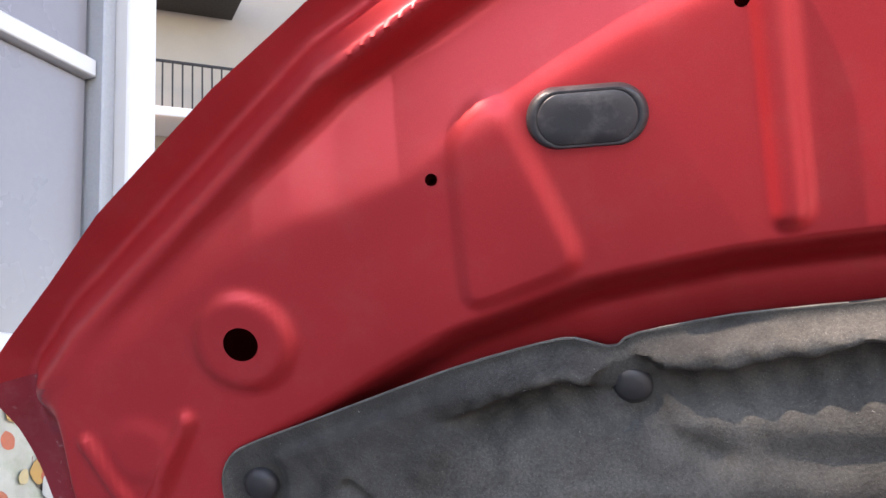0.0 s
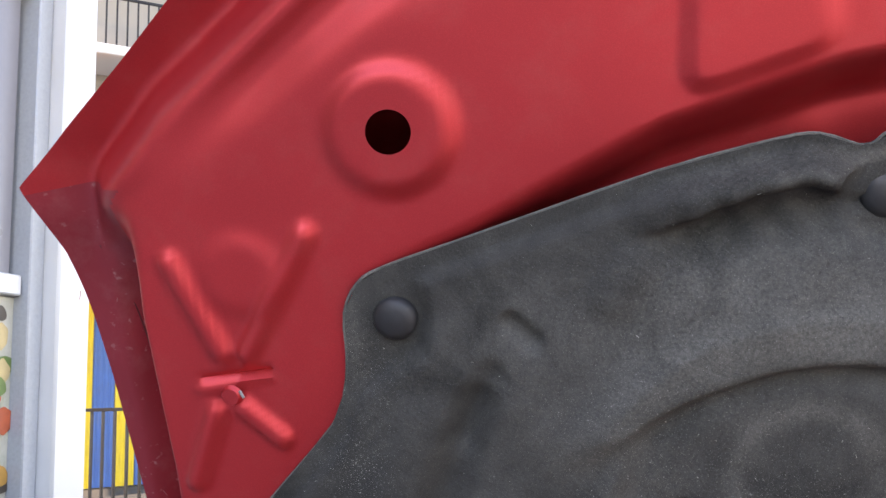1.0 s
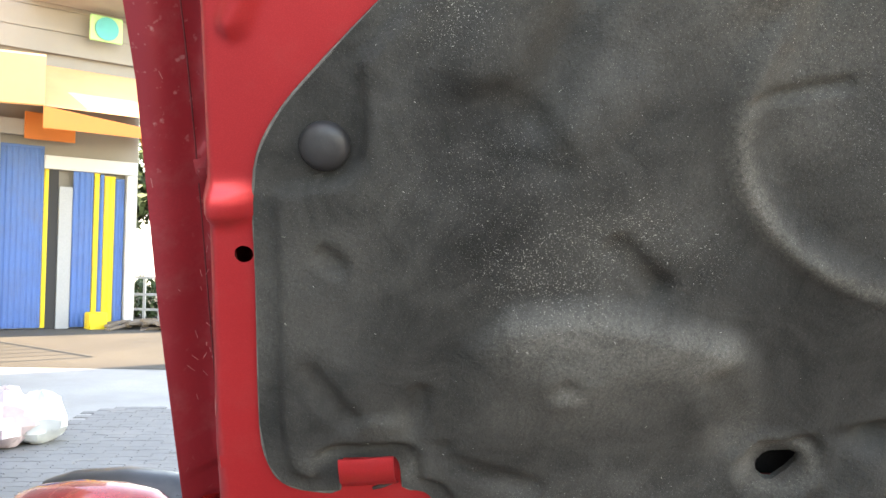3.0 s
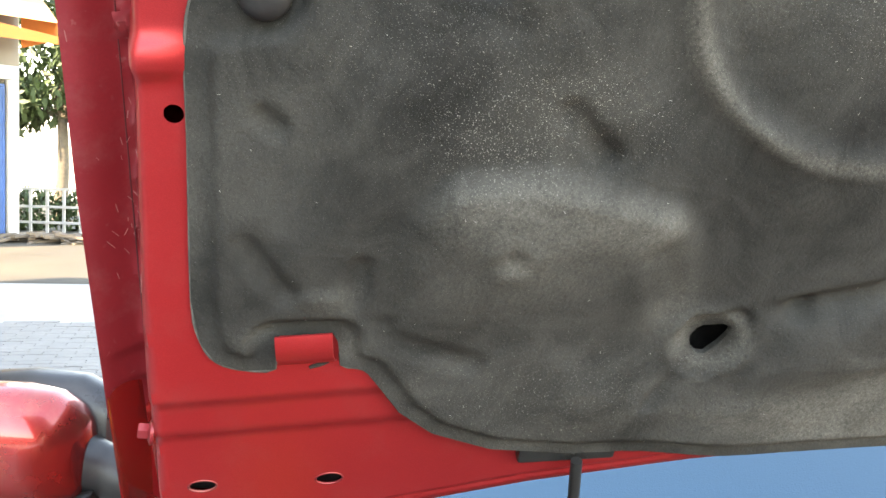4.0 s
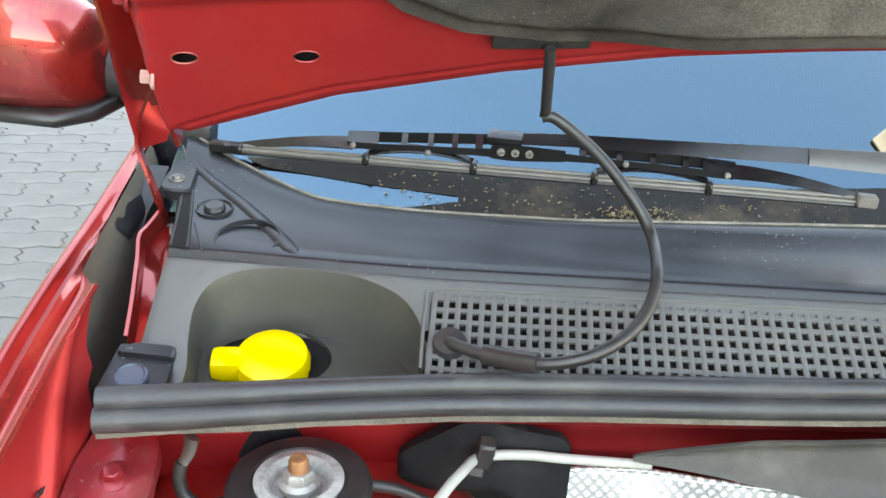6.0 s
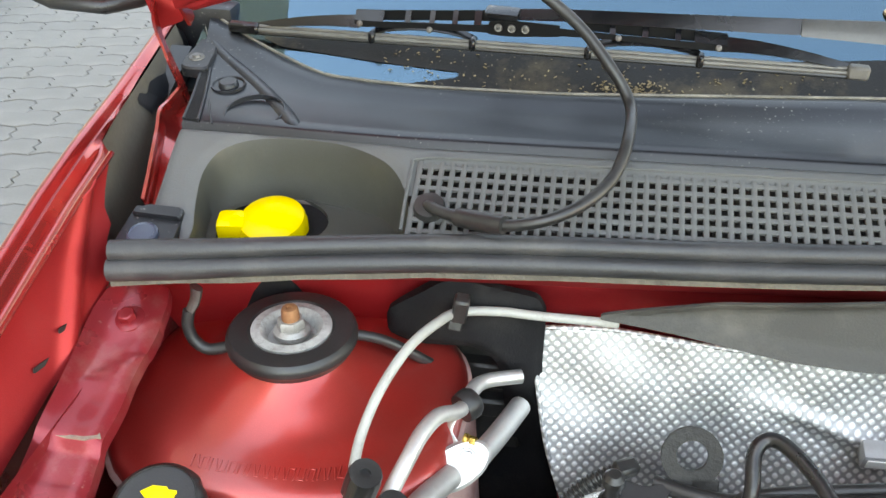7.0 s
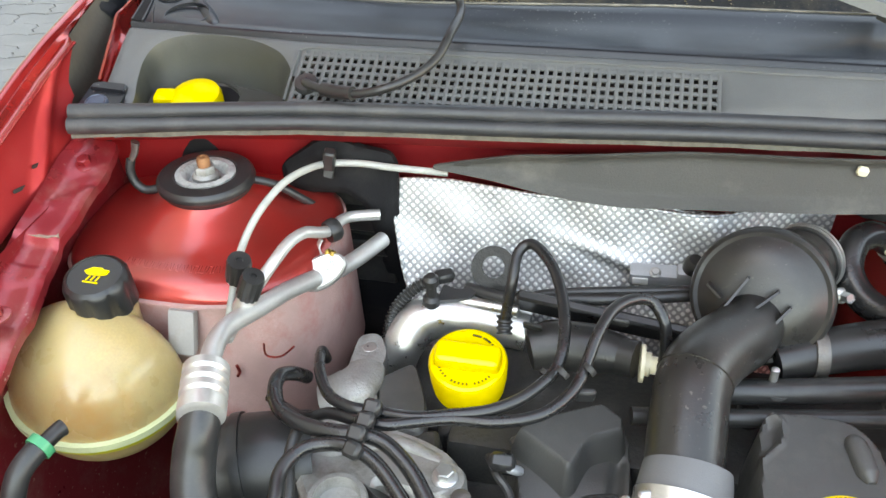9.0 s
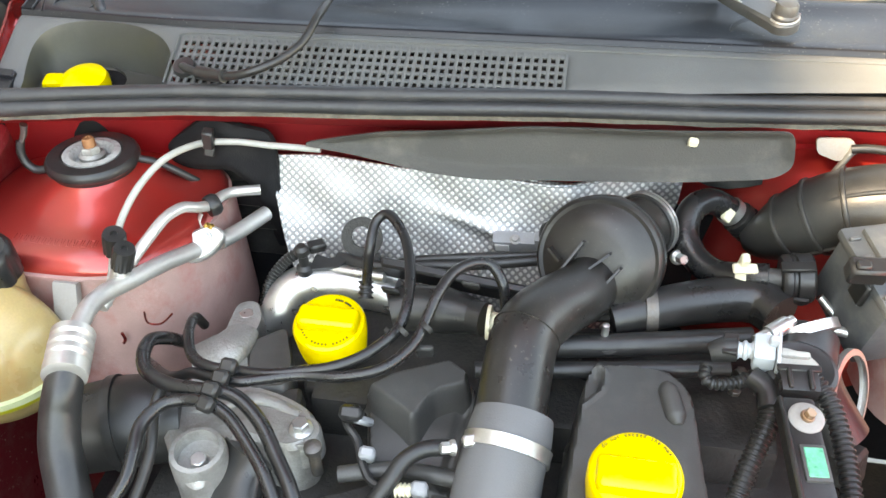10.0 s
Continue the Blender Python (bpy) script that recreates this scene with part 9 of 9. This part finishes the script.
part("seat_ring", Geo().lathe([(0.021, 0.0), (0.031, 0.0), (0.033, 0.003), (0.032, 0.007), (0.028, 0.009), (0.022, 0.007)], (0.327, 0.534, 0.784), (0, -0.18, 1), 40), M_RUBBER, tp, "black rubber seat")
M_PALE = mat("pale_grey_actuator", (0.42, 0.41, 0.37), 0.5, 0, 0.12, 40, 0.1, 400, dirt=((0.22, 0.2, 0.16), 0.3, 50))
M_PLUG = mat("pale_blue_grey_plug", (0.44, 0.48, 0.50), 0.4, 0, 0.1, 40, 0.05, 400)
am = Matrix.Translation((0.323, 0.535, 0.789)) @ pose(0, 0, 0, 14, 0, -14)
part("actuator", Geo().prism(rounded([(-0.020, -0.012), (0.004, -0.017), (0.018, -0.012), (0.020, 0.002), (0.006, 0.012), (-0.020, 0.012)], 0.008), 0.012, am, 0.003), M_PALE, tp, "pale grey actuator head")
part("actuator_rib", Geo().box(am @ pose(-0.004, 0.004, 0.013, 0, 0, 12), (0.026, 0.007, 0.007), 0.003, 2), M_PALE, tp)
pq = Matrix.Translation((0.292, 0.538, 0.800)) @ pose(0, 0, 0, 18, -4, -8)
part("plug_body", Geo().box(pq, (0.020, 0.028, 0.026), 0.004, 2), M_PLUG, tp, "pale blue-grey electric plug")
part("plug_flange", Geo().box(pq @ pose(0.012, 0, 0), (0.0035, 0.034, 0.032), 0.001), M_PLUG, tp)
part("plug_latch", Geo().box(pq @ pose(0.008, 0.004, 0.017), (0.010, 0.006, 0.014), 0.0015), M_PLUG, tp)
part("plug_tail", Geo().tube([pq @ Vector((-0.008, 0, 0.001)), pq @ Vector((-0.030, -0.001, 0.0))], 0.0082, 16, 2, ribs=(0.0075, 0.0022)), M_PLUG, tp)
part("plug_boot", Geo().tube([pq @ Vector((-0.025, 0, 0)), pq @ Vector((-0.034, -0.002, 0)), pq @ Vector((-0.047, -0.006, -0.003))], [0.0118, 0.0118, 0.009], 18, 3), M_RUBBER, tp)
part("boot_collar", Geo().box(pq @ pose(-0.030, 0, 0.008), (0.014, 0.022, 0.005), 0.001), M_PLASTIC, tp)
part("shell_rim", Geo().lathe([(0.040, -0.004), (0.046, -0.003), (0.046, 0.003), (0.040, 0.004)], (0.387, 0.562, 0.735), (0.75, -0.45, 0.35), 36, caps=False), M_STEEL, tp, "bright machined ring")

cond = thing("wiring_loom", "corrugated black wiring loom wrapped with tape", "cable", (0.28, 0.5, 0.7))
part("conduit", Geo().tube([(0.242, 0.528, 0.785), (0.241, 0.516, 0.782), (0.248, 0.511, 0.780), (0.268, 0.517, 0.778), (0.286, 0.525, 0.778), (0.299, 0.513, 0.775), (0.298, 0.488, 0.768), (0.288, 0.465, 0.755), (0.278, 0.444, 0.740), (0.270, 0.424, 0.725)], [0.0052, 0.0052, 0.0052, 0.0052, 0.0085, 0.0095, 0.0095, 0.009, 0.009, 0.009], 12, 6, ribs=(0.005, 0.0018)), M_PLASTIC, cond)
part("conduit", Geo().tube([(0.334, 0.512, 0.795), (0.345, 0.496, 0.790), (0.352, 0.472, 0.780), (0.356, 0.440, 0.768), (0.357, 0.400, 0.755), (0.355, 0.35, 0.74)], 0.008, 12, 6, ribs=(0.0055, 0.0022)), M_PLASTIC, cond)
part("tape", Geo().tube([(0.283, 0.523, 0.782), (0.296, 0.511, 0.780), (0.298, 0.493, 0.774)], 0.0112, 12, 4), M_RUBBER, cond)
mp_ = thing("pressure_sensor", "black plastic pressure sensor with green label and bolt", "sensor", (0.32, 0.43, 0.76))
part("sensor_body", Geo().box(Matrix.Translation((0.317, 0.430, 0.784)) @ pose(0, 0, 0, 10, 0, 5), (0.031, 0.112, 0.020), 0.005, 2), M_PLASTIC, mp_)
part("side_wall", Geo().box(Matrix.Translation((0.302, 0.432, 0.790)) @ pose(0, 0, 0, 10, 0, 5), (0.005, 0.100, 0.018), 0.002), M_PLASTIC, mp_)
part("bolt_eye", Geo().lathe([(0.0065, 0.0), (0.0150, 0.0), (0.0150, 0.006), (0.0125, 0.008), (0.0065, 0.008)], (0.318, 0.463, 0.795), (0, -0.2, 1), 30), M_BRACKET, mp_, "worn grey metal eye")
part("bolt", Geo().bolt((0.318, 0.461, 0.803), (0.2, -0.3, 1), 0.0048, 0.009, 1.25), mat("copper_coloured_bolt", (0.46, 0.30, 0.20), 0.35, 0.8, 0.15, 60, 0.1), mp_, "copper-coloured bolt")
lbm = Matrix.Translation((0.3205, 0.419, 0.7925)) @ pose(0, 0, 0, 10, 0, 5)
part("label_frame", Geo().box(lbm, (0.0215, 0.034, 0.006), 0.002, 2), M_COVER, mp_, "dark label rim")
part("green_label", Geo().box(lbm @ pose(0, 0, 0.0022), (0.0165, 0.028, 0.003), 0.001), mat("mint_green_label", (0.08, 0.46, 0.28), 0.35, 0, 0.35, 160, 0.05), mp_, "pale mint green label")
part("socket", Geo().box(Matrix.Translation((0.318, 0.505, 0.795)) @ pose(0, 0, 0, 15, 0, 4), (0.034, 0.022, 0.022), 0.003, 2), M_PLASTIC, mp_)
part("socket_lip", Geo().box(Matrix.Translation((0.318, 0.514, 0.808)) @ pose(0, 0, 0, 15, 0, 4), (0.038, 0.007, 0.004), 0.001), M_PLASTIC, mp_)
for k in (-0.009, 0.009):
    part("socket_rib", Geo().box(Matrix.Translation((0.318 + k, 0.502, 0.807)) @ pose(0, 0, 0, 15, 0, 4), (0.004, 0.020, 0.004), 0.001), M_PLASTIC, mp_)

small = thing("injector_wiring", "thin black injector leads with grey and white plugs", "cable", (-0.06, 0.46, 0.66))
part("lead", Geo().tube([(-0.103, 0.492, 0.705), (-0.092, 0.471, 0.705), (-0.080, 0.459, 0.700), (-0.070, 0.437, 0.695), (-0.059, 0.422, 0.690), (-0.041, 0.415, 0.690), (-0.017, 0.417, 0.690)], 0.0042, 8, 5), M_RUBBER, small)
part("hose", Geo().tube([(-0.049, 0.394, 0.695), (-0.036, 0.410, 0.710), (-0.026, 0.426, 0.720), (-0.009, 0.438, 0.725), (0.014, 0.444, 0.725)], 0.008, 12, 5), M_RUBBER, small)
part("rail_hose", Geo().tube([(-0.093, 0.431, 0.680), (-0.049, 0.440, 0.685), (-0.005, 0.438, 0.690), (0.034, 0.434, 0.690)], 0.0085, 12, 4), M_COVER, small)
part("white_plug", Geo().box(Matrix.Translation((-0.066, 0.443, 0.700)) @ pose(0, 0, 0, 25, 8, 0), (0.016, 0.012, 0.026), 0.003), M_GREYPL, small, "white electric plug")
part("white_plug", Geo().box(Matrix.Translation((-0.077, 0.476, 0.710)) @ pose(0, 0, 0, 35, -20, 0), (0.009, 0.008, 0.030), 0.002), M_GREYPL, small, "white electric plug")
part("grey_plug", Geo().box(Matrix.Translation((-0.009, 0.411, 0.700)) @ pose(0, 0, 0, 20, 0, 0), (0.016, 0.014, 0.016), 0.003), M_GREYPL, small, "blue-grey electric plug")
part("ribbed_boot", Geo().tube([(-0.031, 0.409, 0.698), (-0.016, 0.409, 0.700)], 0.006, 10, 2, ribs=(0.004, 0.002)), M_CREAM, small)
part("black_plug", Geo().box(Matrix.Translation((-0.088, 0.477, 0.715)) @ pose(0, 0, 0, 30, 0, 0), (0.024, 0.016, 0.03), 0.004), M_PLASTIC, small)

bat = thing("fuse_box", "grey plastic box at the bay's side with black plug", "fuse box", (0.5, 0.6, 0.6))
bm_ = Matrix.Translation((0.421, 0.660, 0.787)) @ pose(0, 0, 0, 15, 0, 20)
M_BOX = mat("blue_grey_plastic_box", (0.085, 0.095, 0.10), 0.45, 0, 0.15, 30, 0.1, 300, dirt=((0.26, 0.25, 0.22), 0.35, 20))
part("box_body", Geo().box(bm_ @ pose(0, 0, -0.006), (0.07, 0.10, 0.088), 0.008, 2), M_BOX, bat)
lid = part("lid", Geo().box(bm_ @ pose(0, 0, 0.043), (0.076, 0.106, 0.012), 0.004, 2).box(bm_ @ pose(0.006, 0.006, 0.052), (0.050, 0.078, 0.008), 0.003, 2), M_BOX, bat, "stepped lid of the box")
for k in range(4):
    part("lid_rib", Geo().box(bm_ @ pose(-0.030, -0.036 + 0.024 * k, 0.050), (0.012, 0.004, 0.006), 0.001), M_BOX, lid)
part("catch", Geo().box(bm_ @ pose(-0.038, -0.010, 0.030), (0.008, 0.022, 0.030), 0.002), M_PLASTIC, bat, "black plastic catch")
part("plug", Geo().box(Matrix.Translation((0.379, 0.600, 0.859)) @ pose(0, 0, 0, 20, 0, 5), (0.036, 0.02, 0.022), 0.003).box(Matrix.Translation((0.372, 0.594, 0.868)) @ pose(0, 0, 0, 20, 0, 5), (0.014, 0.010, 0.010), 0.002), M_PLASTIC, bat)

tower(0.60, 0.80, "strut_tower")
arch = thing("plenum_side", "red painted bulged panel beside the plenum", "car body", (0.40, 0.86, 0.6), kind="structure")
rings = []
for k, (r, z) in enumerate(((1.25, 0.55), (1.2, 0.70), (1.1, 0.765), (0.98, 0.792), (0.82, 0.808), (0.72, 0.8115), (0.66, 0.818), (0.48, 0.826), (0.2, 0.829), (0.01, 0.829))):
    rings.append([(0.405 + 0.115 * r * math.cos(a), 0.885 + 0.105 * r * math.sin(a), z) for a in (2 * math.pi * i / 48 for i in range(48))])
part("bulge", Geo().loft(rings), M_DOME, arch)
part("gusset_plate", Geo().prism(rounded([(-0.020, 0.012), (0.018, 0.014), (0.028, -0.002), (0.008, -0.014), (-0.016, -0.006)], 0.006), 0.004, Matrix.Translation((0.386, 0.822, 0.860)) @ pose(0, 0, 0, 80, 0, 0)), M_BRACKET, arch, "dusty grey gusset plate")
stay = thing("stay_rod", "thin bare metal stay with a black cable", "metal rod", (0.39, 0.82, 0.82))
part("rod", Geo().tube([(0.380, 0.812, 0.800), (0.392, 0.815, 0.830), (0.406, 0.817, 0.861), (0.409, 0.818, 0.866)], [0.0035, 0.004, 0.0045, 0.006], 10, 4, flat=0.7), M_STEEL, stay)
part("cable", Geo().tube([(0.404, 0.816, 0.864), (0.425, 0.813, 0.868), (0.47, 0.806, 0.868)], 0.0052, 10, 4), M_RUBBER, stay)
wedge = thing("duct_bracket", "dark plastic bracket below the rubber flap", "bracket", (0.28, 0.83, 0.8))
part("wedge", Geo().loft([[(x, y, 0.800 + 0.010 * math.sin(40 * x)), (x, y + 0.02, 0.806), (x, y + 0.03, 0.832), (x, y + 0.004, 0.828)] for x, y in ((0.238, 0.836), (0.262, 0.832), (0.285, 0.829), (0.305, 0.827), (0.322, 0.826))]), M_PLASTIC, wedge)


# ---- interlocking pavers beside the car ----
M_PAVER = mat("grey_concrete_paver", (0.205, 0.195, 0.182), 0.9, 0, 0.15, 4, 0.5, 120, dirt=((0.29, 0.27, 0.245), 0.4, 3))
paving = thing("paving", "pale grey interlocking zigzag concrete pavers", "paving", (-1.8, 2, 0), kind="structure")
L, Wd, zz = 0.225, 0.1125, 0.016
o = [(-L / 2, -Wd / 2), (-L / 4, -Wd / 2 + zz), (0, -Wd / 2), (L / 4, -Wd / 2 + zz), (L / 2, -Wd / 2), (L / 2 + zz, -Wd / 4), (L / 2, 0), (L / 2 + zz, Wd / 4), (L / 2, Wd / 2), (L / 4, Wd / 2 + zz), (0, Wd / 2), (-L / 4, Wd / 2 + zz), (-L / 2, Wd / 2), (-L / 2 + zz, Wd / 4), (-L / 2, 0), (-L / 2 + zz, -Wd / 4)]
o = [(x * 0.982, y * 0.968) for x, y in o]
pm = bpy.data.meshes.new("paver")
pg = Geo().prism(o, 0.008, None, 0.0025)
pm.from_pydata(pg.v, [], pg.f)
pm.materials.append(M_PAVER)
turn = pose(-1.6, 2.4, 0.001, 0, 0, 14)
rest, made = Geo(), 0
cells = []
for j in range(-40, 60):
    for i in range(-16, 17):
        p = turn @ Vector(((i + 0.5 * (j % 2)) * L, j * Wd, 0))
        if -4.2 < p.x < -0.86 and 0.4 < p.y < 8.0:
            cells.append((0 if (-2.3 < p.x < -0.9 and 0.9 < p.y < 4.2) else 1, p))
cells.sort(key=lambda c: (c[0], c[1].y))
rp = random.Random(4)
for k, (_, p) in enumerate(cells):
    m = Matrix.Translation(p + Vector((0, 0, rp.uniform(-0.002, 0.002)))) @ pose(0, 0, 0, rp.uniform(-0.6, 0.6), rp.uniform(-0.6, 0.6), 14 + rp.uniform(-0.5, 0.5))
    if k < 300:
        ob = new("paver", pm)
        ob.parent = paving
        ob.matrix_parent_inverse = Matrix.Translation(-ROOT[paving.name])
        ob.matrix_basis = m
    else:
        rest.add([m @ Vector(v) for v in pg.v], pg.f)
part("paver_field", rest, M_PAVER, paving, kind="stuff")
